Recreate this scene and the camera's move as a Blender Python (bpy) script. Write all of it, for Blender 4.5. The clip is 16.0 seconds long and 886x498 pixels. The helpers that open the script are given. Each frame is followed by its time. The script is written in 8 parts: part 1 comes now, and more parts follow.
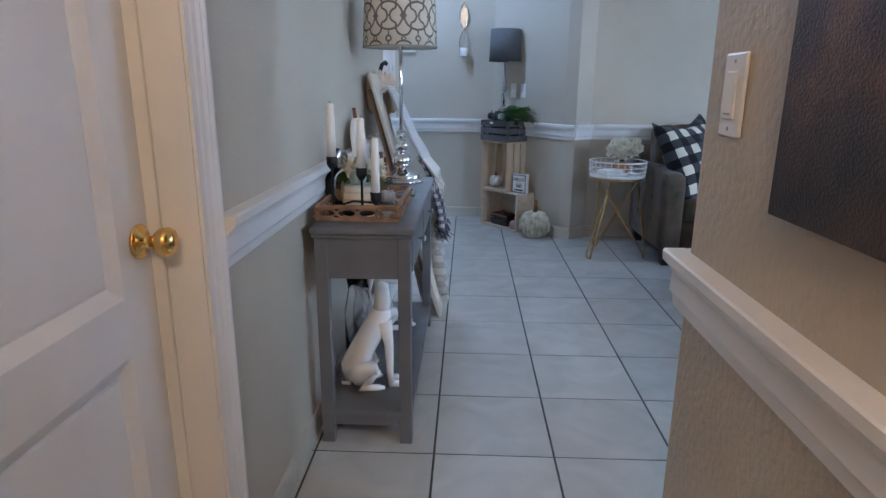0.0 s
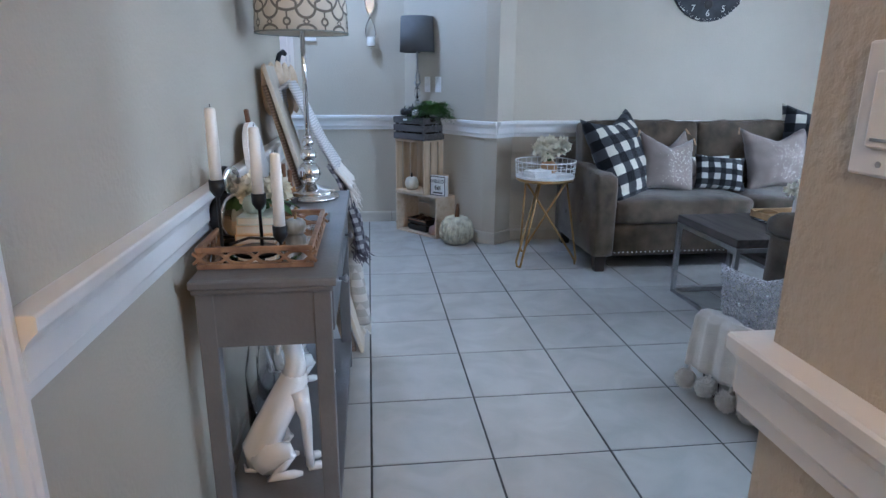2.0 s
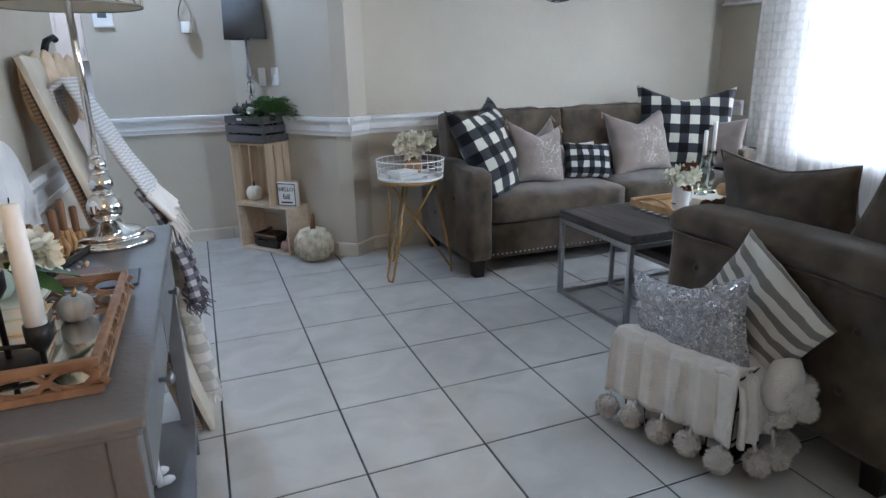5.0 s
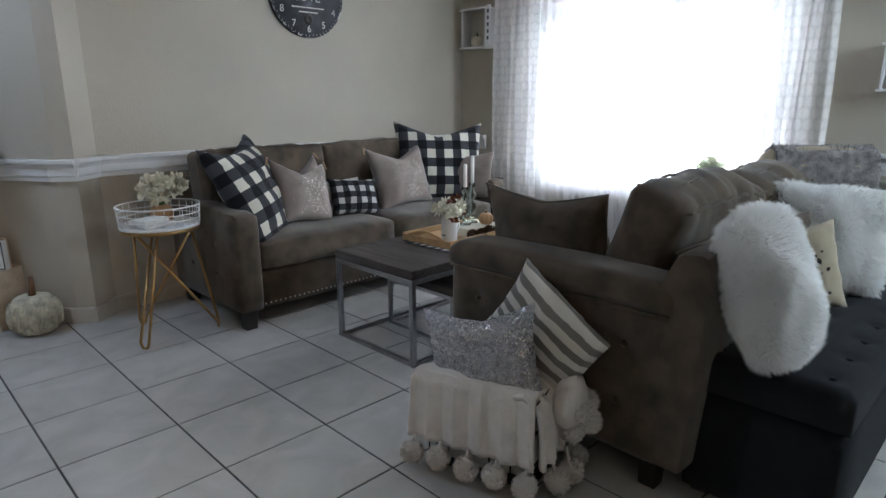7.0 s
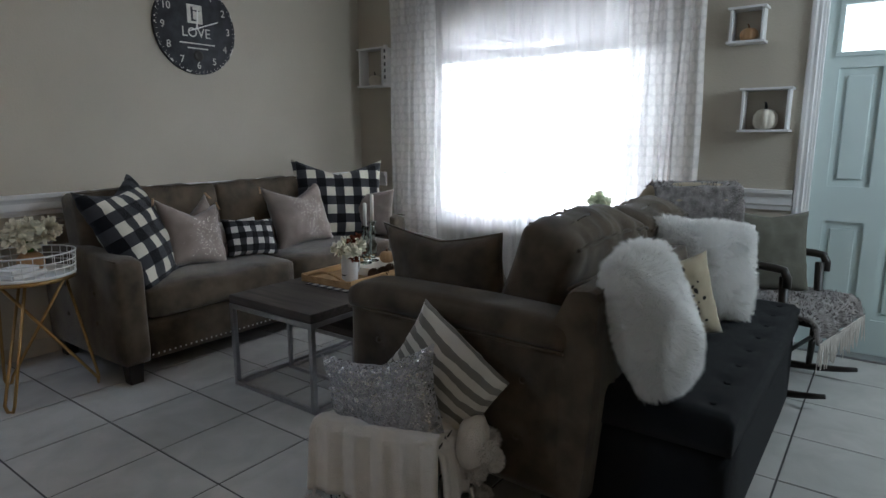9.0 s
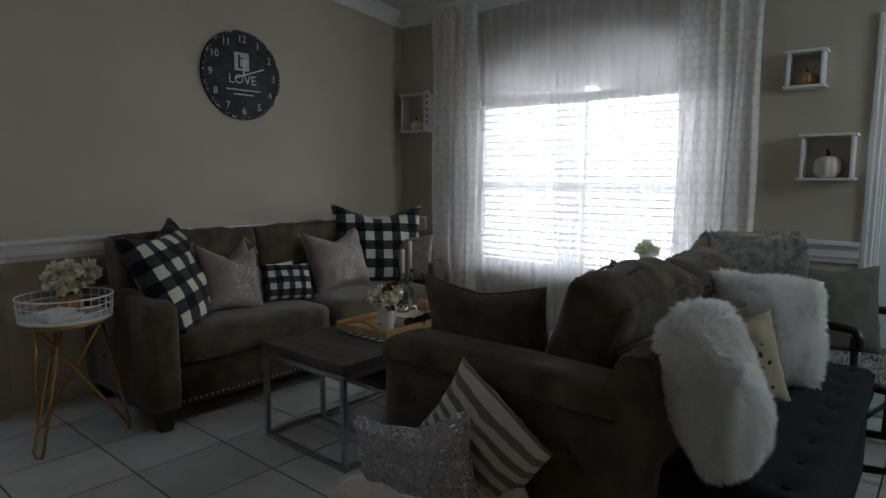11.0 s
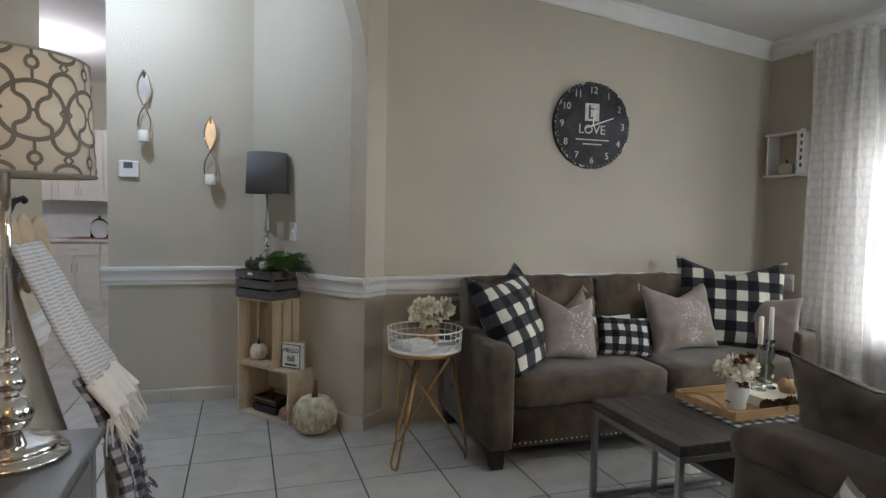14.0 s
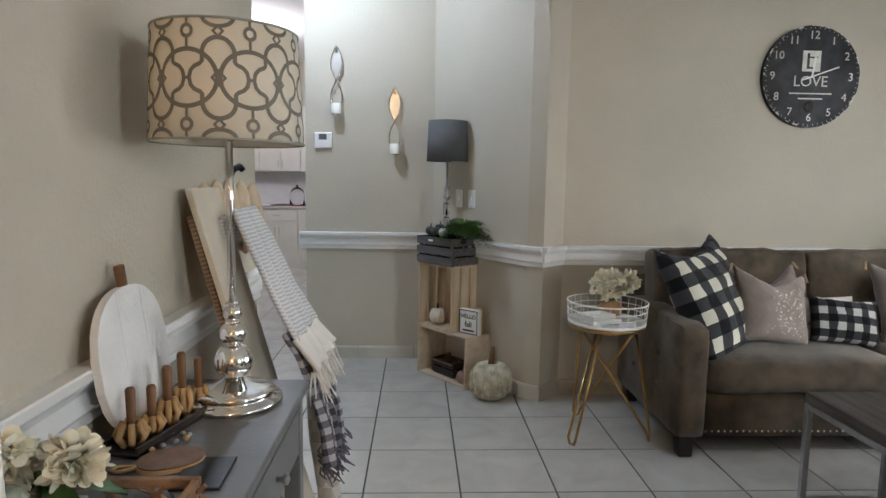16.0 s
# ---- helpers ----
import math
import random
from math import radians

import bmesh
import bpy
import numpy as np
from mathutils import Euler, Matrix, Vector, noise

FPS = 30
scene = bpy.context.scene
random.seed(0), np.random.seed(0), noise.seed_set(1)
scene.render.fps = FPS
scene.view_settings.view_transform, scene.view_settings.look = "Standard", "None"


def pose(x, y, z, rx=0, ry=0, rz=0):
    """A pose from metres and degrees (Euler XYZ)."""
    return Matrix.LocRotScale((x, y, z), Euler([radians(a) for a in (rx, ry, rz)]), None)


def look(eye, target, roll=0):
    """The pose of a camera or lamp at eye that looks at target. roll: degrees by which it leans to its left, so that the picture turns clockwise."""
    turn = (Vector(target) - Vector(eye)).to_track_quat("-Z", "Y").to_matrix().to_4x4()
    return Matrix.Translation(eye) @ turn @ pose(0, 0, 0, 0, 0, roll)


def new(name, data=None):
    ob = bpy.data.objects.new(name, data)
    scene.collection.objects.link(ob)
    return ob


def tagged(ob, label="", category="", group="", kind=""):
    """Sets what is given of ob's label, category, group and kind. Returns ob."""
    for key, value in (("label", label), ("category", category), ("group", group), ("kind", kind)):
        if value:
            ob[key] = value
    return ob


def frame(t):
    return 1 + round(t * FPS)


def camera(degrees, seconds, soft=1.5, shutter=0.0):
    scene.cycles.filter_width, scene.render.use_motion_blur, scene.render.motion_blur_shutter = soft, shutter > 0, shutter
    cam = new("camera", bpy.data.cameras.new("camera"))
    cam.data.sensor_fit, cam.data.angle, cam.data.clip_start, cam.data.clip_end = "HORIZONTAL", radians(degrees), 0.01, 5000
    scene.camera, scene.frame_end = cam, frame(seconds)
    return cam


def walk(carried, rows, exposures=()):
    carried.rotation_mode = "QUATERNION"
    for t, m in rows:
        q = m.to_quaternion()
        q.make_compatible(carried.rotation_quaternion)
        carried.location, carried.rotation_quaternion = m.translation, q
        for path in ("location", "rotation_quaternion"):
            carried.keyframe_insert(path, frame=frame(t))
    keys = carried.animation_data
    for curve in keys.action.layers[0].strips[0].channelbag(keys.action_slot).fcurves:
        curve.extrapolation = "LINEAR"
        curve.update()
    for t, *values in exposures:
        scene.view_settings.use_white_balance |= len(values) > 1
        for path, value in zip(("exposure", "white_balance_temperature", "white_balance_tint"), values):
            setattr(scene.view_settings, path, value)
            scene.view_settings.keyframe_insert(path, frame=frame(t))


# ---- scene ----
cam = camera(72.3, 16.0, soft=1.45)
PATH = [
    (0, (0.096, 0.223, 1.212), (0.022, 2.154, 0.698), 0.4),
    (0.5, (0.106, 0.355, 1.211), (0.02, 2.286, 0.697), 0.8),
    (1, (0.079, 0.469, 1.205), (0.085, 2.399, 0.681), 1.0),
    (1.5, (0.037, 0.609, 1.217), (0.179, 2.532, 0.689), 0.2),
    (2, (0.021, 0.714, 1.229), (0.252, 2.627, 0.69), 0.4),
    (2.5, (0.013, 0.79, 1.22), (0.287, 2.684, 0.638), 0.5),
    (3, (0.018, 0.899, 1.222), (0.318, 2.795, 0.658), 0.1),
    (5.5, (0.053, 1.326, 1.222), (0.947, 3.024, 0.661), -0.6),
    (6, (0.041, 1.385, 1.224), (1.144, 2.966, 0.691), -0.0),
    (6.5, (0.066, 1.416, 1.224), (1.304, 2.903, 0.718), -0.5),
    (7, (0.055, 1.428, 1.23), (1.419, 2.811, 0.753), -0.3),
    (7.5, (0.056, 1.42, 1.244), (1.517, 2.71, 0.797), -0.2),
    (8, (0.051, 1.416, 1.243), (1.579, 2.636, 0.824), -0.1),
    (8.5, (0.068, 1.412, 1.249), (1.644, 2.579, 0.859), 0.1),
    (11, (0.188, 1.487, 1.273), (1.704, 2.77, 1.037), 0.2),
    (11.5, (0.217, 1.507, 1.302), (1.616, 2.918, 1.076), 0.5),
    (12, (0.256, 1.528, 1.314), (1.487, 3.093, 1.136), 0.3),
    (12.5, (0.279, 1.541, 1.322), (1.39, 3.199, 1.198), 0.4),
    (13, (0.274, 1.554, 1.325), (1.229, 3.309, 1.239), 0.4),
    (13.5, (0.263, 1.568, 1.322), (1.042, 3.407, 1.209), 1.2),
    (14, (0.257, 1.588, 1.321), (0.885, 3.483, 1.208), 1.2),
    (14.5, (0.243, 1.606, 1.313), (0.712, 3.547, 1.204), 1.5),
    (15, (0.228, 1.626, 1.32), (0.541, 3.597, 1.188), 1.3),
    (15.5, (0.228, 1.648, 1.3), (0.393, 3.634, 1.129), 1.3),
    (16, (0.215, 1.674, 1.31), (0.301, 3.659, 1.085), 0.9),
]
EXPOSURES = [
    (0.0, -0.33, 4850, 10), (1.0, -0.23, 4880, 10), (2.0, -0.05, 4850, 10), (3.0, -0.03, 5030, 10), (5.5, 0.0, 5500, 10),
    (7.0, -0.52, 5720, 10), (8.5, -0.98, 5850, 10), (11.0, -2.10, 6100, 10), (12.0, -2.22, 6250, 10),
    (12.5, -2.12, 6350, 10), (13.0, -1.78, 6350, 10), (14.0, -0.66, 6400, 10), (16.0, -0.30, 6420, 10),
]
walk(cam, [(t, look(eye, target, roll)) for t, eye, target, roll in PATH], EXPOSURES)

# ---- light ----
world = bpy.data.worlds.new("world")
scene.world = world
world.use_nodes = True
sky = world.node_tree.nodes.new("ShaderNodeTexSky")
sky.sky_type, sky.sun_disc = "NISHITA", False
sky.sun_elevation, sky.sun_rotation = radians(50), radians(60)
world.node_tree.nodes["Background"].inputs[1].default_value = 0.12
world.node_tree.links.new(sky.outputs[0], world.node_tree.nodes["Background"].inputs[0])

XW, YS, XL, XR = 4.12, 5.30, -0.435, 0.536     # window wall, sofa wall, hall walls
RAIL, TILE = 0.932, 0.41


def area_lamp(name, eye, target, sx, sy, watts, colour):
    data = bpy.data.lights.new(name, "AREA")
    data.shape, data.size, data.size_y, data.energy, data.color = "RECTANGLE", sx, sy, watts, colour
    ob = new(name, data)
    ob.matrix_world = look(eye, target)
    return ob


def bulb(name, at, watts, colour, radius=0.06):
    data = bpy.data.lights.new(name, "POINT")
    data.energy, data.color, data.shadow_soft_size = watts, colour, radius
    ob = new(name, data)
    ob.location = at
    return ob


area_lamp("window_daylight", (XW + 0.13, 3.55, 1.235), (0, 3.55, 1.0), 1.50, 1.58, 140, (0.95, 0.97, 1.0))
# added fill from the south, out of view; brightens the bench, pillows and door side
area_lamp("south_fill_lamp", (3.35, -0.03, 1.85), (2.75, 3.0, 0.9), 0.72, 0.84, 62, (0.86, 0.96, 1.0))
bulb("alcove_bulb", (-0.55, 5.28, 2.72), 74, (0.67, 0.81, 1.0), 0.05)
bulb("kitchen_bulb", (-1.7, 8.8, 2.6), 85, (0.95, 0.92, 1.0), 0.15)
bulb("hall_bulb", (0.05, -0.50, 2.20), 58, (1.0, 0.62, 0.31), 0.10)

# ---- materials ----


def mat(name, colour, rough=0.6, metal=0.0, var=0.12, scale=6.0, bump=0.0, bscale=60.0, spec=0.5, sheen=0.0, fine=0.0, coat=0.0):
    """Principled paint, cloth, wood or metal: colour varied by coarse stains and fine grain, with a fine relief."""
    m = bpy.data.materials.new(name)
    m.use_nodes = True
    nt = m.node_tree
    b = nt.nodes["Principled BSDF"]
    b.inputs["Roughness"].default_value, b.inputs["Metallic"].default_value = rough, metal
    b.inputs["Specular IOR Level"].default_value = spec
    b.inputs["Sheen Weight"].default_value = sheen
    b.inputs["Coat Weight"].default_value = coat
    tc = nt.nodes.new("ShaderNodeTexCoord")
    n1 = nt.nodes.new("ShaderNodeTexNoise")
    n1.inputs["Scale"].default_value, n1.inputs["Detail"].default_value = scale, 4
    nt.links.new(tc.outputs["Object"], n1.inputs["Vector"])
    n2 = nt.nodes.new("ShaderNodeTexNoise")
    n2.inputs["Scale"].default_value, n2.inputs["Detail"].default_value = bscale, 3
    nt.links.new(tc.outputs["Object"], n2.inputs["Vector"])
    mix = nt.nodes.new("ShaderNodeMixRGB")
    mix.inputs[1].default_value = (*[c * (1 - var) for c in colour], 1)
    mix.inputs[2].default_value = (*[min(1, c * (1 + var)) for c in colour], 1)
    spread = nt.nodes.new("ShaderNodeMapRange")
    spread.inputs["From Min"].default_value, spread.inputs["From Max"].default_value = 0.30, 0.70
    nt.links.new(n1.outputs["Fac"], spread.inputs["Value"])
    nt.links.new(spread.outputs["Result"], mix.inputs[0])
    out = mix.outputs[0]
    if fine:
        mul = nt.nodes.new("ShaderNodeMixRGB")
        mul.blend_type, mul.inputs[0].default_value = "MULTIPLY", fine
        nt.links.new(out, mul.inputs[1])
        nt.links.new(n2.outputs["Fac"], mul.inputs[2])
        out = mul.outputs[0]
    nt.links.new(out, b.inputs["Base Color"])
    if bump:
        bp = nt.nodes.new("ShaderNodeBump")
        bp.inputs["Strength"].default_value, bp.inputs["Distance"].default_value = bump, 0.01
        nt.links.new(n2.outputs["Fac"], bp.inputs["Height"])
        nt.links.new(bp.outputs[0], b.inputs["Normal"])
    return m


def nodes_of(m):
    return m.node_tree.nodes, m.node_tree.links, m.node_tree.nodes["Principled BSDF"]


def math_node(nt, op, a, b=None):
    n = nt.nodes.new("ShaderNodeMath")
    n.operation = op
    for i, v in enumerate((a, b)):
        if v is None:
            continue
        if isinstance(v, (int, float)):
            n.inputs[i].default_value = v
        else:
            nt.links.new(v, n.inputs[i])
    return n.outputs[0]


def plaid_mat(name, dark, mid, light, pitch, offset=0.0):
    """Buffalo check woven in object x and y."""
    m = mat(name, light, 0.9, 0, 0.06, 20, 0.35, 700, 0.15, 0.08)
    nt = m.node_tree
    b = nt.nodes["Principled BSDF"]
    tc = nt.nodes.new("ShaderNodeTexCoord")
    sep = nt.nodes.new("ShaderNodeSeparateXYZ")
    nt.links.new(tc.outputs["Object"], sep.inputs[0])
    bands = []
    for i in (0, 1):
        v = math_node(nt, "ADD", math_node(nt, "DIVIDE", sep.outputs[i], pitch * 2), 50.25 + offset)
        bands.append(math_node(nt, "LESS_THAN", math_node(nt, "FRACT", v), 0.5))
    total = math_node(nt, "MULTIPLY", math_node(nt, "ADD", bands[0], bands[1]), 0.5)
    ramp = nt.nodes.new("ShaderNodeValToRGB")
    ramp.color_ramp.interpolation = "CONSTANT"
    e = ramp.color_ramp.elements
    e[0].position, e[0].color = 0.0, (*light, 1)
    e[1].position, e[1].color = 0.75, (*dark, 1)
    k = e.new(0.25)
    k.color = (*mid, 1)
    nt.links.new(total, ramp.inputs[0])
    nz = nt.nodes.new("ShaderNodeTexNoise")
    nz.inputs["Scale"].default_value = 260
    nt.links.new(tc.outputs["Object"], nz.inputs["Vector"])
    mul = nt.nodes.new("ShaderNodeMixRGB")
    mul.blend_type, mul.inputs[0].default_value = "MULTIPLY", 0.35
    nt.links.new(ramp.outputs[0], mul.inputs[1])
    nt.links.new(nz.outputs["Fac"], mul.inputs[2])
    nt.links.new(mul.outputs[0], b.inputs["Base Color"])
    return m


def stripe_mat(name, a, c, pitch, axis=0):
    m = mat(name, a, 0.9, 0, 0.06, 20, 0.3, 500, 0.15, 0.2)
    nt = m.node_tree
    b = nt.nodes["Principled BSDF"]
    tc = nt.nodes.new("ShaderNodeTexCoord")
    sep = nt.nodes.new("ShaderNodeSeparateXYZ")
    nt.links.new(tc.outputs["Object"], sep.inputs[0])
    v = math_node(nt, "LESS_THAN", math_node(nt, "FRACT", math_node(nt, "ADD", math_node(nt, "DIVIDE", sep.outputs[axis], pitch), 50.2)), 0.5)
    mix = nt.nodes.new("ShaderNodeMixRGB")
    mix.inputs[1].default_value, mix.inputs[2].default_value = (*a, 1), (*c, 1)
    nt.links.new(v, mix.inputs[0])
    nt.links.new(mix.outputs[0], b.inputs["Base Color"])
    return m


def wood_mat(name, a, c, scale=(3, 40, 40), rough=0.55, bump=0.15):
    """Long grain: noise stretched along the first axis."""
    m = mat(name, a, rough, 0, 0.1, 5, 0, 60, 0.35)
    nt = m.node_tree
    b = nt.nodes["Principled BSDF"]
    tc = nt.nodes.new("ShaderNodeTexCoord")
    mp = nt.nodes.new("ShaderNodeMapping")
    mp.inputs["Scale"].default_value = scale
    nt.links.new(tc.outputs["Object"], mp.inputs["Vector"])
    nz = nt.nodes.new("ShaderNodeTexNoise")
    nz.inputs["Scale"].default_value, nz.inputs["Detail"].default_value, nz.inputs["Distortion"].default_value = 1.0, 6, 0.6
    nt.links.new(mp.outputs[0], nz.inputs["Vector"])
    ramp = nt.nodes.new("ShaderNodeValToRGB")
    e = ramp.color_ramp.elements
    e[0].position, e[0].color = 0.3, (*c, 1)
    e[1].position, e[1].color = 0.68, (*a, 1)
    nt.links.new(nz.outputs["Fac"], ramp.inputs[0])
    nt.links.new(ramp.outputs[0], b.inputs["Base Color"])
    bp = nt.nodes.new("ShaderNodeBump")
    bp.inputs["Strength"].default_value, bp.inputs["Distance"].default_value = bump, 0.004
    nt.links.new(nz.outputs["Fac"], bp.inputs["Height"])
    nt.links.new(bp.outputs[0], b.inputs["Normal"])
    return m


def glass_mat(name, colour=(1, 1, 1), rough=0.0):
    m = bpy.data.materials.new(name)
    m.use_nodes = True
    b = m.node_tree.nodes["Principled BSDF"]
    b.inputs["Base Color"].default_value = (*colour, 1)
    b.inputs["Roughness"].default_value, b.inputs["Transmission Weight"].default_value, b.inputs["IOR"].default_value = rough, 1.0, 1.45
    return m


def sheer_mat(name, colour, clear, pattern=0.0):
    """Curtain cloth: lets part of the light straight through and scatters the rest on both sides."""
    m = bpy.data.materials.new(name)
    m.use_nodes = True
    nt = m.node_tree
    for n in list(nt.nodes):
        if n.type == "BSDF_PRINCIPLED":
            nt.nodes.remove(n)
    out = nt.nodes["Material Output"]
    tr, tl, df = (nt.nodes.new("ShaderNodeBsdf" + k) for k in ("Transparent", "Translucent", "Diffuse"))
    tl.inputs[0].default_value = df.inputs[0].default_value = (*colour, 1)
    m1, m2 = nt.nodes.new("ShaderNodeMixShader"), nt.nodes.new("ShaderNodeMixShader")
    m1.inputs[0].default_value = 0.5
    nt.links.new(tl.outputs[0], m1.inputs[1])
    nt.links.new(df.outputs[0], m1.inputs[2])
    m2.inputs[0].default_value = clear
    nt.links.new(m1.outputs[0], m2.inputs[1])
    nt.links.new(tr.outputs[0], m2.inputs[2])
    tc = nt.nodes.new("ShaderNodeTexCoord")
    if pattern:
        # rows of rounds, each row half a step on, woven thinner along their outlines
        sep = nt.nodes.new("ShaderNodeSeparateXYZ")
        nt.links.new(tc.outputs["Object"], sep.inputs[0])
        row = math_node(nt, "DIVIDE", sep.outputs[2], 0.062)
        shift = math_node(nt, "MULTIPLY", math_node(nt, "FLOOR", row), 0.5)
        a = math_node(nt, "SUBTRACT", math_node(nt, "FRACT", math_node(nt, "ADD", math_node(nt, "DIVIDE", sep.outputs[1], 0.056), shift)), 0.5)
        b = math_node(nt, "SUBTRACT", math_node(nt, "FRACT", row), 0.5)
        r = math_node(nt, "SQRT", math_node(nt, "ADD", math_node(nt, "MULTIPLY", a, a), math_node(nt, "MULTIPLY", b, b)))
        line = math_node(nt, "GREATER_THAN", r, 0.43)
        nt.links.new(math_node(nt, "ADD", math_node(nt, "MULTIPLY", line, pattern), clear), m2.inputs[0])
    else:
        nz = nt.nodes.new("ShaderNodeTexNoise")
        nz.inputs["Scale"].default_value = 3.0
        nt.links.new(tc.outputs["Object"], nz.inputs["Vector"])
        nt.links.new(math_node(nt, "ADD", math_node(nt, "MULTIPLY", nz.outputs["Fac"], 0.16), clear - 0.08), m2.inputs[0])
    nt.links.new(m2.outputs[0], out.inputs[0])
    return m


def glow_mat(name, colour, strength):
    m = bpy.data.materials.new(name)
    m.use_nodes = True
    b = m.node_tree.nodes["Principled BSDF"]
    b.inputs["Base Color"].default_value = (*colour, 1)
    b.inputs["Emission Color"].default_value, b.inputs["Emission Strength"].default_value = (*colour, 1), strength
    return m


M = {}
M["wall"] = mat("wall_paint", (0.50, 0.453, 0.372), 0.62, 0, 0.04, 2.0, 0.22, 85, 0.3)
M["hall_wall"] = mat("hall_wall_paint", (0.50, 0.445, 0.36), 0.6, 0, 0.05, 2.0, 0.5, 62, 0.3)
M["ceiling"] = mat("ceiling_paint", (0.72, 0.70, 0.68), 0.8, 0, 0.04, 2, 0.15, 60, 0.2)
M["trim"] = mat("trim_white", (0.78, 0.77, 0.76), 0.35, 0, 0.04, 5, 0.03, 40, 0.45)
M["grout"] = mat("grout_dark", (0.075, 0.072, 0.07), 0.9, 0, 0.3, 9, 0.3, 200, 0.2)
M["door"] = mat("door_white", (0.74, 0.74, 0.75), 0.4, 0, 0.03, 4, 0.03, 50)
# white door with the green-blue cast of mixed daylight put into its colour
M["entry"] = mat("entry_door_white_daylight_tint", (0.62, 0.72, 0.705), 0.4, 0, 0.03, 4, 0.03, 50)
M["brass"] = mat("brass", (0.80, 0.56, 0.18), 0.16, 1.0, 0.05, 20, 0.02, 80)
M["gold"] = mat("gold_metal", (0.42, 0.27, 0.11), 0.35, 1.0, 0.1, 30, 0.05, 120)
M["chrome"] = mat("chrome", (0.78, 0.77, 0.76), 0.07, 1.0, 0.03, 20, 0.01, 60)
M["nickel"] = mat("nickel_nailhead", (0.80, 0.77, 0.72), 0.34, 0.7, 0.1, 40, 0.02, 80)
M["steel"] = mat("brushed_steel", (0.42, 0.42, 0.43), 0.28, 1.0, 0.1, 30, 0.05, 150)
M["black"] = mat("black_metal", (0.012, 0.012, 0.013), 0.45, 0.3, 0.2, 30, 0.05, 120)
M["sofa"] = mat("sofa_velvet", (0.086, 0.064, 0.042), 0.8, 0, 0.45, 9, 0.25, 500, 0.2, 0.22)
M["bench"] = mat("bench_charcoal_linen", (0.0095, 0.0105, 0.0125), 0.9, 0, 0.15, 9, 0.4, 420, 0.2, 0.05)
M["espresso"] = mat("espresso_wood", (0.018, 0.013, 0.010), 0.4, 0, 0.2, 12, 0.05, 90)
M["console"] = mat("console_grey_paint", (0.150, 0.147, 0.150), 0.5, 0, 0.12, 7, 0.12, 90, 0.4)
M["grey_wood"] = wood_mat("grey_wood", (0.090, 0.074, 0.066), (0.032, 0.026, 0.024), (30, 2.5, 30), 0.55)
M["pine"] = wood_mat("pine", (0.66, 0.53, 0.38), (0.50, 0.37, 0.24), (22, 22, 3))
M["pine_x"] = wood_mat("pine_x", (0.64, 0.54, 0.42), (0.52, 0.40, 0.28), (3, 22, 22))
M["grey_crate"] = wood_mat("grey_crate", (0.14, 0.13, 0.13), (0.07, 0.065, 0.065), (3, 30, 30))
M["tray_wood"] = wood_mat("tray_wood", (0.32, 0.19, 0.105), (0.17, 0.09, 0.05), (24, 24, 24))
M["oak"] = wood_mat("oak", (0.50, 0.32, 0.15), (0.36, 0.21, 0.09), (4, 26, 26))
M["brown_wood"] = wood_mat("brown_wood", (0.20, 0.10, 0.045), (0.11, 0.05, 0.022), (26, 26, 4))
M["cream"] = mat("cream_ceramic", (0.72, 0.66, 0.55), 0.45, 0, 0.08, 14, 0.1, 60)
M["porcelain"] = mat("white_gloss_ceramic", (0.86, 0.84, 0.83), 0.10, 0, 0.03, 10, 0.02, 40, 0.6, 0, 0, 0.5)
M["white"] = mat("white_matte", (0.80, 0.79, 0.77), 0.6, 0, 0.04, 12, 0.05, 80)
M["wax"] = mat("candle_wax", (0.84, 0.81, 0.75), 0.45, 0, 0.04, 12, 0.06, 40)
M["plaid"] = plaid_mat("buffalo_check", (0.012, 0.012, 0.014), (0.062, 0.062, 0.068), (0.72, 0.68, 0.58), 0.062)
M["plaid_s"] = plaid_mat("buffalo_check_fine", (0.012, 0.012, 0.014), (0.062, 0.062, 0.068), (0.72, 0.70, 0.66), 0.040)
M["taupe"] = mat("taupe_linen", (0.225, 0.182, 0.155), 0.85, 0, 0.1, 12, 0.3, 420, 0.2, 0.3)
M["foil"] = mat("rose_foil", (0.70, 0.63, 0.58), 0.38, 0.8, 0.1, 60, 0.2, 200)
M["glitter"] = mat("silver_sequins", (0.46, 0.45, 0.46), 0.40, 0.55, 0.25, 60, 0.6, 420)
M["stripe"] = stripe_mat("ticking_stripe", (0.66, 0.63, 0.56), (0.22, 0.205, 0.18), 0.052)
M["knit"] = mat("cream_knit", (0.80, 0.75, 0.69), 0.95, 0, 0.06, 20, 0.5, 220, 0.1, 0.4)
M["fur"] = sheer_mat("white_faux_fur", (0.97, 0.965, 0.95), 0.0)
M["leaf"] = mat("leaf_green", (0.055, 0.12, 0.028), 0.5, 0, 0.35, 30, 0.1, 60)
M["petal"] = mat("cream_petal", (0.86, 0.82, 0.68), 0.7, 0, 0.12, 40, 0.1, 80, 0.2)
M["rust"] = mat("rust_petal", (0.16, 0.045, 0.02), 0.7, 0, 0.3, 40, 0.1, 80, 0.2)
M["glass"] = glass_mat("clear_glass")
M["green_glass"] = glass_mat("green_glass", (0.72, 0.82, 0.76))
M["shade_grey"] = mat("grey_shade_cloth", (0.12, 0.12, 0.125), 0.85, 0, 0.06, 12, 0.25, 500, 0.2)
M["soil"] = mat("dark_soil", (0.02, 0.016, 0.012), 0.95, 0, 0.3, 60, 0.6, 120)


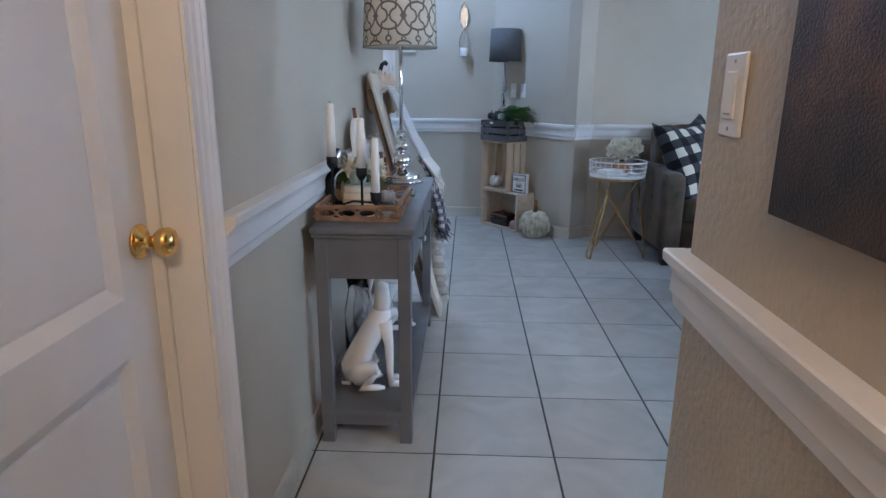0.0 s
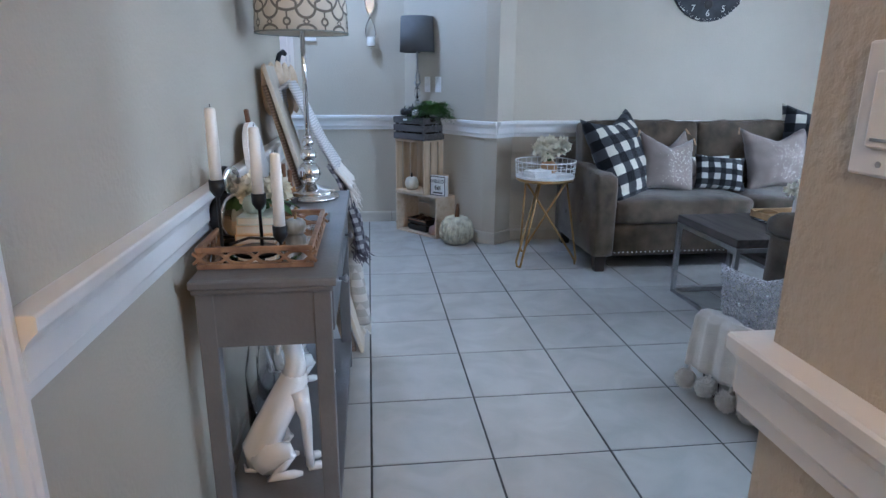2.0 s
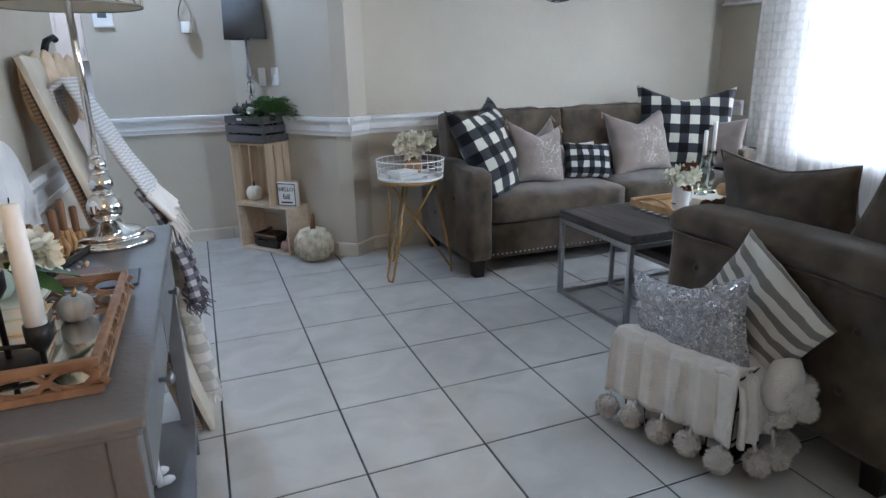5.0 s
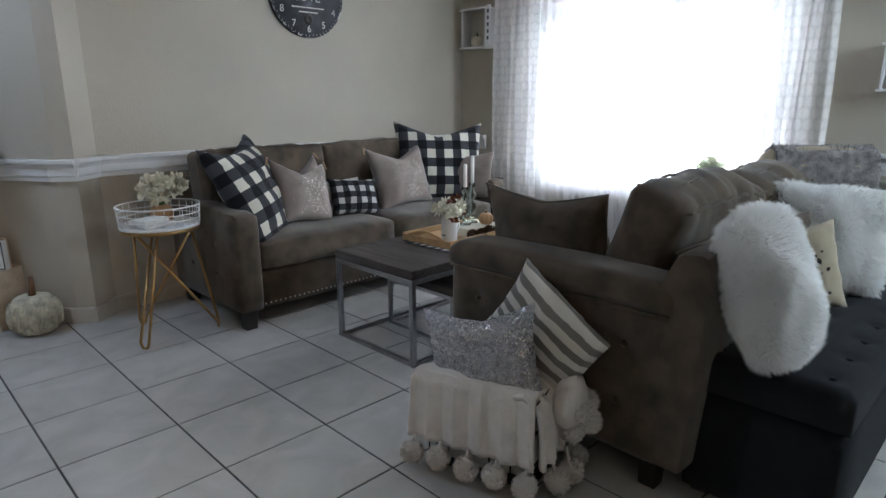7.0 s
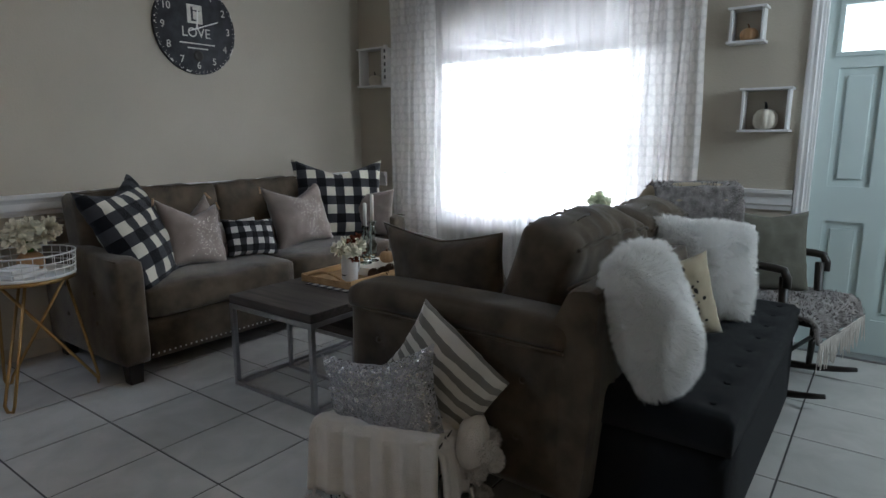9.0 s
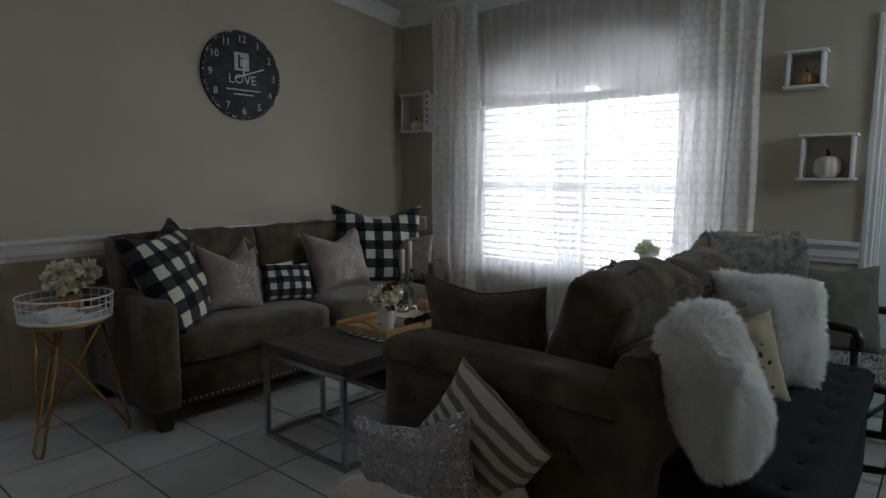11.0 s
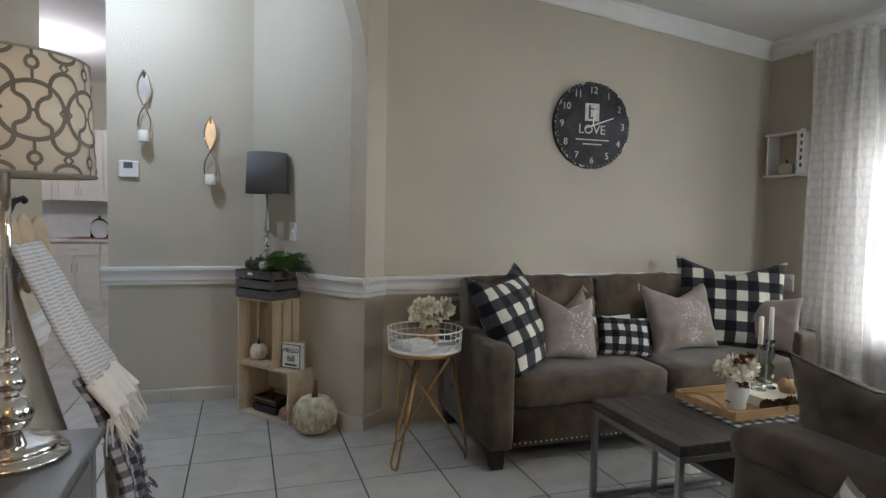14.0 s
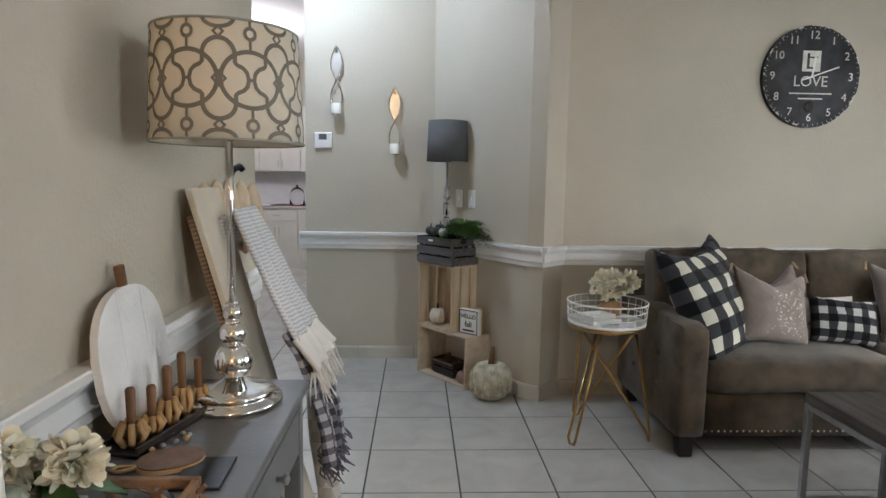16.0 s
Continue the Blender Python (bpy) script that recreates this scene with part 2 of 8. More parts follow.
def tile_mat():
    """Glazed stone-look tile: soft veins, tone a little different from tile to tile."""
    m = mat("floor_tile_glaze", (0.60, 0.585, 0.545), 0.24, 0, 0.05, 5, 0.05, 30, 0.5)
    nt = m.node_tree
    b = nt.nodes["Principled BSDF"]
    tc, oi = nt.nodes.new("ShaderNodeTexCoord"), nt.nodes.new("ShaderNodeObjectInfo")
    add = nt.nodes.new("ShaderNodeVectorMath")
    add.operation = "ADD"
    nt.links.new(tc.outputs["Object"], add.inputs[0])
    comb = nt.nodes.new("ShaderNodeCombineXYZ")
    nt.links.new(math_node(nt, "MULTIPLY", oi.outputs["Random"], 40), comb.inputs[0])
    nt.links.new(comb.outputs[0], add.inputs[1])
    nz = nt.nodes.new("ShaderNodeTexNoise")
    nz.inputs["Scale"].default_value, nz.inputs["Detail"].default_value, nz.inputs["Distortion"].default_value = 5, 7, 0.8
    nt.links.new(add.outputs[0], nz.inputs["Vector"])
    ramp = nt.nodes.new("ShaderNodeValToRGB")
    e = ramp.color_ramp.elements
    e[0].position, e[0].color = 0.32, (0.46, 0.45, 0.42, 1)
    e[1].position, e[1].color = 0.66, (0.545, 0.535, 0.505, 1)
    nt.links.new(nz.outputs["Fac"], ramp.inputs[0])
    hsv = nt.nodes.new("ShaderNodeHueSaturation")
    nt.links.new(math_node(nt, "ADD", math_node(nt, "MULTIPLY", oi.outputs["Random"], 0.07), 0.965), hsv.inputs["Value"])
    nt.links.new(ramp.outputs[0], hsv.inputs["Color"])
    nt.links.new(hsv.outputs[0], b.inputs["Base Color"])
    nt.links.new(math_node(nt, "ADD", math_node(nt, "MULTIPLY", nz.outputs["Fac"], 0.05), 0.22), b.inputs["Roughness"])
    return m


M["tile"] = tile_mat()
M["base_grout"] = mat("base_grout", (0.22, 0.205, 0.18), 0.9, 0, 0.2, 9, 0.2, 200, 0.2)
M["base_tile"] = mat("base_tile_glaze", (0.50, 0.465, 0.40), 0.35, 0, 0.09, 7, 0.08, 60)

# ---- mesh helpers ----


def box(bm, x0, x1, y0, y1, z0, z1, bevel=0.0, m=None, seg=2):
    c = Matrix.Translation(((x0 + x1) / 2, (y0 + y1) / 2, (z0 + z1) / 2)) @ Matrix.Diagonal((x1 - x0, y1 - y0, z1 - z0, 1))
    r = bmesh.ops.create_cube(bm, size=1, matrix=c)
    vs = r["verts"]
    if bevel:
        es = list({e for v in vs for e in v.link_edges})
        g = bmesh.ops.bevel(bm, geom=es, offset=bevel, segments=seg, profile=0.5, affect="EDGES")
        vs = list({v for f in g["faces"] for v in f.verts} | {v for v in vs if v.is_valid})
    if m is not None:
        bmesh.ops.transform(bm, matrix=m, verts=vs)
    return bm


def bx(*a, **k):
    return box(bmesh.new(), *a, **k)


def lathe(bm, profile, seg=24, at=(0, 0, 0), m=None, wobble=None):
    rings = []
    for r, z in profile:
        ring = []
        for i in range(seg):
            a = 2 * math.pi * i / seg
            k = wobble(a, z) if wobble else 1.0
            p = Vector((at[0] + r * k * math.cos(a), at[1] + r * k * math.sin(a), at[2] + z))
            ring.append(bm.verts.new(m @ p if m else p))
        rings.append(ring)
    for a, b in zip(rings, rings[1:]):
        for i in range(seg):
            bm.faces.new((a[i], a[(i + 1) % seg], b[(i + 1) % seg], b[i]))
    for ring, flip in ((rings[0], True), (rings[-1], False)):
        bm.faces.new(list(reversed(ring)) if flip else ring)
    return bm


def tube(bm, pts, r, seg=8, closed=False, taper=None):
    pts = [Vector(p) for p in pts]
    n = len(pts)
    rings, ref = [], None
    for i, p in enumerate(pts):
        a = pts[(i - 1) % n] if (closed or i > 0) else p
        c = pts[(i + 1) % n] if (closed or i < n - 1) else p
        d = (c - a).normalized()
        if ref is None:
            ref = d.orthogonal().normalized()
        u = (ref - d * ref.dot(d)).normalized()
        ref = u
        v = d.cross(u)
        rr = taper(i / (n - 1)) * r if taper else r
        rings.append([bm.verts.new(p + (u * math.cos(2 * math.pi * k / seg) + v * math.sin(2 * math.pi * k / seg)) * rr) for k in range(seg)])
    pairs = list(zip(rings, rings[1:])) + ([(rings[-1], rings[0])] if closed else [])
    for a, b in pairs:
        for k in range(seg):
            bm.faces.new((a[k], a[(k + 1) % seg], b[(k + 1) % seg], b[k]))
    if not closed:
        bm.faces.new(list(reversed(rings[0])))
        bm.faces.new(rings[-1])
    return bm


def prism(bm, outline, z0, z1):
    """An upright prism over a plan outline."""
    lo = [bm.verts.new((x, y, z0)) for x, y in outline]
    hi = [bm.verts.new((x, y, z1)) for x, y in outline]
    n = len(outline)
    for i in range(n):
        bm.faces.new((lo[i], lo[(i + 1) % n], hi[(i + 1) % n], hi[i]))
    bm.faces.new(list(reversed(lo)))
    bm.faces.new(hi)
    bmesh.ops.recalc_face_normals(bm, faces=bm.faces)
    return bm


def sweep(bm, profile, a, b, out, up=(0, 0, 1)):
    """A moulding: the profile (distance out, height) from a to b."""
    a, b, out, up = Vector(a), Vector(b), Vector(out).normalized(), Vector(up)
    ra = [bm.verts.new(a + out * o + up * h) for o, h in profile]
    rb = [bm.verts.new(b + out * o + up * h) for o, h in profile]
    n = len(profile)
    for i in range(n):
        bm.faces.new((ra[i], ra[(i + 1) % n], rb[(i + 1) % n], rb[i]))
    bm.faces.new(list(reversed(ra)))
    bm.faces.new(rb)
    bmesh.ops.recalc_face_normals(bm, faces=bm.faces)
    return bm


def soft_box(w, d, h, r, bulge=0.0, n=8, m=None, crease=0.0, seed=0):
    """A cushion block centred on the origin, with rounded edges, swollen faces and faint creases."""
    bm = bmesh.new()
    bmesh.ops.create_cube(bm, size=2)
    bmesh.ops.subdivide_edges(bm, edges=bm.edges[:], cuts=n, use_grid_fill=True)
    for v in bm.verts:
        u = v.co.copy()
        p = Vector((u.x * w / 2, u.y * d / 2, u.z * h / 2))
        c = Vector((max(-w / 2 + r, min(w / 2 - r, p.x)), max(-d / 2 + r, min(d / 2 - r, p.y)), max(-h / 2 + r, min(h / 2 - r, p.z))))
        q = p - c
        if q.length > 1e-6:
            k = sum(1 for t in q if abs(t) > 1e-6)
            p = c + q.normalized() * r if k > 1 else p
        p.z += bulge * u.z * (1 - u.x ** 2) * (1 - u.y ** 2)
        p.y += bulge * 0.6 * u.y * (1 - u.x ** 2) * (1 - u.z ** 2)
        p.x += bulge * 0.5 * u.x * (1 - u.y ** 2) * (1 - u.z ** 2)
        if crease:
            p += Vector((0, 0, 1)) * crease * (noise.noise(Vector((p.x * 5 + seed, p.y * 5, p.z * 5))))
        v.co = m @ p if m else p
    for f in bm.faces:
        f.smooth = True
    return bm


def pillow_mesh(w, h, t, ear=0.06, n=18, seed=0, slump=0.0):
    """A square stuffed pillow in the xy plane: pointed ears, edges drawn in between them, two swollen sides."""
    bm = bmesh.new()
    grid = {}
    for side in (1, -1):
        for i in range(n + 1):
            for j in range(n + 1):
                u, v = 2 * i / n - 1, 2 * j / n - 1
                edge = i in (0, n) or j in (0, n)
                if edge and side == -1:
                    grid[side, i, j] = grid[1, i, j]
                    continue
                pin = 1 - ear * (1 - v * v) * abs(u) ** 3
                pjn = 1 - ear * (1 - u * u) * abs(v) ** 3
                th = max(0.0, (1 - u ** 2) * (1 - v ** 2)) ** 0.42
                nz = noise.noise(Vector((u * 1.8 + seed * 7.1, v * 1.8, side * 3.0)))
                z = side * t / 2 * th * (1 + 0.22 * nz) + (0.0 if edge else 0.010 * noise.noise(Vector((u * 6 + seed, v * 6, side))))
                x, y = u * w / 2 * pin, v * h / 2 * pjn
                y -= slump * (0.45 * (1 - u * u) + 0.75 * (1 - abs(u)) ** 1.6) * max(0, v) * h
                grid[side, i, j] = bm.verts.new((x, y, z))
    for side in (1, -1):
        for i in range(n):
            for j in range(n):
                q = [grid[side, i, j], grid[side, i + 1, j], grid[side, i + 1, j + 1], grid[side, i, j + 1]]
                bm.faces.new(q if side == 1 else list(reversed(q)))
    for f in bm.faces:
        f.smooth = True
    return bm


def smooth(bm):
    for f in bm.faces:
        f.smooth = True
    return bm


def ball(r, at=(0, 0, 0), s=(1, 1, 1), u=16, v=10):
    bm = bmesh.new()
    bmesh.ops.create_uvsphere(bm, u_segments=u, v_segments=v, radius=r, matrix=Matrix.Translation(at) @ Matrix.Diagonal((*s, 1)))
    return smooth(bm)


def mesh_of(name, bm, material):
    me = bpy.data.meshes.new(name)
    bm.to_mesh(me)
    bm.free()
    for m in (material if isinstance(material, (list, tuple)) else [material]):
        me.materials.append(m)
    return me


def part(name, bm, material, parent, label="", at=None):
    ob = new(name, mesh_of(name, bm, material))
    ob.parent = parent
    if at is not None:
        ob.matrix_basis = at
    return tagged(ob, label)


def thing(name, m, label, category, group=""):
    ob = new(name)
    ob.empty_display_size = 0.1
    ob.matrix_basis = m
    return tagged(ob, label, category, group)


def solid(name, bm, material, m, label, category, group=""):
    ob = new(name, mesh_of(name, bm, material))
    ob.matrix_basis = m
    return tagged(ob, label, category, group)


def structure(name, bm, material, label="", category=""):
    ob = new(name, mesh_of(name, bm, material))
    return tagged(ob, label, category, "", "structure")

# ---- structure ----
Z2 = lambda x: 2.66 + (XW - x) * 0.102          # sloping ceiling over the living room
DX0, DY0, DX1, DY1 = XL, 4.145, 0.955, 5.17    # front line of the diagonal arch


def wall_box(name, x0, x1, y0, y1, z1=3.3, label="greige painted wall with a light orange-peel texture", z0=0.0):
    return structure(name, bx(x0, x1, y0, y1, z0, z1), M["wall"], label, "wall")


wall_left = wall_box("wall_hall_left", XL - 0.15, XL, 1.387, DY0)
wall_box("wall_hall_left_near", XL - 0.15, XL, -1.8, 0.603)
wall_box("wall_hall_left_above_door", XL - 0.15, XL, 0.603, 1.387, z0=2.06)
# added panel, never in view: stops sky light leaking round the hall door
wall_box("light_block_behind_hall_door", -1.3, -1.2, 0.4, 1.7)
structure("wall_hall_right", bx(XR, XR + 0.12, -1.8, 1.385, 0, 3.3), M["hall_wall"], "tan painted wall with an orange-peel texture", "wall")
wall_box("wall_hall_end", XL - 0.15, XR + 0.12, -1.92, -1.8)
wall_box("wall_south_near", XR + 0.12, 2.95, -0.12, 0.0)
wall_box("wall_south_far", 3.75, XW + 0.15, -0.12, 0.0)
# opening cut only to house the added south fill lamp
wall_box("wall_south_below_opening", 2.95, 3.75, -0.12, 0.0, 1.40)
wall_box("wall_south_above_opening", 2.95, 3.75, -0.12, 0.0, 3.3, z0=2.30)
wall_box("wall_sofa", 1.10, XW, YS, YS + 0.12, 3.4)
wall_box("wall_alcove_back", -0.58, 0.33, 6.05, 6.17)
structure("wall_alcove_angled", prism(bmesh.new(), [(0.33, 6.05), (0.87, 5.23), (0.97, 5.30), (0.42, 6.17), (0.33, 6.17)], 0, 3.3), M["wall"], "greige painted angled alcove wall", "wall")
structure("wall_arch_pillar", prism(bmesh.new(), [(0.87, 5.23), (0.955, 5.17), (1.10, 5.298), (1.10, 5.42), (1.0, 5.42)], 0, 3.3), M["wall"], "greige painted pillar beside the arch", "pillar")


def arch_wall():
    """The spandrels over the diagonal arch: a half round opening cut from a slab."""
    bm = bmesh.new()
    a, c = Vector((DX0, DY0, 0)), Vector((DX1 - 0.006, DY1 + 0.003, 0))
    run = c - a
    span, d = run.length, run.normalized()
    nrm = Vector((-d.y, d.x, 0)) * 0.10
    spring, n = 2.13, 32
    top = 3.3
    rings = []
    for i in range(n + 1):
        ang = math.pi * i / n
        s, z = span / 2 * (1 - math.cos(ang)), spring + span / 2 * math.sin(ang)
        p = a + d * s
        rings.append([bm.verts.new(q) for q in ((p.x, p.y, min(z, top - 0.02)), (p.x, p.y, top), (p.x + nrm.x, p.y + nrm.y, top), (p.x + nrm.x, p.y + nrm.y, min(z, top - 0.02)))])
    for p, q in zip(rings, rings[1:]):
        for k in range(4):
            bm.faces.new((p[k], p[(k + 1) % 4], q[(k + 1) % 4], q[k]))
    bm.faces.new(rings[0]), bm.faces.new(rings[-1])
    bmesh.ops.recalc_face_normals(bm, faces=bm.faces)
    return structure("wall_arch", bm, M["wall"], "greige painted rounded arch between hall and living room", "arch")


arch_wall()


# window wall with an arched opening and the entry door's opening
WY0, WY1, WZ0, WZ1, WARC = 2.60, 4.50, 0.57, 1.87, 0.38
DY_A, DY_B, DTOP = 0.86, 1.80, 2.05


def window_wall():
    bm = bmesh.new()
    x0, x1, top = XW, XW + 0.15, 2.9
    box(bm, x0, x1, -0.12, DY_A, 0, top)
    box(bm, x0, x1, DY_A, DY_B, DTOP, top)
    box(bm, x0, x1, DY_B, WY0, 0, top)
    box(bm, x0, x1, WY0, WY1, 0, WZ0)
    box(bm, x0, x1, WY1, YS + 0.12, 0, top)
    n = 24
    for i in range(n):
        ys = [WY0 + (WY1 - WY0) * k / n for k in (i, i + 1)]
        zs = [WZ1 + WARC * math.sqrt(max(0, 1 - ((y - (WY0 + WY1) / 2) / ((WY1 - WY0) / 2)) ** 2)) for y in ys]
        v = [[bm.verts.new((x, y, z)) for y, z in ((ys[0], zs[0]), (ys[1], zs[1]), (ys[1], top), (ys[0], top))] for x in (x0, x1)]
        for k in range(4):
            bm.faces.new((v[0][k], v[0][(k + 1) % 4], v[1][(k + 1) % 4], v[1][k]))
        bm.faces.new(v[0]), bm.faces.new(v[1])
    bmesh.ops.recalc_face_normals(bm, faces=bm.faces)
    return structure("wall_window", bm, M["wall"], "greige painted wall with an arched window and the entry door", "wall")


window_wall()
wall_box("wall_kitchen_back", -4.2, 1.2, 11.1, 11.25)
wall_box("wall_kitchen_left", -4.2, -4.05, 1.4, 11.1)
wall_box("wall_dining_right", 1.15, 1.27, 5.42, 11.1)


def ceiling():
    bm = bmesh.new()
    v = [bm.verts.new(p) for p in ((1.0, -0.2, Z2(1.0)), (XW + 0.2, -0.2, Z2(XW + 0.2)), (XW + 0.2, YS + 0.2, Z2(XW + 0.2)), (1.0, YS + 0.2, Z2(1.0)))]
    w = [bm.verts.new((p.co.x, p.co.y, p.co.z + 0.1)) for p in v]
    bm.faces.new(v), bm.faces.new(w)
    for i in range(4):
        bm.faces.new((v[i], v[(i + 1) % 4], w[(i + 1) % 4], w[i]))
    bmesh.ops.recalc_face_normals(bm, faces=bm.faces)
    box(bm, -4.2, 1.0, -1.95, 11.3, 3.04, 3.14)
    return structure("ceiling", bm, M["ceiling"], "white sloping plaster ceiling", "ceiling")


ceiling()

# chair rail, crown and base mouldings
RAIL_P = [(0, -0.120), (0.012, -0.120), (0.014, -0.098), (0.022, -0.088), (0.020, -0.050), (0.028, -0.036), (0.042, -0.022), (0.043, -0.004), (0.040, 0.0), (0, 0.0)]
CROWN_P = [(0, -0.10), (0.012, -0.10), (0.018, -0.085), (0.030, -0.07), (0.055, -0.045), (0.066, -0.03), (0.070, -0.012), (0.082, -0.004), (0.082, 0.03), (0, 0.03)]
BASE_P = [(0, 0.0), (0.012, 0.0), (0.012, 0.078), (0.008, 0.09), (0.0, 0.092)]
RUNS = [  # from, to, outward
    ((XL, 1.463), (XL, DY0), (1, 0)),
    ((XR, -1.8), (XR, 1.42), (-1, 0)),
    ((-0.62, 6.05), (0.345, 6.05), (0, -1)),
    ((0.315, 6.065), (0.865, 5.23), (-0.836, -0.549)),
    ((0.845, 5.245), (0.957, 5.163), (-0.576, -0.817)),
    ((0.943, 5.160), (1.125, 5.32), (0.662, -0.75)),
    ((1.09, YS), (XW, YS), (0, -1)),
    ((XW, YS), (XW, WY1 + 0.5), (-1, 0)),
    ((XW, 2.45), (XW, DY_B + 0.07), (-1, 0)),
]
RAIL_Z = {0: RAIL + 0.014, 1: RAIL - 0.028}      # the two hall walls


def base_run(i, a, b, o):
    """A skirting of cut floor tiles: a grout strip with the tiles set on it, a joint apart."""
    back = [(0, 0.0), (0.004, 0.0), (0.004, 0.088), (0, 0.088)]
    strip = structure("baseboard_%d" % (i + 1), sweep(bmesh.new(), back, (*a, 0.0), (*b, 0.0), (*o, 0)), M["base_grout"], "beige tile baseboard along the wall", "baseboard")
    run = Vector((b[0] - a[0], b[1] - a[1], 0))
    n = max(1, math.ceil(run.length / TILE))
    d = run.normalized()
    for k in range(n):
        p = Vector((*a, 0)) + d * (TILE * k + 0.0018)
        q = Vector((*a, 0)) + d * (min(run.length, TILE * (k + 1)) - 0.0018)
        if (q - p).length > 0.01:
            part("tile", sweep(bmesh.new(), BASE_P, p, q, (*o, 0)), M["base_tile"], strip)


for i, (a, b, o) in enumerate(RUNS):
    z = RAIL_Z.get(i, RAIL)
    structure("trim_chair_rail_%d" % (i + 1), sweep(bmesh.new(), RAIL_P, (*a, z), (*b, z), (*o, 0)), M["trim"], "white moulded chair rail", "chair rail")
    base_run(i, a, b, o)
structure("trim_rail_return", sweep(bmesh.new(), RAIL_P, (XR, 1.385, RAIL - 0.030), (XR + 0.12, 1.385, RAIL - 0.030), (0, 1, 0)), M["trim"], "white moulded chair rail end", "chair rail")
structure("trim_crown_sofa_wall", sweep(bmesh.new(), CROWN_P, (1.0, YS, Z2(1.0) - 0.012), (XW, YS, Z2(XW) - 0.012), (0, -1, 0)), M["trim"], "white crown moulding following the slope", "crown moulding")
structure("trim_crown_window_wall", sweep(bmesh.new(), CROWN_P, (XW, YS, Z2(XW) - 0.012), (XW, -0.1, Z2(XW) - 0.012), (-1, 0, 0)), M["trim"], "white crown moulding", "crown moulding")


# ---- big furniture ----
def moved_x(bm, dx):
    bmesh.ops.translate(bm, verts=bm.verts, vec=(dx, 0, 0))
    return bm


def foot(parent, x, y, h=0.12, r=0.040, name="leg"):
    bm = bx(x - r, x + r, y - r, y + r, 0, h + 0.004, 0.004)
    for v in bm.verts:
        if v.co.z < h / 2:
            v.co.x, v.co.y = x + (v.co.x - x) * 0.80, y + (v.co.y - y) * 0.80
    return part(name, bm, M["espresso"], parent, "tapered espresso wooden foot")


def ruched(bm, half, seed, m):
    """Gathers the cover along the top edge of a back cushion into small pleats, then sets it in place."""
    for v in bm.verts:
        k = max(0.0, (v.co.z / half - 0.62) / 0.38)
        n1 = noise.noise(Vector((v.co.x * 26 + seed * 5, v.co.y * 5, 1.0)))
        n2 = noise.noise(Vector((v.co.x * 5 + seed, v.co.y * 3, v.co.z * 4)))
        v.co.y += math.copysign(0.007, v.co.y) * n1 * k + math.copysign(0.012, v.co.y) * n2
        v.co.z += (0.010 * n1 + 0.012 * n2) * k
        v.co = m @ v.co
    return bm


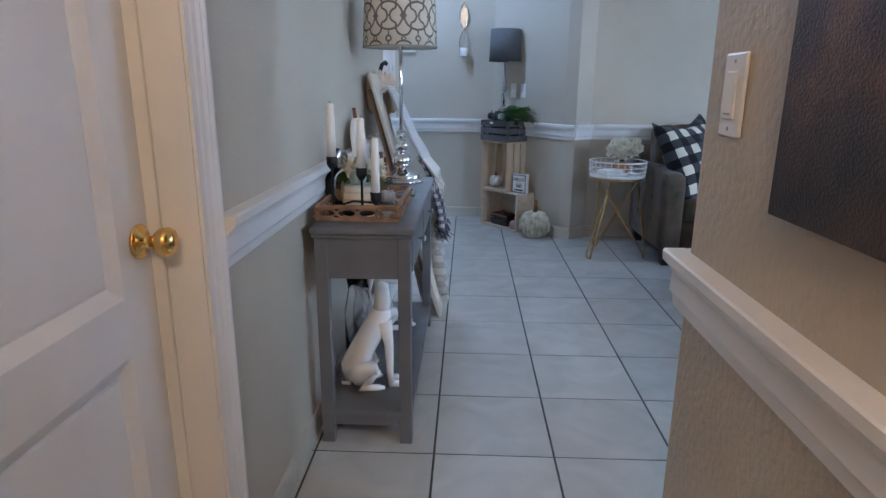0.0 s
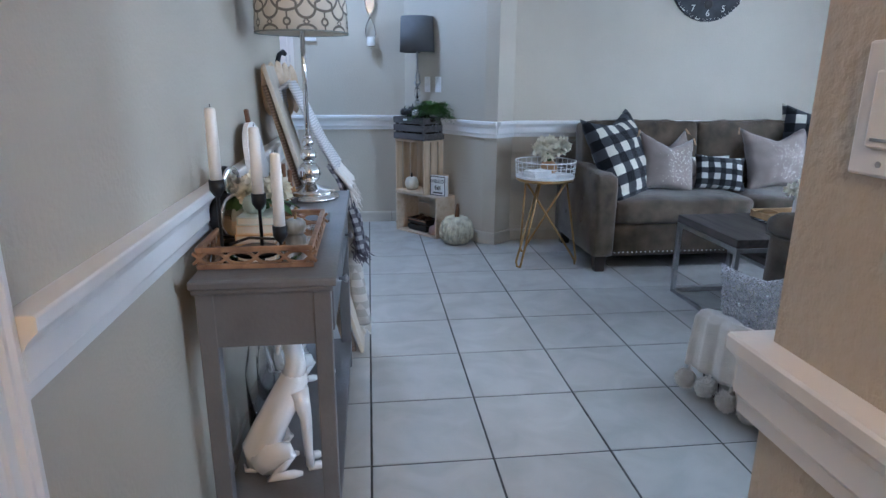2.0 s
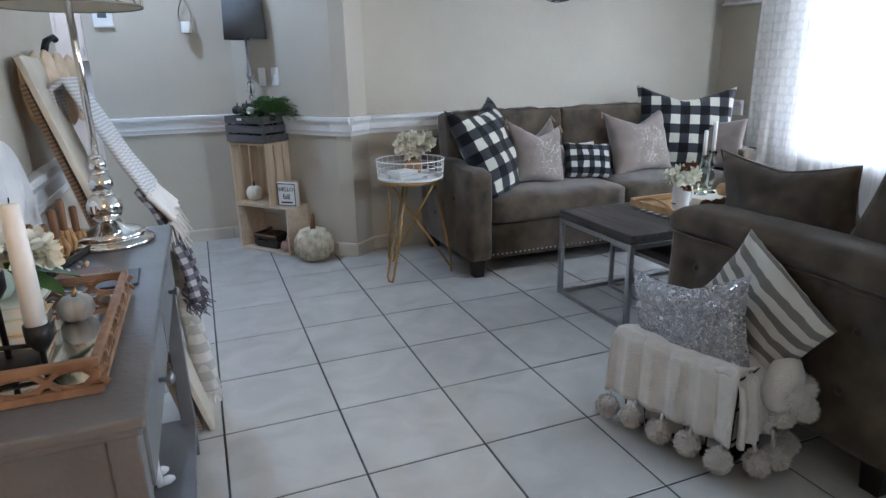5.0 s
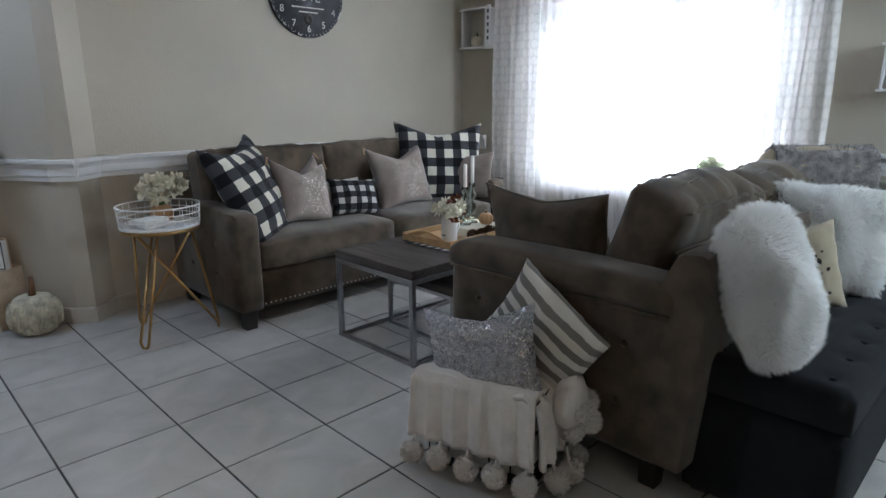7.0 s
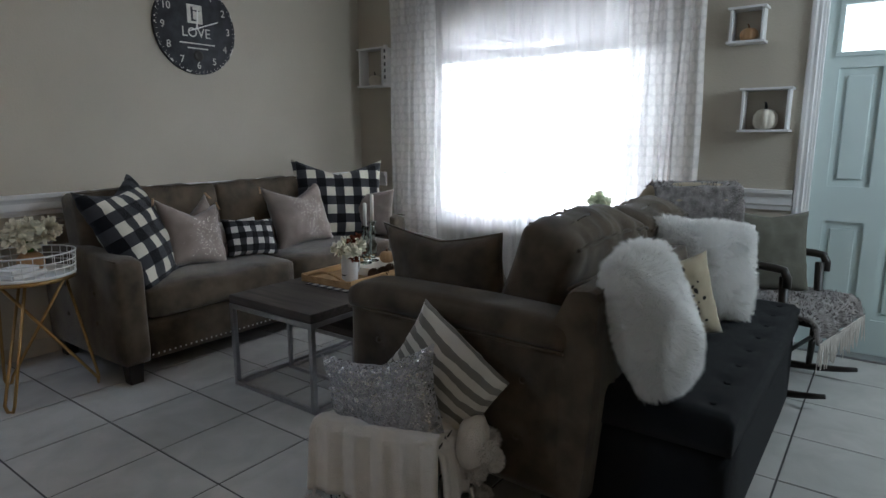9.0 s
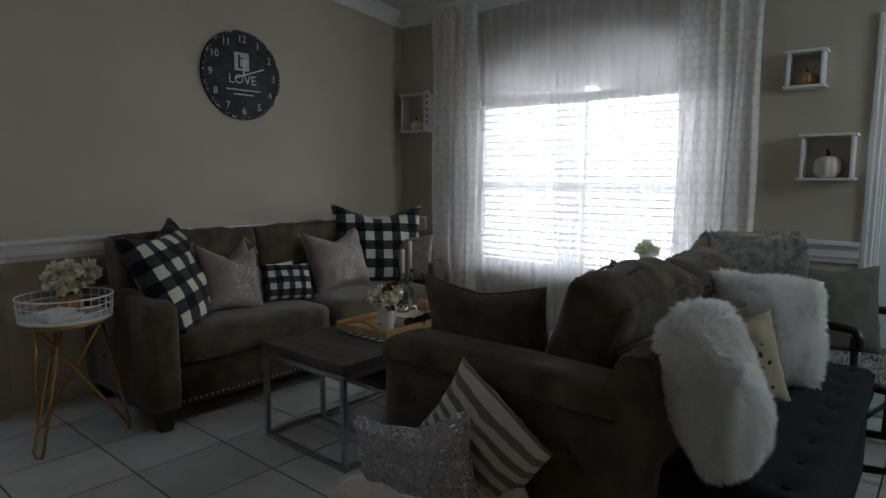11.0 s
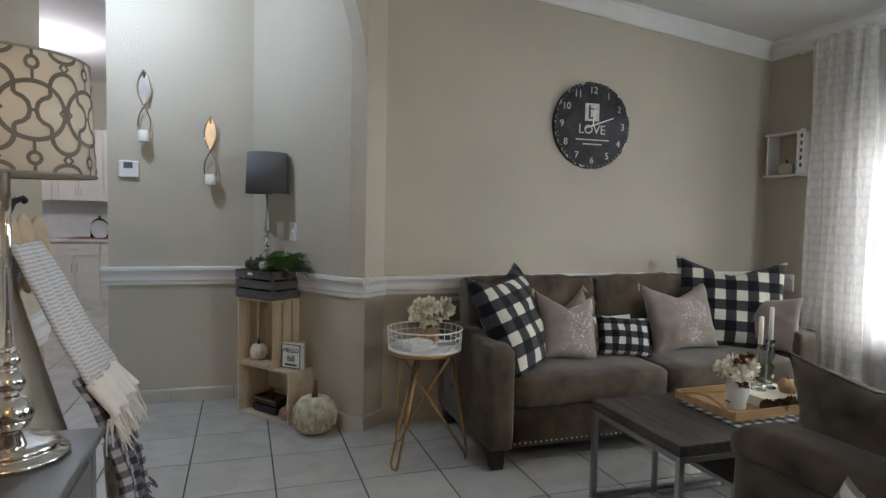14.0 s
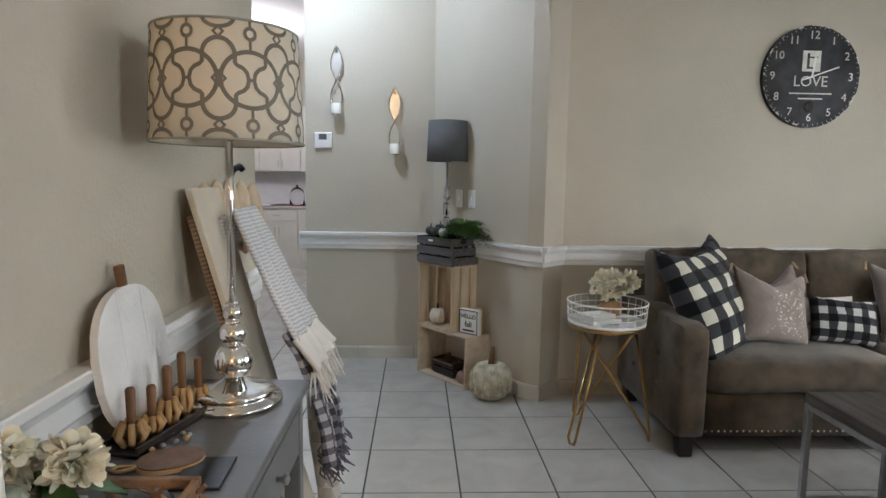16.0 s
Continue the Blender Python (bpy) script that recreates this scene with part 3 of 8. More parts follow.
def make_sofa(name, m, w, d, label, seats=2, arm_h=0.66, back_h=0.80, arm_w=0.15, nails=True, cush_top=0.94, backs=None, tip=9):
    """A track-arm sofa: local x across, front at y=0, back at y=d."""
    s = thing(name, m, label, "sofa")
    z0 = 0.102
    for x in (0.07, w - 0.07):
        for y in (0.06, d - 0.07):
            foot(s, x, y)
    part("base", soft_box(w - 2 * arm_w + 0.01, d - 0.03, 0.218, 0.015, 0, 5, Matrix.Translation((w / 2, d / 2 + 0.01, z0 + 0.109))), M["sofa"], s)
    for k, x in enumerate((arm_w / 2, w - arm_w / 2)):
        bm = soft_box(arm_w, d, arm_h - z0, 0.028, 0.006, 8, Matrix.Translation((x, d / 2, z0 + (arm_h - z0) / 2)))
        for v in bm.verts:
            if v.co.z > z0 + 0.25:
                v.co.z -= 0.035 * max(0, (0.25 - v.co.y) / 0.25) ** 2 * 0.6
        a = part("arm", bm, M["sofa"], s)
        side = -1 if k == 0 else 1
        pipe = bmesh.new()
        tube(pipe, [(x + side * (arm_w / 2 - 0.012), 0.012 + t * (d - 0.03), arm_h - 0.014) for t in [i / 10 for i in range(11)]], 0.005, 6)
        part("piping", smooth(pipe), M["sofa"], a)
        for by in (0.28, 0.66):
            for bz in (0.30, 0.46):
                tb = bmesh.new()
                bmesh.ops.create_uvsphere(tb, u_segments=10, v_segments=6, radius=0.014, matrix=Matrix.Translation((x + side * (arm_w / 2 + 0.004), by * d, bz)) @ Matrix.Diagonal((0.5, 1, 1, 1)))
                part("tuft_button", smooth(tb), M["sofa"], a)
    part("backrest", soft_box(w - 0.02, 0.16, back_h - z0, 0.035, 0.004, 8, Matrix.Translation((w / 2, d - 0.09, z0 + (back_h - z0) / 2))), M["sofa"], s)
    iw = (w - 2 * arm_w) / seats
    backs = backs or [(arm_w + iw * i, arm_w + iw * (i + 1)) for i in range(seats)]
    for i in range(seats):
        cx = arm_w + iw * (i + 0.5)
        part("seat_cushion", soft_box(iw - 0.006, d - 0.22, 0.17, 0.035, 0.018, 10, Matrix.Translation((cx, (d - 0.22) / 2 - 0.008, z0 + 0.218 + 0.085)), 0.012, i), M["sofa"], s)
    for i, (xa, xb) in enumerate(backs):
        cx, bw = (xa + xb) / 2, xb - xa
        bm = ruched(soft_box(bw - 0.008, 0.20, cush_top - 0.46, 0.034, 0.016, 26, None, 0.012, i + 5), (cush_top - 0.46) / 2, i, pose(cx, d - 0.25, (cush_top + 0.46) / 2, -tip))
        c = part("back_cushion", bm, M["sofa"], s)
        for py in (-0.090, 0.090):
            pipe = bmesh.new()
            pts = [pose(cx, d - 0.25, (cush_top + 0.46) / 2, -tip) @ Vector((t * (bw / 2 - 0.022), py, (cush_top - 0.46) / 2 - 0.010 + 0.010 * (1 - t * t) + 0.003 * math.sin(t * 17 + i))) for t in [k / 16 - 1 for k in range(33)]]
            tube(pipe, pts, 0.0055, 6)
            part("piping", smooth(pipe), M["sofa"], c)
    if nails:
        n = 62
        nb = bmesh.new()
        for i in range(n):
            x = arm_w + 0.01 + (w - 2 * arm_w - 0.02) * i / (n - 1)
            bmesh.ops.create_icosphere(nb, subdivisions=1, radius=0.0058, matrix=Matrix.Translation((x, 0.023, z0 + 0.030)) @ Matrix.Diagonal((1, 0.6, 1, 1)))
        strip = part("nailhead_trim", nb, M["nickel"], s, "row of small silver nailheads")
        strip["kind"] = "stuff"
    return s


SX, SY = 1.45, 4.39
sofa = make_sofa("sofa", pose(SX, SY, 0), 2.20, 0.87, "dark taupe velvet track-arm sofa with silver nailheads against the wall", backs=[(0.085, 0.95), (0.95, 2.03)])


def tufted_panel(t, y0, y1, z0, z1, spots, side, depth=0.020):
    """A padded slab in the yz plane, t thick, with a button dimple at each spot of its outer face (side -1 or 1)."""
    bm = bmesh.new()
    n, m = 36, 20
    g = {}
    for face in (0, 1):
        for i in range(n + 1):
            for j in range(m + 1):
                u, v = i / n, j / m
                y, z = y0 + (y1 - y0) * u, z0 + (z1 - z0) * v
                rim = min(1.0, min(u * (y1 - y0), (1 - u) * (y1 - y0), v * (z1 - z0) + 0.05, (1 - v) * (z1 - z0) + 0.05) / 0.045)
                x = 0.0
                if face:
                    x = t - 0.022 * (1 - rim) ** 2 + 0.006 * noise.noise(Vector((y * 4, z * 4, 2.0)))
                    for ty, tz in spots:
                        q = ((y - ty) ** 2 + (z - tz) ** 2) / 0.034 ** 2
                        if q < 9:
                            x -= depth * math.exp(-q)
                g[face, i, j] = bm.verts.new((x * side, y, z))
    for i in range(n):
        for j in range(m):
            for face in (0, 1):
                bm.faces.new([g[face, i + a, j + b] for a, b in ((0, 0), (1, 0), (1, 1), (0, 1))])
    ring = [(i, 0) for i in range(n)] + [(n, j) for j in range(m)] + [(i, m) for i in range(n, 0, -1)] + [(0, j) for j in range(m, 0, -1)]
    for a, b in zip(ring, ring[1:] + ring[:1]):
        bm.faces.new((g[0, a[0], a[1]], g[0, b[0], b[1]], g[1, b[0], b[1]], g[1, a[0], a[1]]))
    bmesh.ops.recalc_face_normals(bm, faces=bm.faces)
    return smooth(bm)


def make_loveseat():
    """Pad-topped tufted arms, a raked back frame with a flat top, two loose ruched back cushions; it faces +y."""
    x0, x1, yb, yf, z0 = 1.70, 3.38, 2.08, 3.06, 0.12
    s = thing("loveseat", pose(0, 0, 0), "dark taupe velvet loveseat with tufted arm sides, backed by a bench", "sofa")
    for x in (x0 + 0.075, x1 - 0.075):
        for y in (yb + 0.125, yf - 0.07):
            foot(s, x, y, 0.125, 0.036)
    part("base", soft_box(x1 - x0 - 0.30, yf - yb - 0.16, 0.21, 0.018, 0, 5, Matrix.Translation(((x0 + x1) / 2, (yb + yf) / 2 + 0.06, z0 + 0.105))), M["sofa"], s)
    spots = [(2.92, 0.49), (2.94, 0.31), (2.60, 0.50), (2.62, 0.30), (2.30, 0.48), (2.32, 0.28)]
    for side, xo in ((-1, x0), (1, x1)):
        arm = part("arm", moved_x(tufted_panel(0.165, yb + 0.065, yf, z0, 0.612, spots, side), xo - 0.165 * side), M["sofa"], s)
        pad = soft_box(0.205, yf - yb - 0.055, 0.104, 0.048, 0.008, 16)
        for v in pad.verts:
            u = v.co.y / ((yf - yb) / 2)
            v.co.z -= 0.016 * max(0.0, abs(u) - 0.78) / 0.22
            v.co += Vector((xo - 0.082 * side, (yb + yf) / 2 + 0.036, 0.652 + 0.006 * (1 - u * u)))
            v.co.z += 0.004 * noise.noise(v.co * 6)
        part("arm_pad", pad, M["sofa"], arm, "rounded pad along the arm top")
        for z in (0.604,):
            pipe = bmesh.new()
            tube(pipe, [(xo + side * 0.004, yb + 0.075 + (yf - yb - 0.085) * k / 16, z + 0.002 * math.sin(k * 1.7)) for k in range(17)], 0.0055, 6)
            part("piping", smooth(pipe), M["sofa"], arm)
        for ty, tz in spots:
            part("tuft_button", ball(0.013, (xo - side * 0.016, ty, tz), (0.6, 1, 1), 10, 6), M["sofa"], arm)
    back = bmesh.new()
    prof = [(2.135, z0), (2.085, z0), (2.055, 0.45), (2.048, 0.78), (2.056, 0.805), (2.075, 0.812), (2.138, 0.806), (2.156, 0.795), (2.235, 0.62), (2.26, 0.40), (2.26, z0)]
    rows = []
    for k in range(41):
        x = x0 + 0.004 + (x1 - x0 - 0.008) * k / 40
        end = 0.006 if k in (0, 40) else 0.0
        rows.append([back.verts.new((x, y + (end if y < 2.1 else -end), z - (end if z > 0.7 else 0) + (0.003 * noise.noise(Vector((x * 5, y, z))) if z > 0.7 else 0))) for y, z in prof])
    for a, b in zip(rows, rows[1:]):
        for i in range(len(prof)):
            back.faces.new((a[i], a[(i + 1) % len(prof)], b[(i + 1) % len(prof)], b[i]))
    back.faces.new(rows[0]), back.faces.new(rows[-1])
    bmesh.ops.recalc_face_normals(back, faces=back.faces)
    frame_ob = part("back_frame", back, M["sofa"], s, "raked upholstered back frame")
    pipe = bmesh.new()
    tube(pipe, [(x0 + 0.012 + (x1 - x0 - 0.024) * k / 20, 2.152, 0.802 + 0.002 * math.sin(k * 2.1)) for k in range(21)], 0.0055, 6)
    part("piping", smooth(pipe), M["sofa"], frame_ob)
    xi = (x0 + 0.17, 2.545, x1 - 0.17)
    for i in (0, 1):
        cx, w = (xi[i] + xi[i + 1]) / 2, xi[i + 1] - xi[i]
        part("seat_cushion", soft_box(w - 0.006, 0.76, 0.17, 0.04, 0.02, 12, Matrix.Translation((cx, 2.69, 0.405)), 0.014, i), M["sofa"], s)
        m = pose(cx, 2.372, 0.690 - 0.02 * i, 21, 0, (-2, 1.5)[i])
        bm = soft_box(w - 0.012, 0.225, 0.50, 0.045, 0.034, 30)
        for v in bm.verts:
            p = v.co.copy()
            u = p.x / (w / 2)
            top = max(0.0, (p.z / 0.25 - 0.45) / 0.55)
            pleat = 0.9 * noise.noise(Vector((p.x * 26, p.y * 5, i))) + 0.7 * noise.noise(Vector((p.x * 11, p.y * 3, i + 9.0)))
            v.co.y += math.copysign(0.011, p.y) * pleat * top * (1 if p.y < 0 else 0.6) + math.copysign(0.014, p.y) * noise.noise(Vector((p.x * 4, p.z * 4, i + 3.0)))
            v.co.z += 0.007 * pleat * top + 0.020 * top * (1 - u * u) + 0.012 * top * noise.noise(Vector((p.x * 6, i * 3.0, 1.0)))
            v.co = m @ v.co
        c = part("back_cushion", smooth(bm), M["sofa"], s, "loose back cushion ruched along the top")
        for py in (-0.098, 0.098):
            pipe = bmesh.new()
            tube(pipe, [m @ Vector((t * (w / 2 - 0.03), py, 0.246 + 0.020 * (1 - t * t) + 0.004 * math.sin(t * 19 + i + py * 30))) for t in [k / 20 - 1 for k in range(41)]], 0.006, 6)
            part("piping", smooth(pipe), M["sofa"], c)


make_loveseat()


def make_bench():
    b = thing("storage_bench", pose(1.79, 1.69, 0), "charcoal button-tufted storage bench behind the loveseat", "bench")
    w, d, h = 1.42, 0.44, 0.49
    part("box", soft_box(w - 0.02, d - 0.02, h - 0.15, 0.012, 0, 5, Matrix.Translation((w / 2, d / 2, 0.03 + (h - 0.15) / 2))), M["bench"], b)
    for x in (0.08, w - 0.08):
        for y in (0.06, d - 0.06):
            part("leg", bx(x - 0.03, x + 0.03, y - 0.03, y + 0.03, 0, 0.035, 0.004), M["espresso"], b)
    bm = bmesh.new()
    n, mm = 56, 20
    g = {}
    tufts = [(w * (i + 0.5 + 0.0) / 8, d * (j + 0.5) / 3) for i in range(8) for j in range(3)]
    for i in range(n + 1):
        for j in range(mm + 1):
            x, y = w * i / n, d * j / mm
            u, v = 2 * i / n - 1, 2 * j / mm - 1
            z = h - 0.002 + 0.012 * (1 - u ** 6) * (1 - v ** 4)
            for tx, ty in tufts:
                q = ((x - tx) ** 2 + (y - ty) ** 2) / 0.028 ** 2
                if q < 8:
                    z -= 0.016 * math.exp(-q)
            if i in (0, n) or j in (0, mm):
                z -= 0.02
            g[i, j] = bm.verts.new((x, y, z))
    for i in range(n):
        for j in range(mm):
            bm.faces.new((g[i, j], g[i + 1, j], g[i + 1, j + 1], g[i, j + 1]))
    rim = [g[i, 0] for i in range(n + 1)] + [g[n, j] for j in range(1, mm + 1)] + [g[i, mm] for i in range(n - 1, -1, -1)] + [g[0, j] for j in range(mm - 1, 0, -1)]
    low = [bm.verts.new((p.co.x, p.co.y, h - 0.115)) for p in rim]
    for i in range(len(rim)):
        bm.faces.new((low[i], low[(i + 1) % len(rim)], rim[(i + 1) % len(rim)], rim[i]))
    bm.faces.new(list(reversed(low)))
    lid = part("lid", smooth(bm), M["bench"], b, "button-tufted charcoal lid")
    for tx, ty in tufts:
        tb = bmesh.new()
        bmesh.ops.create_icosphere(tb, subdivisions=2, radius=0.010, matrix=Matrix.Translation((tx, ty, h - 0.003)) @ Matrix.Diagonal((1, 1, 0.5, 1)))
        part("tuft_button", smooth(tb), M["bench"], lid)
    return b


make_bench()


def frame_table(name, m, w, d, h, top_t, label, r=0.012):
    t = thing(name, m, label, "coffee table", "nesting coffee tables")
    part("tabletop", bx(0, w, 0, d, h - top_t, h, 0.004), M["grey_wood"], t, "grey-brown grained wooden top")
    for x in (r, w - r):
        for y in (r, d - r):
            part("leg", bx(x - r, x + r, y - r, y + r, 0, h - top_t, 0.002), M["steel"], t)
    for y in (r, d - r):
        part("rail", bx(2 * r, w - 2 * r, y - r, y + r, 0.002, 2 * r, 0.002), M["steel"], t)
        part("rail", bx(2 * r, w - 2 * r, y - r, y + r, h - top_t - 2 * r, h - top_t - 0.001, 0.002), M["steel"], t)
    for x in (r, w - r):
        part("rail", bx(x - r, x + r, 2 * r, d - 2 * r, 0.002, 2 * r, 0.002), M["steel"], t)
        part("rail", bx(x - r, x + r, 2 * r, d - 2 * r, h - top_t - 2 * r, h - top_t - 0.001, 0.002), M["steel"], t)
    return t


frame_table("coffee_table", pose(1.81, 3.41, 0), 1.10, 0.60, 0.475, 0.045, "grey-brown wooden coffee table on a square steel frame")
frame_table("nesting_table", pose(2.12, 3.455, 0), 0.75, 0.51, 0.31, 0.04, "low nesting table pushed under the coffee table", 0.010)


def make_console():
    c = thing("console_table", pose(-0.395, 2.10, 0), "grey painted console table with a lower shelf against the wall", "console table")
    w, d, h = 0.315, 1.13, 0.78
    part("tabletop", bx(-0.008, w + 0.015, -0.02, d + 0.02, h - 0.022, h, 0.006, seg=3), M["console"], c)
    part("top_moulding", bx(-0.006, w + 0.006, -0.008, d + 0.008, h - 0.038, h - 0.0225, 0.005), M["console"], c)
    for x0, x1, y0, y1 in ((0.04, w - 0.04, 0.004, 0.022), (0.04, w - 0.04, d - 0.022, d - 0.004), (0.004, 0.022, 0.04, d - 0.04), (w - 0.022, w - 0.004, 0.04, d - 0.04)):
        part("apron", bx(x0, x1, y0, y1, h - 0.175, h - 0.038, 0.002), M["console"], c)
    for k in (0, 1):
        y0 = 0.06 + k * 0.51
        f = part("drawer_front", bx(w - 0.008, w + 0.002, y0, y0 + 0.49, h - 0.165, h - 0.05, 0.003), M["console"], c)
        kb = bmesh.new()
        lathe(kb, [(0.005, 0), (0.005, 0.012), (0.012, 0.018), (0.012, 0.024), (0.004, 0.028)], 12, (0, 0, 0), pose(w + 0.002, y0 + 0.245, h - 0.108, 0, 90, 0))
        part("knob", smooth(kb), M["steel"], f)
    for x in (0.022, w - 0.022):
        for y in (0.022, d - 0.022):
            part("leg", bx(x - 0.021, x + 0.021, y - 0.021, y + 0.021, 0, h - 0.038, 0.003), M["console"], c)
    part("lower_shelf", bx(0.0, w, 0.0, d, 0.10, 0.122, 0.004), M["console"], c)
    for x0, x1, y0, y1 in ((0.045, w - 0.045, 0.006, 0.022), (0.006, 0.022, 0.045, d - 0.045), (w - 0.022, w - 0.006, 0.045, d - 0.045)):
        part("shelf_rail", bx(x0, x1, y0, y1, 0.068, 0.10, 0.002), M["console"], c)
    return c


make_console()


# ---- helpers for things ----
def stand(x, y, z, yaw, lean, lift, roll=0.0):
    """Pose of a flat thing (x wide, y up, z its face) standing on a point; yaw 0 faces -y, lean tips its top back."""
    return pose(x, y, z, 0, 0, yaw) @ pose(0, 0, 0, 90 - lean) @ Matrix.Translation((0, lift, 0)) @ pose(0, 0, 0, 0, 0, roll)


def text_bm(words, size, depth=0.001):
    cu = bpy.data.curves.new("lettering", "FONT")
    cu.body, cu.size, cu.extrude, cu.align_x, cu.align_y, cu.resolution_u = words, size, depth, "CENTER", "CENTER", 3
    ob = bpy.data.objects.new("lettering", cu)
    scene.collection.objects.link(ob)
    me = ob.evaluated_get(bpy.context.evaluated_depsgraph_get()).to_mesh()
    bm = bmesh.new()
    bm.from_mesh(me)
    ob.to_mesh_clear()
    bpy.data.objects.remove(ob)
    bpy.data.curves.remove(cu)
    return bm


def moved(bm, m):
    bmesh.ops.transform(bm, matrix=m, verts=bm.verts)
    return bm


def lathe_part(name, profile, material, parent, at=(0, 0, 0), seg=24, label="", m=None, wobble=None):
    return part(name, smooth(lathe(bmesh.new(), profile, seg, at, m, wobble)), material, parent, label)


def pumpkin(name, x, y, z, r, h, material, label, stem_m, ribs=9, stem=0.05, group="pumpkins"):
    p = thing(name, pose(x, y, z, 0, 0, random.uniform(0, 90)), label, "pumpkin", group)
    prof = [(r * 0.35, 0.0), (r * 0.72, h * 0.04), (r * 0.95, h * 0.25), (r, h * 0.48), (r * 0.93, h * 0.72), (r * 0.68, h * 0.93), (r * 0.35, h), (r * 0.10, h * 0.93)]
    lathe_part("body", prof, material, p, seg=ribs * 6, wobble=lambda a, zz: 0.90 + 0.10 * abs(math.cos(a * ribs / 2)) ** 0.6)
    st = bmesh.new()
    tube(st, [(0, 0, h * 0.9), (0.1 * r, 0, h + stem * 0.5), (0.28 * r, 0.05 * r, h + stem)], 0.12 * r, 7, taper=lambda t: 1.25 - 0.55 * t)
    part("stem", smooth(st), stem_m, p, "curved stem")
    return p


def petals(n, c, r0, r1, wide, seed, up=0.35):
    """A full bloom: curved petals in a loose ball."""
    rnd = random.Random(seed)
    bm = bmesh.new()
    for i in range(n):
        t = rnd.uniform(up - 0.9, 1.0)
        a = i * 2.39996
        d = Vector((math.cos(a) * math.sqrt(max(0, 1 - t * t)), math.sin(a) * math.sqrt(max(0, 1 - t * t)), t)).normalized()
        s = d.orthogonal().normalized()
        s = (Matrix.Rotation(rnd.uniform(0, 6.28), 3, d) @ s)
        ln = rnd.uniform(r0, r1)
        w = wide * rnd.uniform(0.7, 1.2)
        bend = s.cross(d) * rnd.uniform(-0.25, 0.25) * ln
        c0 = Vector(c)
        row = []
        for k, ww in ((0.25, 0.35), (0.65, 1.0), (0.9, 0.8), (1.0, 0.25)):
            p = c0 + d * ln * k + bend * k * k
            row.append((bm.verts.new(p - s * w * ww), bm.verts.new(p + s * w * ww)))
        for (a0, b0), (a1, b1) in zip(row, row[1:]):
            bm.faces.new((a0, b0, b1, a1))
    return smooth(bm)


def fronds(n, c, length, seed, width=0.012):
    rnd = random.Random(seed)
    bm = bmesh.new()
    for i in range(n):
        a, el = rnd.uniform(0, 6.28), rnd.uniform(0.2, 1.2)
        d = Vector((math.cos(a) * math.cos(el), math.sin(a) * math.cos(el), math.sin(el)))
        ln = length * rnd.uniform(0.6, 1.1)
        side = d.cross(Vector((0, 0, 1))).normalized()
        for k in range(10):
            t = (k + 1) / 10
            p = Vector(c) + d * ln * t + Vector((0, 0, -0.55 * ln * t * t))
            for sgn in (-1, 1):
                tip = p + side * sgn * width * 2.2 * (1.1 - 0.7 * t) + d * 0.008 + Vector((0, 0, rnd.uniform(-0.006, 0.004)))
                q = [bm.verts.new(v) for v in (p - d * 0.006, (p + tip) / 2 + d * 0.008, tip, (p + tip) / 2 - d * 0.008)]
                bm.faces.new(q)
    return bm


def wave_sheet(u0, u1, z0, z1, amp, waves, seed, nu=90, nz=14, thick=0.003, gather=0.0):
    """A hanging cloth in the yz plane of local x=0: folds deepen from top to hem."""
    rnd = random.Random(seed)
    ph = [rnd.uniform(0, 6.28) for _ in range(4)]
    bm = bmesh.new()
    g = {}
    for i in range(nu + 1):
        for j in range(nz + 1):
            u, v = i / nu, j / nz
            w = amp * (math.sin(2 * math.pi * waves * u + ph[0]) + 0.45 * math.sin(2 * math.pi * waves * 2.3 * u + ph[1] + 0.6 * v) + 0.3 * math.sin(2 * math.pi * waves * 0.37 * u + ph[2] + 1.5 * v))
            k = 0.55 + 0.45 * (1 - v)
            mid = (u0 + u1) / 2
            yy = u0 + (u1 - u0) * u
            yy = mid + (yy - mid) * (1 - gather * math.sin(math.pi * v) * 0.5) + 0.010 * math.sin(9 * v + ph[3] + 12 * u)
            g[i, j] = bm.verts.new((w * k, yy, z0 + (z1 - z0) * v))
    for i in range(nu):
        for j in range(nz):
            bm.faces.new((g[i, j], g[i + 1, j], g[i + 1, j + 1], g[i, j + 1]))
    return smooth(bm)


def drape(path, w0, w1, amp, seed, waves=3, thick=0.010, nu=40):
    """Cloth hung along a path of (x, z), spread in y between w0 and w1 (pairs at start and end)."""
    rnd = random.Random(seed)
    ph = rnd.uniform(0, 6.28)
    bm = bmesh.new()
    pts = []
    for (xa, za), (xb, zb) in zip(path, path[1:]):
        for k in range(6):
            pts.append((xa + (xb - xa) * k / 6, za + (zb - za) * k / 6))
    pts.append(path[-1])
    g, m = {}, len(pts) - 1
    for j, (x, z) in enumerate(pts):
        v = j / m
        a, b = w0[0] + (w1[0] - w0[0]) * v, w0[1] + (w1[1] - w0[1]) * v
        for i in range(nu + 1):
            u = i / nu
            off = amp * (0.3 + 0.7 * v) * (math.sin(2 * math.pi * waves * u + ph + 1.2 * v) + 0.4 * math.sin(2 * math.pi * waves * 2.7 * u + 3 * v))
            g[i, j] = bm.verts.new((x + off, a + (b - a) * u, z + 0.004 * noise.noise(Vector((u * 6, v * 6, seed)))))
    for i in range(nu):
        for j in range(m):
            bm.faces.new((g[i, j], g[i + 1, j], g[i + 1, j + 1], g[i, j + 1]))
    bmesh.ops.recalc_face_normals(bm, faces=bm.faces)
    bmesh.ops.solidify(bm, geom=bm.faces[:], thickness=thick)
    return smooth(bm)


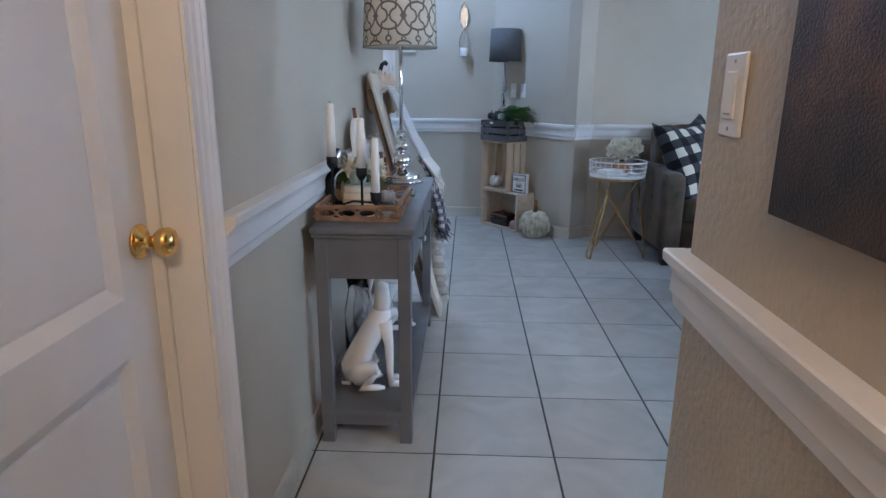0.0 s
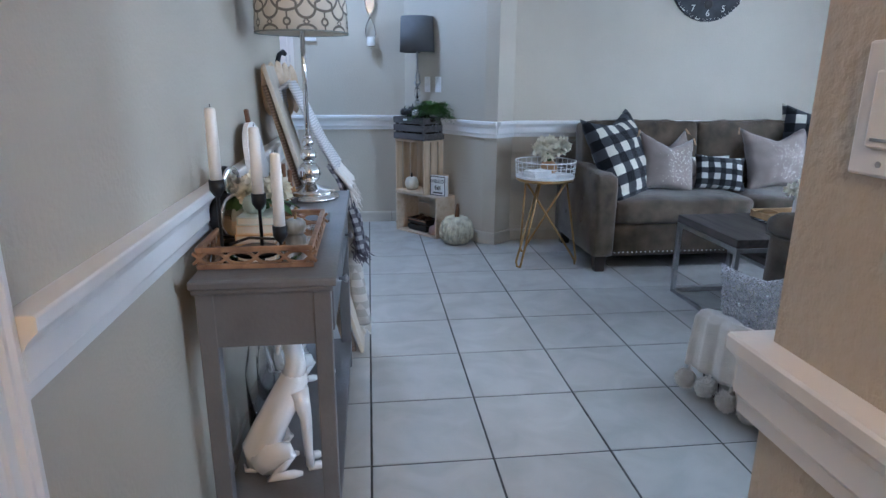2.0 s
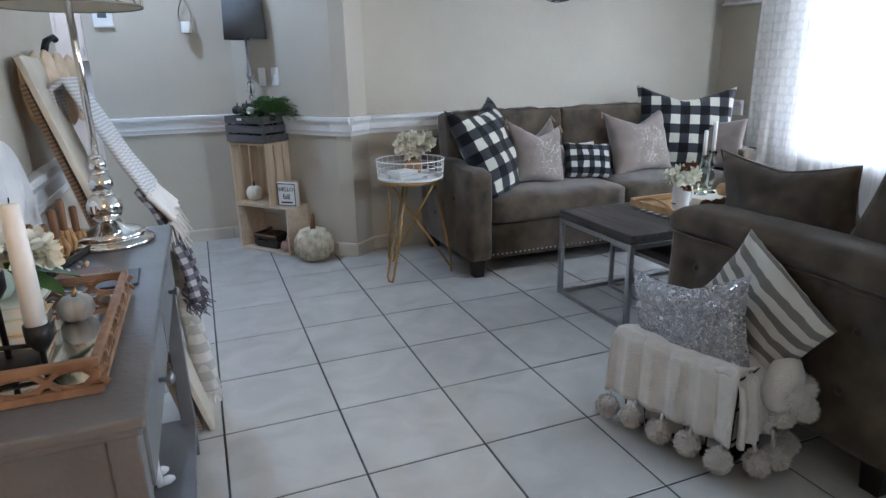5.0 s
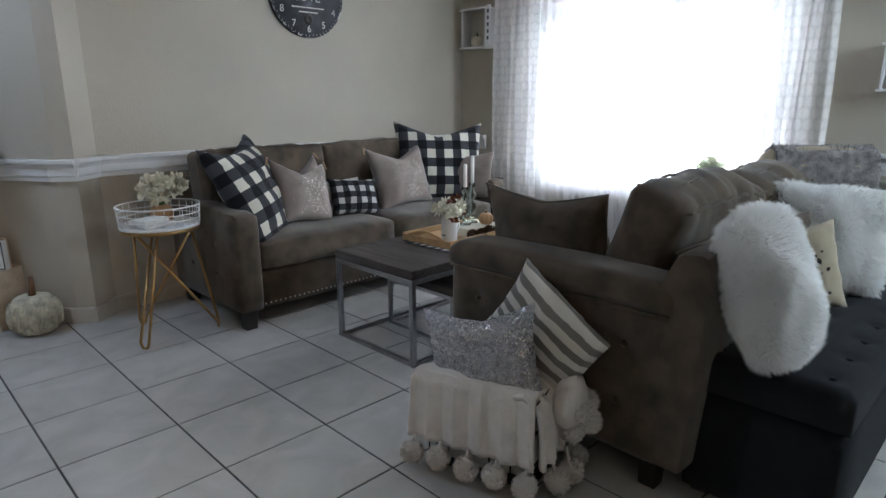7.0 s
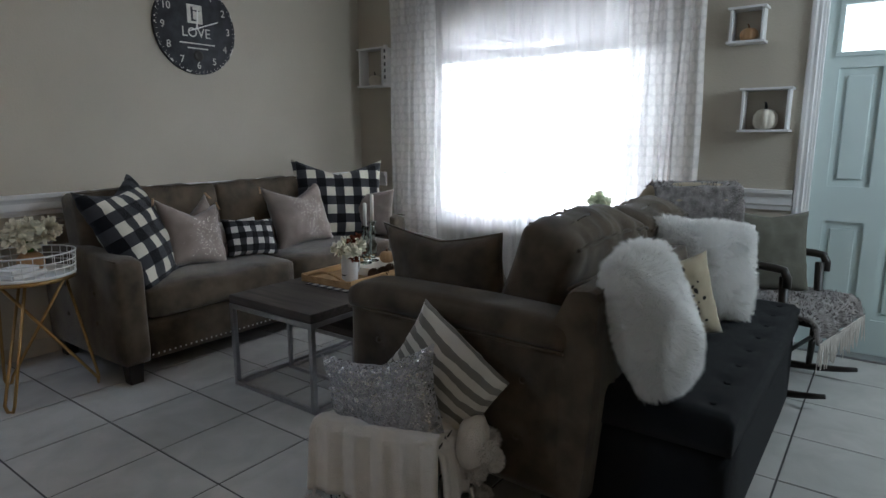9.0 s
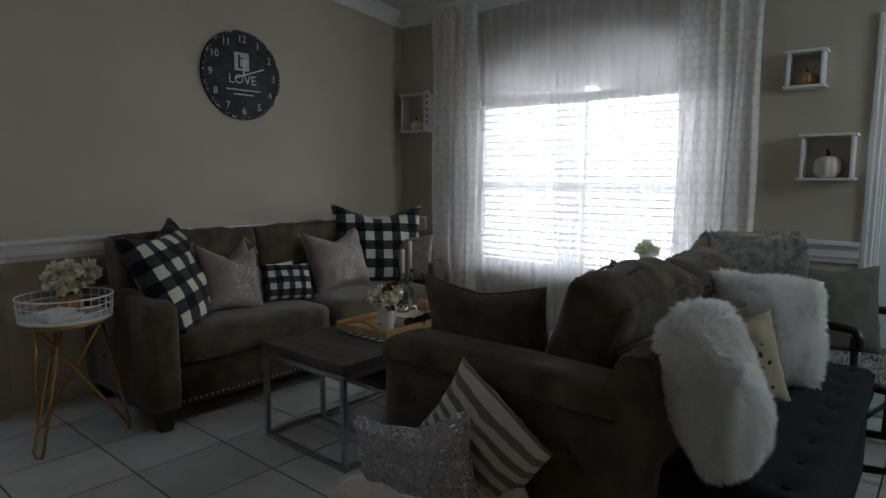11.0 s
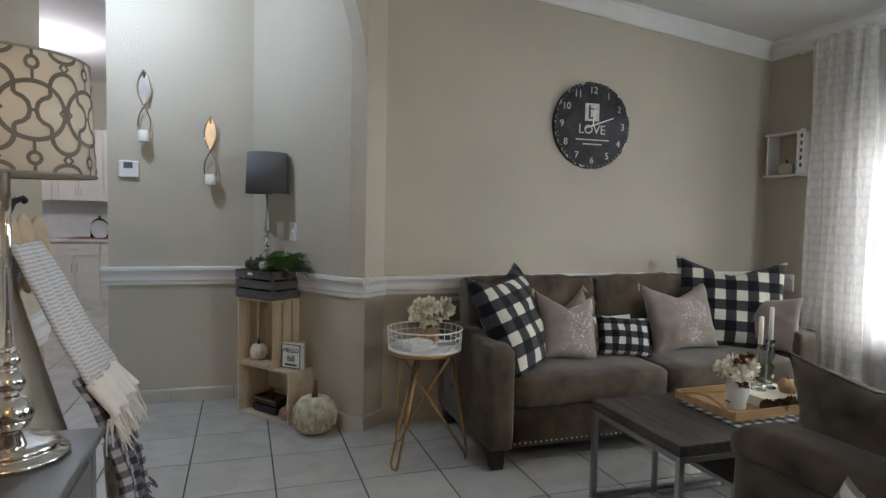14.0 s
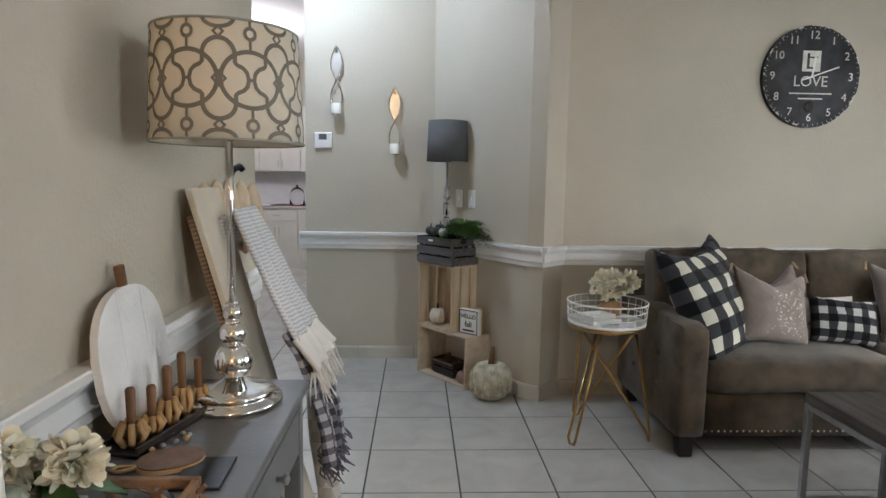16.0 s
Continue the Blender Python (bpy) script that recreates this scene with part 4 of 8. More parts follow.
def strands(spots, length, r, seed, droop=(0, 0, -1), spread=0.012):
    """Fringe: thin tapered cords from each spot."""
    rnd = random.Random(seed)
    bm = bmesh.new()
    for p in spots:
        d = Vector(droop) + Vector((rnd.uniform(-1, 1), rnd.uniform(-1, 1), 0)) * min(0.35, spread * 25)
        ln = length * rnd.uniform(0.75, 1.15)
        q = Vector(p)
        tube(bm, [q, q + d * ln * 0.5 + Vector((rnd.uniform(-spread, spread), rnd.uniform(-spread, spread), 0)) * 0.5, q + d * ln], r, 4, taper=lambda t: 1 - 0.5 * t)
    return bm


def fur_on(src, n, length, seed, width=0.0028, flat=0.55, clumps=0):
    """Pile standing off a mesh: one thin bent blade a spot; with clumps, the tips draw together into locks."""
    rnd = random.Random(seed)
    src.normal_update()
    faces = src.faces[:]
    areas = np.cumsum([f.calc_area() for f in faces])

    def spot():
        f = faces[int(np.searchsorted(areas, rnd.uniform(0, areas[-1] * 0.9999)))]
        vs = [v.co for v in f.verts]
        a, b = rnd.random(), rnd.random()
        return (vs[0] * (1 - a) + vs[1] * a) * (1 - b) + (vs[3 % len(vs)] * (1 - a) + vs[2] * a) * b, f.normal

    def lean(p):
        return Vector((noise.noise(p * 9 + Vector((seed, 0, 0))), noise.noise(p * 9 + Vector((0, seed, 5))), noise.noise(p * 9 + Vector((3, 0, seed)))))

    locks = [spot() for _ in range(clumps)]
    roots = np.array([tuple(q) for q, _ in locks]) if clumps else None
    bm = bmesh.new()
    for _ in range(n):
        p, nrm = spot()
        sway = lean(p) * 1.3 + Vector((rnd.uniform(-1, 1), rnd.uniform(-1, 1), rnd.uniform(-1, 1))) * 0.5
        d = (nrm + sway * flat).normalized()
        s = d.cross(nrm + Vector((0.01, 0.02, 0.03)))
        s = (s if s.length > 1e-4 else d.orthogonal()).normalized() * width
        ln = length * rnd.uniform(0.6, 1.2)
        mid = p + d * ln * 0.55
        tip = p + d * ln * 0.8 + sway * ln * 0.4
        if clumps:
            k = int(np.argmin(((roots - np.array(tuple(p))) ** 2).sum(1)))
            q, qn = locks[k]
            goal = q + (qn + lean(q) * 1.1 * flat + Vector((0, -0.25, 0))).normalized() * length * (0.75 + 0.5 * ((k * 37) % 11) / 11)
            tip = tip.lerp(goal, 0.5)
            mid = mid.lerp((p + goal) / 2, 0.4)
        v = [bm.verts.new(c) for c in (p - s, p + s, mid + s * 0.7, mid - s * 0.7, tip)]
        bm.faces.new((v[0], v[1], v[2], v[3]))
        bm.faces.new((v[3], v[2], v[4]))
    return bm


def cushion(name, m, w, h, t, material, label, seed=0, ear=0.07, slump=0.05, group="throw pillows", edge=None):
    p = thing(name, m, label, "pillow", group)
    bm = pillow_mesh(w, h, t, ear, 20, seed, slump)
    part("cover", bm, material, p)
    if edge:
        e = bmesh.new()
        pts = []
        for k in range(48):
            s, q = divmod(k, 12)
            f = 2 * q / 12 - 1
            u, v = ((f, -1), (1, f), (-f, 1), (-1, -f))[s]
            pu, pv = 1 - ear * (1 - v * v) * abs(u) ** 3, 1 - ear * (1 - u * u) * abs(v) ** 3
            y = v * h / 2 * pv
            y -= slump * (0.45 * (1 - u * u) + 0.75 * (1 - abs(u)) ** 1.6) * max(0, v) * h
            pts.append((u * w / 2 * pu, y, 0))
        tube(e, pts, 0.0045, 6, closed=True)
        part("piping", smooth(e), edge, p)
    return p


# ---- hall ----
def hall_door():
    d = tagged(new("door_1"), "white two-panel door with a brass knob in the hall", "door", "", "structure")
    w, h, t = 0.756, 2.043, 0.036
    d.matrix_basis = pose(-0.53 - t, 1.373 - w, 0.005)
    cols = ((0.118, 0.638),)
    rows = ((0.24, 0.713), (0.826, 1.88))
    xs = [0] + [v for c in cols for v in c] + [w]
    zs = [0] + [v for r in rows for v in r] + [h]
    leaf = bmesh.new()
    for i in range(3):
        for j in range(5):
            if i == 1 and j in (1, 3):
                continue
            box(leaf, 0, t, xs[i], xs[i + 1], zs[j], zs[j + 1])
    part("leaf", leaf, M["door"], d)
    for c in cols:
        for r in rows:
            pb = bmesh.new()
            rings = []
            for inset, x in ((0.0, t), (0.006, t - 0.003), (0.028, t - 0.015), (0.036, t - 0.012)):
                rings.append([pb.verts.new(q) for q in ((x, c[0] + inset, r[0] + inset), (x, c[1] - inset, r[0] + inset), (x, c[1] - inset, r[1] - inset), (x, c[0] + inset, r[1] - inset))])
            for ra, rb in zip(rings, rings[1:]):
                for k in range(4):
                    pb.faces.new((ra[k], ra[(k + 1) % 4], rb[(k + 1) % 4], rb[k]))
            pb.faces.new(rings[-1])
            back = [pb.verts.new((0.006, v.co.y, v.co.z)) for v in rings[0]]
            for k in range(4):
                pb.faces.new((back[k], back[(k + 1) % 4], rings[0][(k + 1) % 4], rings[0][k]))
            pb.faces.new(back)
            bmesh.ops.recalc_face_normals(pb, faces=pb.faces)
            part("panel", pb, M["door"], d)
    kb = bmesh.new()
    lathe(kb, [(0.034, 0), (0.034, 0.004), (0.028, 0.009), (0.012, 0.012), (0.011, 0.028), (0.018, 0.034), (0.027, 0.044), (0.029, 0.056), (0.024, 0.066), (0.012, 0.071)], 24, (0, 0, 0), pose(t, w - 0.047, 0.918, 0, 90, 0))
    part("knob", smooth(kb), M["brass"], d, "polished brass knob")


hall_door()
jamb = bmesh.new()
for y, o in ((1.375, 1), (0.615, -1)):
    box(jamb, XL - 0.149, XL + 0.004, min(y, y + 0.0118 * o), max(y, y + 0.0118 * o), 0, 2.059)
    box(jamb, XL - 0.1095, XL - 0.070, min(y, y - 0.011 * o), max(y, y - 0.011 * o), 0, 2.05, 0.002)
box(jamb, XL - 0.149, XL + 0.004, 0.615, 1.375, 2.051, 2.0595)
structure("trim_door_jamb", jamb, M["trim"], "white door jamb with a stop", "door jamb")
CASE_P = [(0, 0.0), (0.012, 0.0), (0.014, 0.012), (0.020, 0.018), (0.018, 0.035), (0.022, 0.045), (0.020, 0.062), (0.010, 0.068), (0, 0.07)]
WIDE_P = [(0, 0.0), (0.011, 0.0), (0.012, 0.018), (0.015, 0.024), (0.014, 0.044), (0.019, 0.052), (0.017, 0.062), (0.021, 0.070), (0.020, 0.081), (0, 0.083)]
structure("trim_door_casing", sweep(bmesh.new(), WIDE_P, (XL, 1.380, 0), (XL, 1.380, 2.14), (1, 0, 0), (0, 1, 0)), M["trim"], "white moulded door casing", "door casing")
structure("trim_door_casing_hinge_side", sweep(bmesh.new(), WIDE_P, (XL, 0.610, 0), (XL, 0.610, 2.14), (1, 0, 0), (0, -1, 0)), M["trim"], "white moulded door casing", "door casing")
structure("trim_door_casing_head", sweep(bmesh.new(), WIDE_P, (XL, 0.612, 2.056), (XL, 1.378, 2.056), (1, 0, 0), (0, 0, 1)), M["trim"], "white moulded door casing", "door casing")


def switch_plate(name, m, label, decora=True):
    s = thing(name, m, label, "light switch")
    part("plate", bx(-0.036, 0.036, -0.06, 0.06, 0, 0.006, 0.003), M["trim"], s)
    if decora:
        rk = part("rocker", bx(-0.017, 0.017, -0.034, 0.034, 0.006, 0.010, 0.002), M["white"], s)
        part("slot", bx(-0.010, 0.010, -0.028, -0.025, 0.010, 0.0112), M["steel"], rk)
    else:
        part("toggle", bx(-0.005, 0.005, -0.012, 0.012, 0.006, 0.014, 0.002), M["white"], s)
    for y in (-0.048, 0.048):
        sb = bmesh.new()
        lathe(sb, [(0.003, 0.006), (0.003, 0.0072)], 8, (0, y, 0))
        part("screw", sb, M["steel"], s)
    return s


switch_plate("light_switch", pose(XR - 0.001, 1.268, 1.203, 90, 0, -90) @ Matrix.Scale(1.12, 4), "white rocker switch on the tan hall wall")
switch_plate("light_switch", pose(0.575, 5.675, 1.19, 90, 0, -56.7), "white light switch on the angled alcove wall", False)
switch_plate("light_switch", pose(0.50, 5.79, 1.19, 90, 0, -56.7), "white switch plate beside the grey lamp", False)


def painting_mat():
    m = mat("dark_canvas", (0.05, 0.04, 0.035), 0.6, 0, 0.2, 5, 0.3, 240)
    nt = m.node_tree
    b = nt.nodes["Principled BSDF"]
    tc = nt.nodes.new("ShaderNodeTexCoord")
    nz = nt.nodes.new("ShaderNodeTexNoise")
    nz.inputs["Scale"].default_value, nz.inputs["Detail"].default_value = 4.5, 5
    nt.links.new(tc.outputs["Object"], nz.inputs["Vector"])
    ramp = nt.nodes.new("ShaderNodeValToRGB")
    e = ramp.color_ramp.elements
    e[0].position, e[0].color = 0.35, (0.018, 0.015, 0.016, 1)
    e[1].position, e[1].color = 0.72, (0.22, 0.12, 0.07, 1)
    k = e.new(0.55)
    k.color = (0.06, 0.038, 0.03, 1)
    nt.links.new(nz.outputs["Fac"], ramp.inputs[0])
    nt.links.new(ramp.outputs[0], b.inputs["Base Color"])
    return m


pic = thing("wall_picture", pose(XR - 0.001, 1.055, 1.048, 90, 0, -90), "dark brown abstract canvas on the tan hall wall", "picture")
part("canvas", bx(0.0, 0.75, 0.0, 0.95, 0.0, 0.028, 0.003), painting_mat(), pic)


# ---- console table's load ----
CT = 0.781


def table_lamp():
    L = thing("table_lamp", pose(-0.212, 3.08, CT), "chrome ball table lamp with a trellis-patterned drum shade", "lamp")
    prof = [(0.106, 0), (0.111, 0.006), (0.108, 0.014), (0.092, 0.018), (0.088, 0.024), (0.093, 0.030), (0.078, 0.038), (0.048, 0.044), (0.028, 0.056), (0.018, 0.062)]
    lathe_part("base", prof, M["chrome"], L, seg=40)
    for zc, r in ((0.100, 0.045), (0.166, 0.031), (0.215, 0.022)):
        part("ball", ball(r, (0, 0, zc), (1, 1, 0.95), 28, 16), M["chrome"], L)
    for zc in (0.060, 0.140, 0.193, 0.236):
        lathe_part("collar", [(0.012, zc - 0.006), (0.017, zc - 0.003), (0.017, zc + 0.003), (0.012, zc + 0.006)], M["chrome"], L, seg=20)
    lathe_part("pole", [(0.0090, 0.236), (0.0090, 0.70)], M["chrome"], L, seg=14)
    z0, z1, r0, r1 = 0.605, 0.842, 0.166, 0.154
    sh = bmesh.new()
    lathe(sh, [(r0, z0), (r1, z1), (r1 - 0.004, z1), (r0 - 0.004, z0)], 64)
    for f in [f for f in sh.faces if len(f.verts) > 4]:
        sh.faces.remove(f)
    n = len(sh.verts) // 4
    sh.verts.ensure_lookup_table()
    for i in range(n):
        sh.faces.new((sh.verts[3 * n + i], sh.verts[3 * n + (i + 1) % n], sh.verts[(i + 1) % n], sh.verts[i]))
    cloth = mat("shade_linen", (0.74, 0.67, 0.56), 0.85, 0, 0.05, 14, 0.2, 500, 0.2)
    shade = part("shade", smooth(sh), cloth, L, "cream linen drum shade")
    ink = mat("shade_print", (0.20, 0.18, 0.15), 0.85, 0, 0.1, 14, 0.2, 500, 0.2)
    H, cols = z1 - z0, 8
    rr = lambda z: r0 + (r1 - r0) * (z - z0) / H + 0.0012
    bm = bmesh.new()

    def ribbon(pts, wd=0.0050, closed=False):
        m = len(pts)
        vs = []
        for i, (u, v) in enumerate(pts):
            a, b = pts[(i - 1) % m] if (closed or i) else pts[0], pts[(i + 1) % m] if (closed or i < m - 1) else pts[-1]
            du, dv = (b[0] - a[0]), (b[1] - a[1])
            ln = math.hypot(du, dv) or 1
            nx, ny = -dv / ln * wd, du / ln * wd
            row = []
            for s in (-1, 1):
                uu, vv = u + nx * s, min(H - 0.001, max(0.001, v + ny * s))
                th, z = uu / r0, z0 + vv
                row.append(bm.verts.new((rr(z) * math.cos(th), rr(z) * math.sin(th), z)))
            vs.append(row)
        for i in range(m if closed else m - 1):
            p, q = vs[i], vs[(i + 1) % m]
            bm.faces.new((p[0], p[1], q[1], q[0]))

    P = 2 * math.pi * r0 / cols
    lobe = [(0.25, 0.20), (0.25, 0.135), (0.285, 0.115), (0.37, 0.095), (0.43, 0.06), (0.458, 0.0), (0.43, -0.06), (0.37, -0.095), (0.285, -0.115), (0.25, -0.135), (0.25, -0.20)]
    for c in range(cols):
        u0, um = (c + 0.25) * P, (c + 0.75) * P
        # wide ovals, the diamonds that tie them, and the waisted brackets inside
        ribbon([(um + 0.475 * P * math.cos(k * math.pi / 20), H / 2 + 0.235 * H * math.sin(k * math.pi / 20)) for k in range(40)], 0.0044, True)
        ribbon([(u0, H / 2 + 0.062 * H), (u0 + 0.10 * P, H / 2), (u0, H / 2 - 0.062 * H), (u0 - 0.10 * P, H / 2)], 0.0036, True)
        ribbon([(um - 0.05 * P, H / 2), (um + 0.05 * P, H / 2)], 0.0030)
        for sgn in (1, -1):
            ribbon([(u0 + sgn * a * P, H / 2 + b * H) for a, b in lobe], 0.0042)
            # pointed arches, rim scallops, small diamonds and rings on stems
            ribbon([(u0 + 0.25 * P * math.cos(math.pi * k / 16), H / 2 + sgn * (0.20 * H + 0.135 * H * math.sin(math.pi * k / 16))) for k in range(17)], 0.0044)
            rim_v = H / 2 + sgn * H / 2
            ribbon([(u0 + 0.24 * P * math.cos(math.pi * k / 12), rim_v - sgn * 0.075 * H * math.sin(math.pi * k / 12)) for k in range(13)], 0.0040)
            v = H / 2 + sgn * 0.385 * H
            ribbon([(u0, v + 0.042 * H), (u0 + 0.075 * P, v), (u0, v - 0.042 * H), (u0 - 0.075 * P, v)], 0.0034, True)
            ribbon([(um + 0.085 * P * math.cos(t * math.pi / 8), v + 0.085 * P * math.sin(t * math.pi / 8)) for t in range(16)], 0.0036, True)
            ribbon([(um, v + sgn * 0.085 * P), (um, rim_v)], 0.0030)
            ribbon([(um, v - sgn * 0.085 * P), (um, H / 2 + sgn * 0.235 * H)], 0.0030)
    part("trellis_print", bm, ink, shade, "grey-brown printed trellis")
    rim = mat("shade_lining", (0.30, 0.31, 0.27), 0.8, 0, 0.1, 12, 0.1, 200)
    for z, r in ((z0, r0), (z1, r1)):
        e = bmesh.new()
        tube(e, [(r * math.cos(k * math.pi / 24), r * math.sin(k * math.pi / 24), z) for k in range(48)], 0.003, 6, True)
        part("rim", smooth(e), rim, shade)
    return L


table_lamp()


def lattice_tray():
    t = thing("lattice_tray", pose(-0.402, 2.17, CT), "brown wooden tray with cut-out lattice sides and a mirrored floor", "tray")
    w, d, h = 0.278, 0.44, 0.055
    part("floor", bx(0.006, w - 0.006, 0.006, d - 0.006, 0.003, 0.010), M["tray_wood"], t)
    part("mirror", bx(0.014, w - 0.014, 0.014, d - 0.014, 0.0105, 0.0125), M["chrome"], t, "mirrored tray floor")
    sides = (((0, 0), (w, 0)), ((0, d - 0.012), (w, d - 0.012)), ((0, 0.012), (0, d - 0.012)), ((w - 0.012, 0.012), (w - 0.012, d - 0.012)))
    for (xa, ya), (xb, yb) in sides:
        ln = max(xb - xa, yb - ya)
        along = xb > xa
        bm = bmesh.new()
        box(bm, 0, ln, 0, 0.012, 0, 0.013, 0.002)
        box(bm, 0, ln, 0, 0.012, h - 0.013, h, 0.002)
        k = max(3, round(ln / 0.075))
        for i in range(k + 1):
            c = ln * i / k
            c = min(max(c, 0.008), ln - 0.008)
            for s in (-1, 1):
                box(bm, -0.0035, 0.0035, 0.002, 0.010, -0.021, 0.021, 0, pose(c + 0.0 * s, 0, h / 2, 0, s * 48, 0))
            box(bm, c - 0.006, c + 0.006, 0.001, 0.011, h / 2 - 0.007, h / 2 + 0.007, 0.001)
        for i in range(k):
            c = ln * (i + 0.5) / k
            pts = [(c + ln / k * 0.46 * math.cos(q * math.pi / 8), 0.006, h / 2 + 0.013 * math.sin(q * math.pi / 8)) for q in range(16)]
            tube(bm, pts, 0.0032, 5, True)
        m = Matrix.Translation((xa, ya, 0)) if along else Matrix.Translation((xa + 0.012, ya, 0)) @ Matrix.Rotation(math.pi / 2, 4, "Z")
        part("side", moved(bm, m), M["tray_wood"], t, "cut-out lattice side")


lattice_tray()
TR = CT + 0.0128


def candle_holder():
    c = thing("candle_holder", pose(-0.297, 2.288, TR), "black iron holder with three tall white taper candles", "candle holder")
    b = bmesh.new()
    lathe(b, [(0.055, 0), (0.058, 0.004), (0.05, 0.009), (0.01, 0.011)], 28, (0.02, 0.0, 0))
    part("base", smooth(b), M["black"], c)
    bar = bmesh.new()
    tube(bar, [(-0.05, -0.01, 0.02), (0.0, 0.0, 0.035), (0.08, 0.0, 0.03)], 0.004, 6)
    part("crossbar", smooth(bar), M["black"], c)
    for x, y, hold, top in ((-0.066, -0.01, 0.190, 0.366), (0.030, 0.012, 0.150, 0.318), (0.082, -0.015, 0.070, 0.256)):
        st = bmesh.new()
        lathe(st, [(0.0045, 0.004), (0.0045, hold - 0.045), (0.010, hold - 0.04), (0.0185, hold - 0.026), (0.0190, hold), (0.0155, hold)], 16, (x, y, 0))
        part("cup", smooth(st), M["black"], c)
        cd = bmesh.new()
        lathe(cd, [(0.0150, hold - 0.006), (0.0146, (hold + top) / 2), (0.0132, top - 0.006), (0.0105, top - 0.001), (0.004, top)], 18, (x, y, 0), None)
        k = part("candle", smooth(cd), M["wax"], c, "white taper candle")
        w = bmesh.new()
        tube(w, [(x, y, top - 0.002), (x + 0.001, y, top + 0.008)], 0.001, 5)
        part("wick", w, M["black"], k)


candle_holder()
for i, (w, d, h, col) in enumerate(((0.105, 0.15, 0.028, (0.62, 0.42, 0.22)), (0.10, 0.145, 0.024, (0.70, 0.55, 0.36)), (0.098, 0.14, 0.022, (0.55, 0.57, 0.48)))):
    z = TR + sum((0, 0.0285, 0.053)[i:i + 1])
    bk = thing("book", pose(-0.345 + 0.003 * i, 2.345 + 0.004 * i, z, 0, 0, (0, 3, -2)[i]), "old cloth-bound book stacked in the tray", "book", "books in the tray")
    cv = mat("book_cover", col, 0.7, 0, 0.12, 20, 0.1, 200)
    bc = bmesh.new()
    box(bc, 0, w, 0, d, 0, 0.003), box(bc, 0, w, 0, d, h - 0.003, h), box(bc, 0, 0.003, 0, d, 0.003, h - 0.003)
    part("cover", bc, cv, bk)
    part("page_block", bx(0.003, w - 0.003, 0.003, d - 0.003, 0.003, h - 0.003), M["cream"], bk)


def round_ornament():
    o = thing("desk_clock", pose(-0.378, 2.43, CT + 0.0 * TR + 0.0128, 0, 0, 8), "black double-bell style round desk clock in the tray", "clock")
    lathe_part("case", [(0.058, -0.02), (0.060, -0.016), (0.060, 0.016), (0.056, 0.02)], M["black"], o, m=pose(0, 0, 0.068, 90, 0, 60), seg=32)
    lathe_part("bezel", [(0.059, 0.016), (0.061, 0.022), (0.052, 0.025), (0.052, 0.021)], M["chrome"], o, m=pose(0, 0, 0.068, 90, 0, 60), seg=32)
    part("foot", bx(-0.03, 0.03, -0.012, 0.012, 0, 0.012, 0.003), M["black"], o)
    lathe_part("top_case", [(0.036, -0.018), (0.038, 0.0), (0.036, 0.018)], M["black"], o, m=pose(0, 0, 0.165, 90, 0, 60), seg=26)
    lathe_part("top_bezel", [(0.037, 0.016), (0.039, 0.022), (0.031, 0.024)], M["chrome"], o, m=pose(0, 0, 0.165, 90, 0, 60), seg=26)


round_ornament()
bq = thing("flower_bunch", pose(-0.285, 2.475, TR), "cream silk flowers with green leaves in the tray", "flowers")
part("bloom", petals(170, (0.035, 0.01, 0.125), 0.03, 0.052, 0.011, 3), M["petal"], bq)
part("bloom", petals(160, (-0.045, 0.0, 0.120), 0.03, 0.050, 0.011, 4), M["petal"], bq)
part("bloom", petals(60, (-0.02, -0.03, 0.165), 0.018, 0.035, 0.009, 14), M["petal"], bq)
lf = bmesh.new()
for k, (a, ln) in enumerate(((0.3, 0.10), (2.6, 0.08), (3.6, 0.09), (5.6, 0.11))):
    d = Vector((math.cos(a), math.sin(a), 0.1))
    s = Vector((-math.sin(a), math.cos(a), 0))
    pr = None
    for t, w in ((0.1, 0.006), (0.4, 0.020), (0.75, 0.017), (1.0, 0.002)):
        p = Vector((0, 0, 0.10)) + d * ln * t + Vector((0, 0, -0.04 * t * t))
        cur = (lf.verts.new(p - s * w), lf.verts.new(p + Vector((0, 0, -0.004))), lf.verts.new(p + s * w))
        if pr:
            lf.faces.new((pr[0], pr[1], cur[1], cur[0])), lf.faces.new((pr[1], pr[2], cur[2], cur[1]))
        pr = cur
part("leaves", smooth(lf), M["leaf"], bq)
part("stems", smooth(tube(bmesh.new(), [(0, 0, 0), (0.005, 0, 0.06), (0.0, 0, 0.12)], 0.012, 8)), M["leaf"], bq)
sage = mat("sage_ceramic", (0.36, 0.40, 0.33), 0.4, 0, 0.12, 18, 0.1, 60)
pumpkin("pumpkin", -0.30, 2.41, TR + 0.0755, 0.033, 0.05, sage, "small sage green ceramic pumpkin with a gold stem", M["gold"], 8, 0.016)
grey_p = mat("grey_ceramic", (0.33, 0.34, 0.33), 0.5, 0, 0.12, 18, 0.1, 60)
pumpkin("pumpkin", -0.20, 2.47, TR, 0.032, 0.045, grey_p, "small grey ceramic pumpkin in the tray", M["gold"], 8, 0.014)


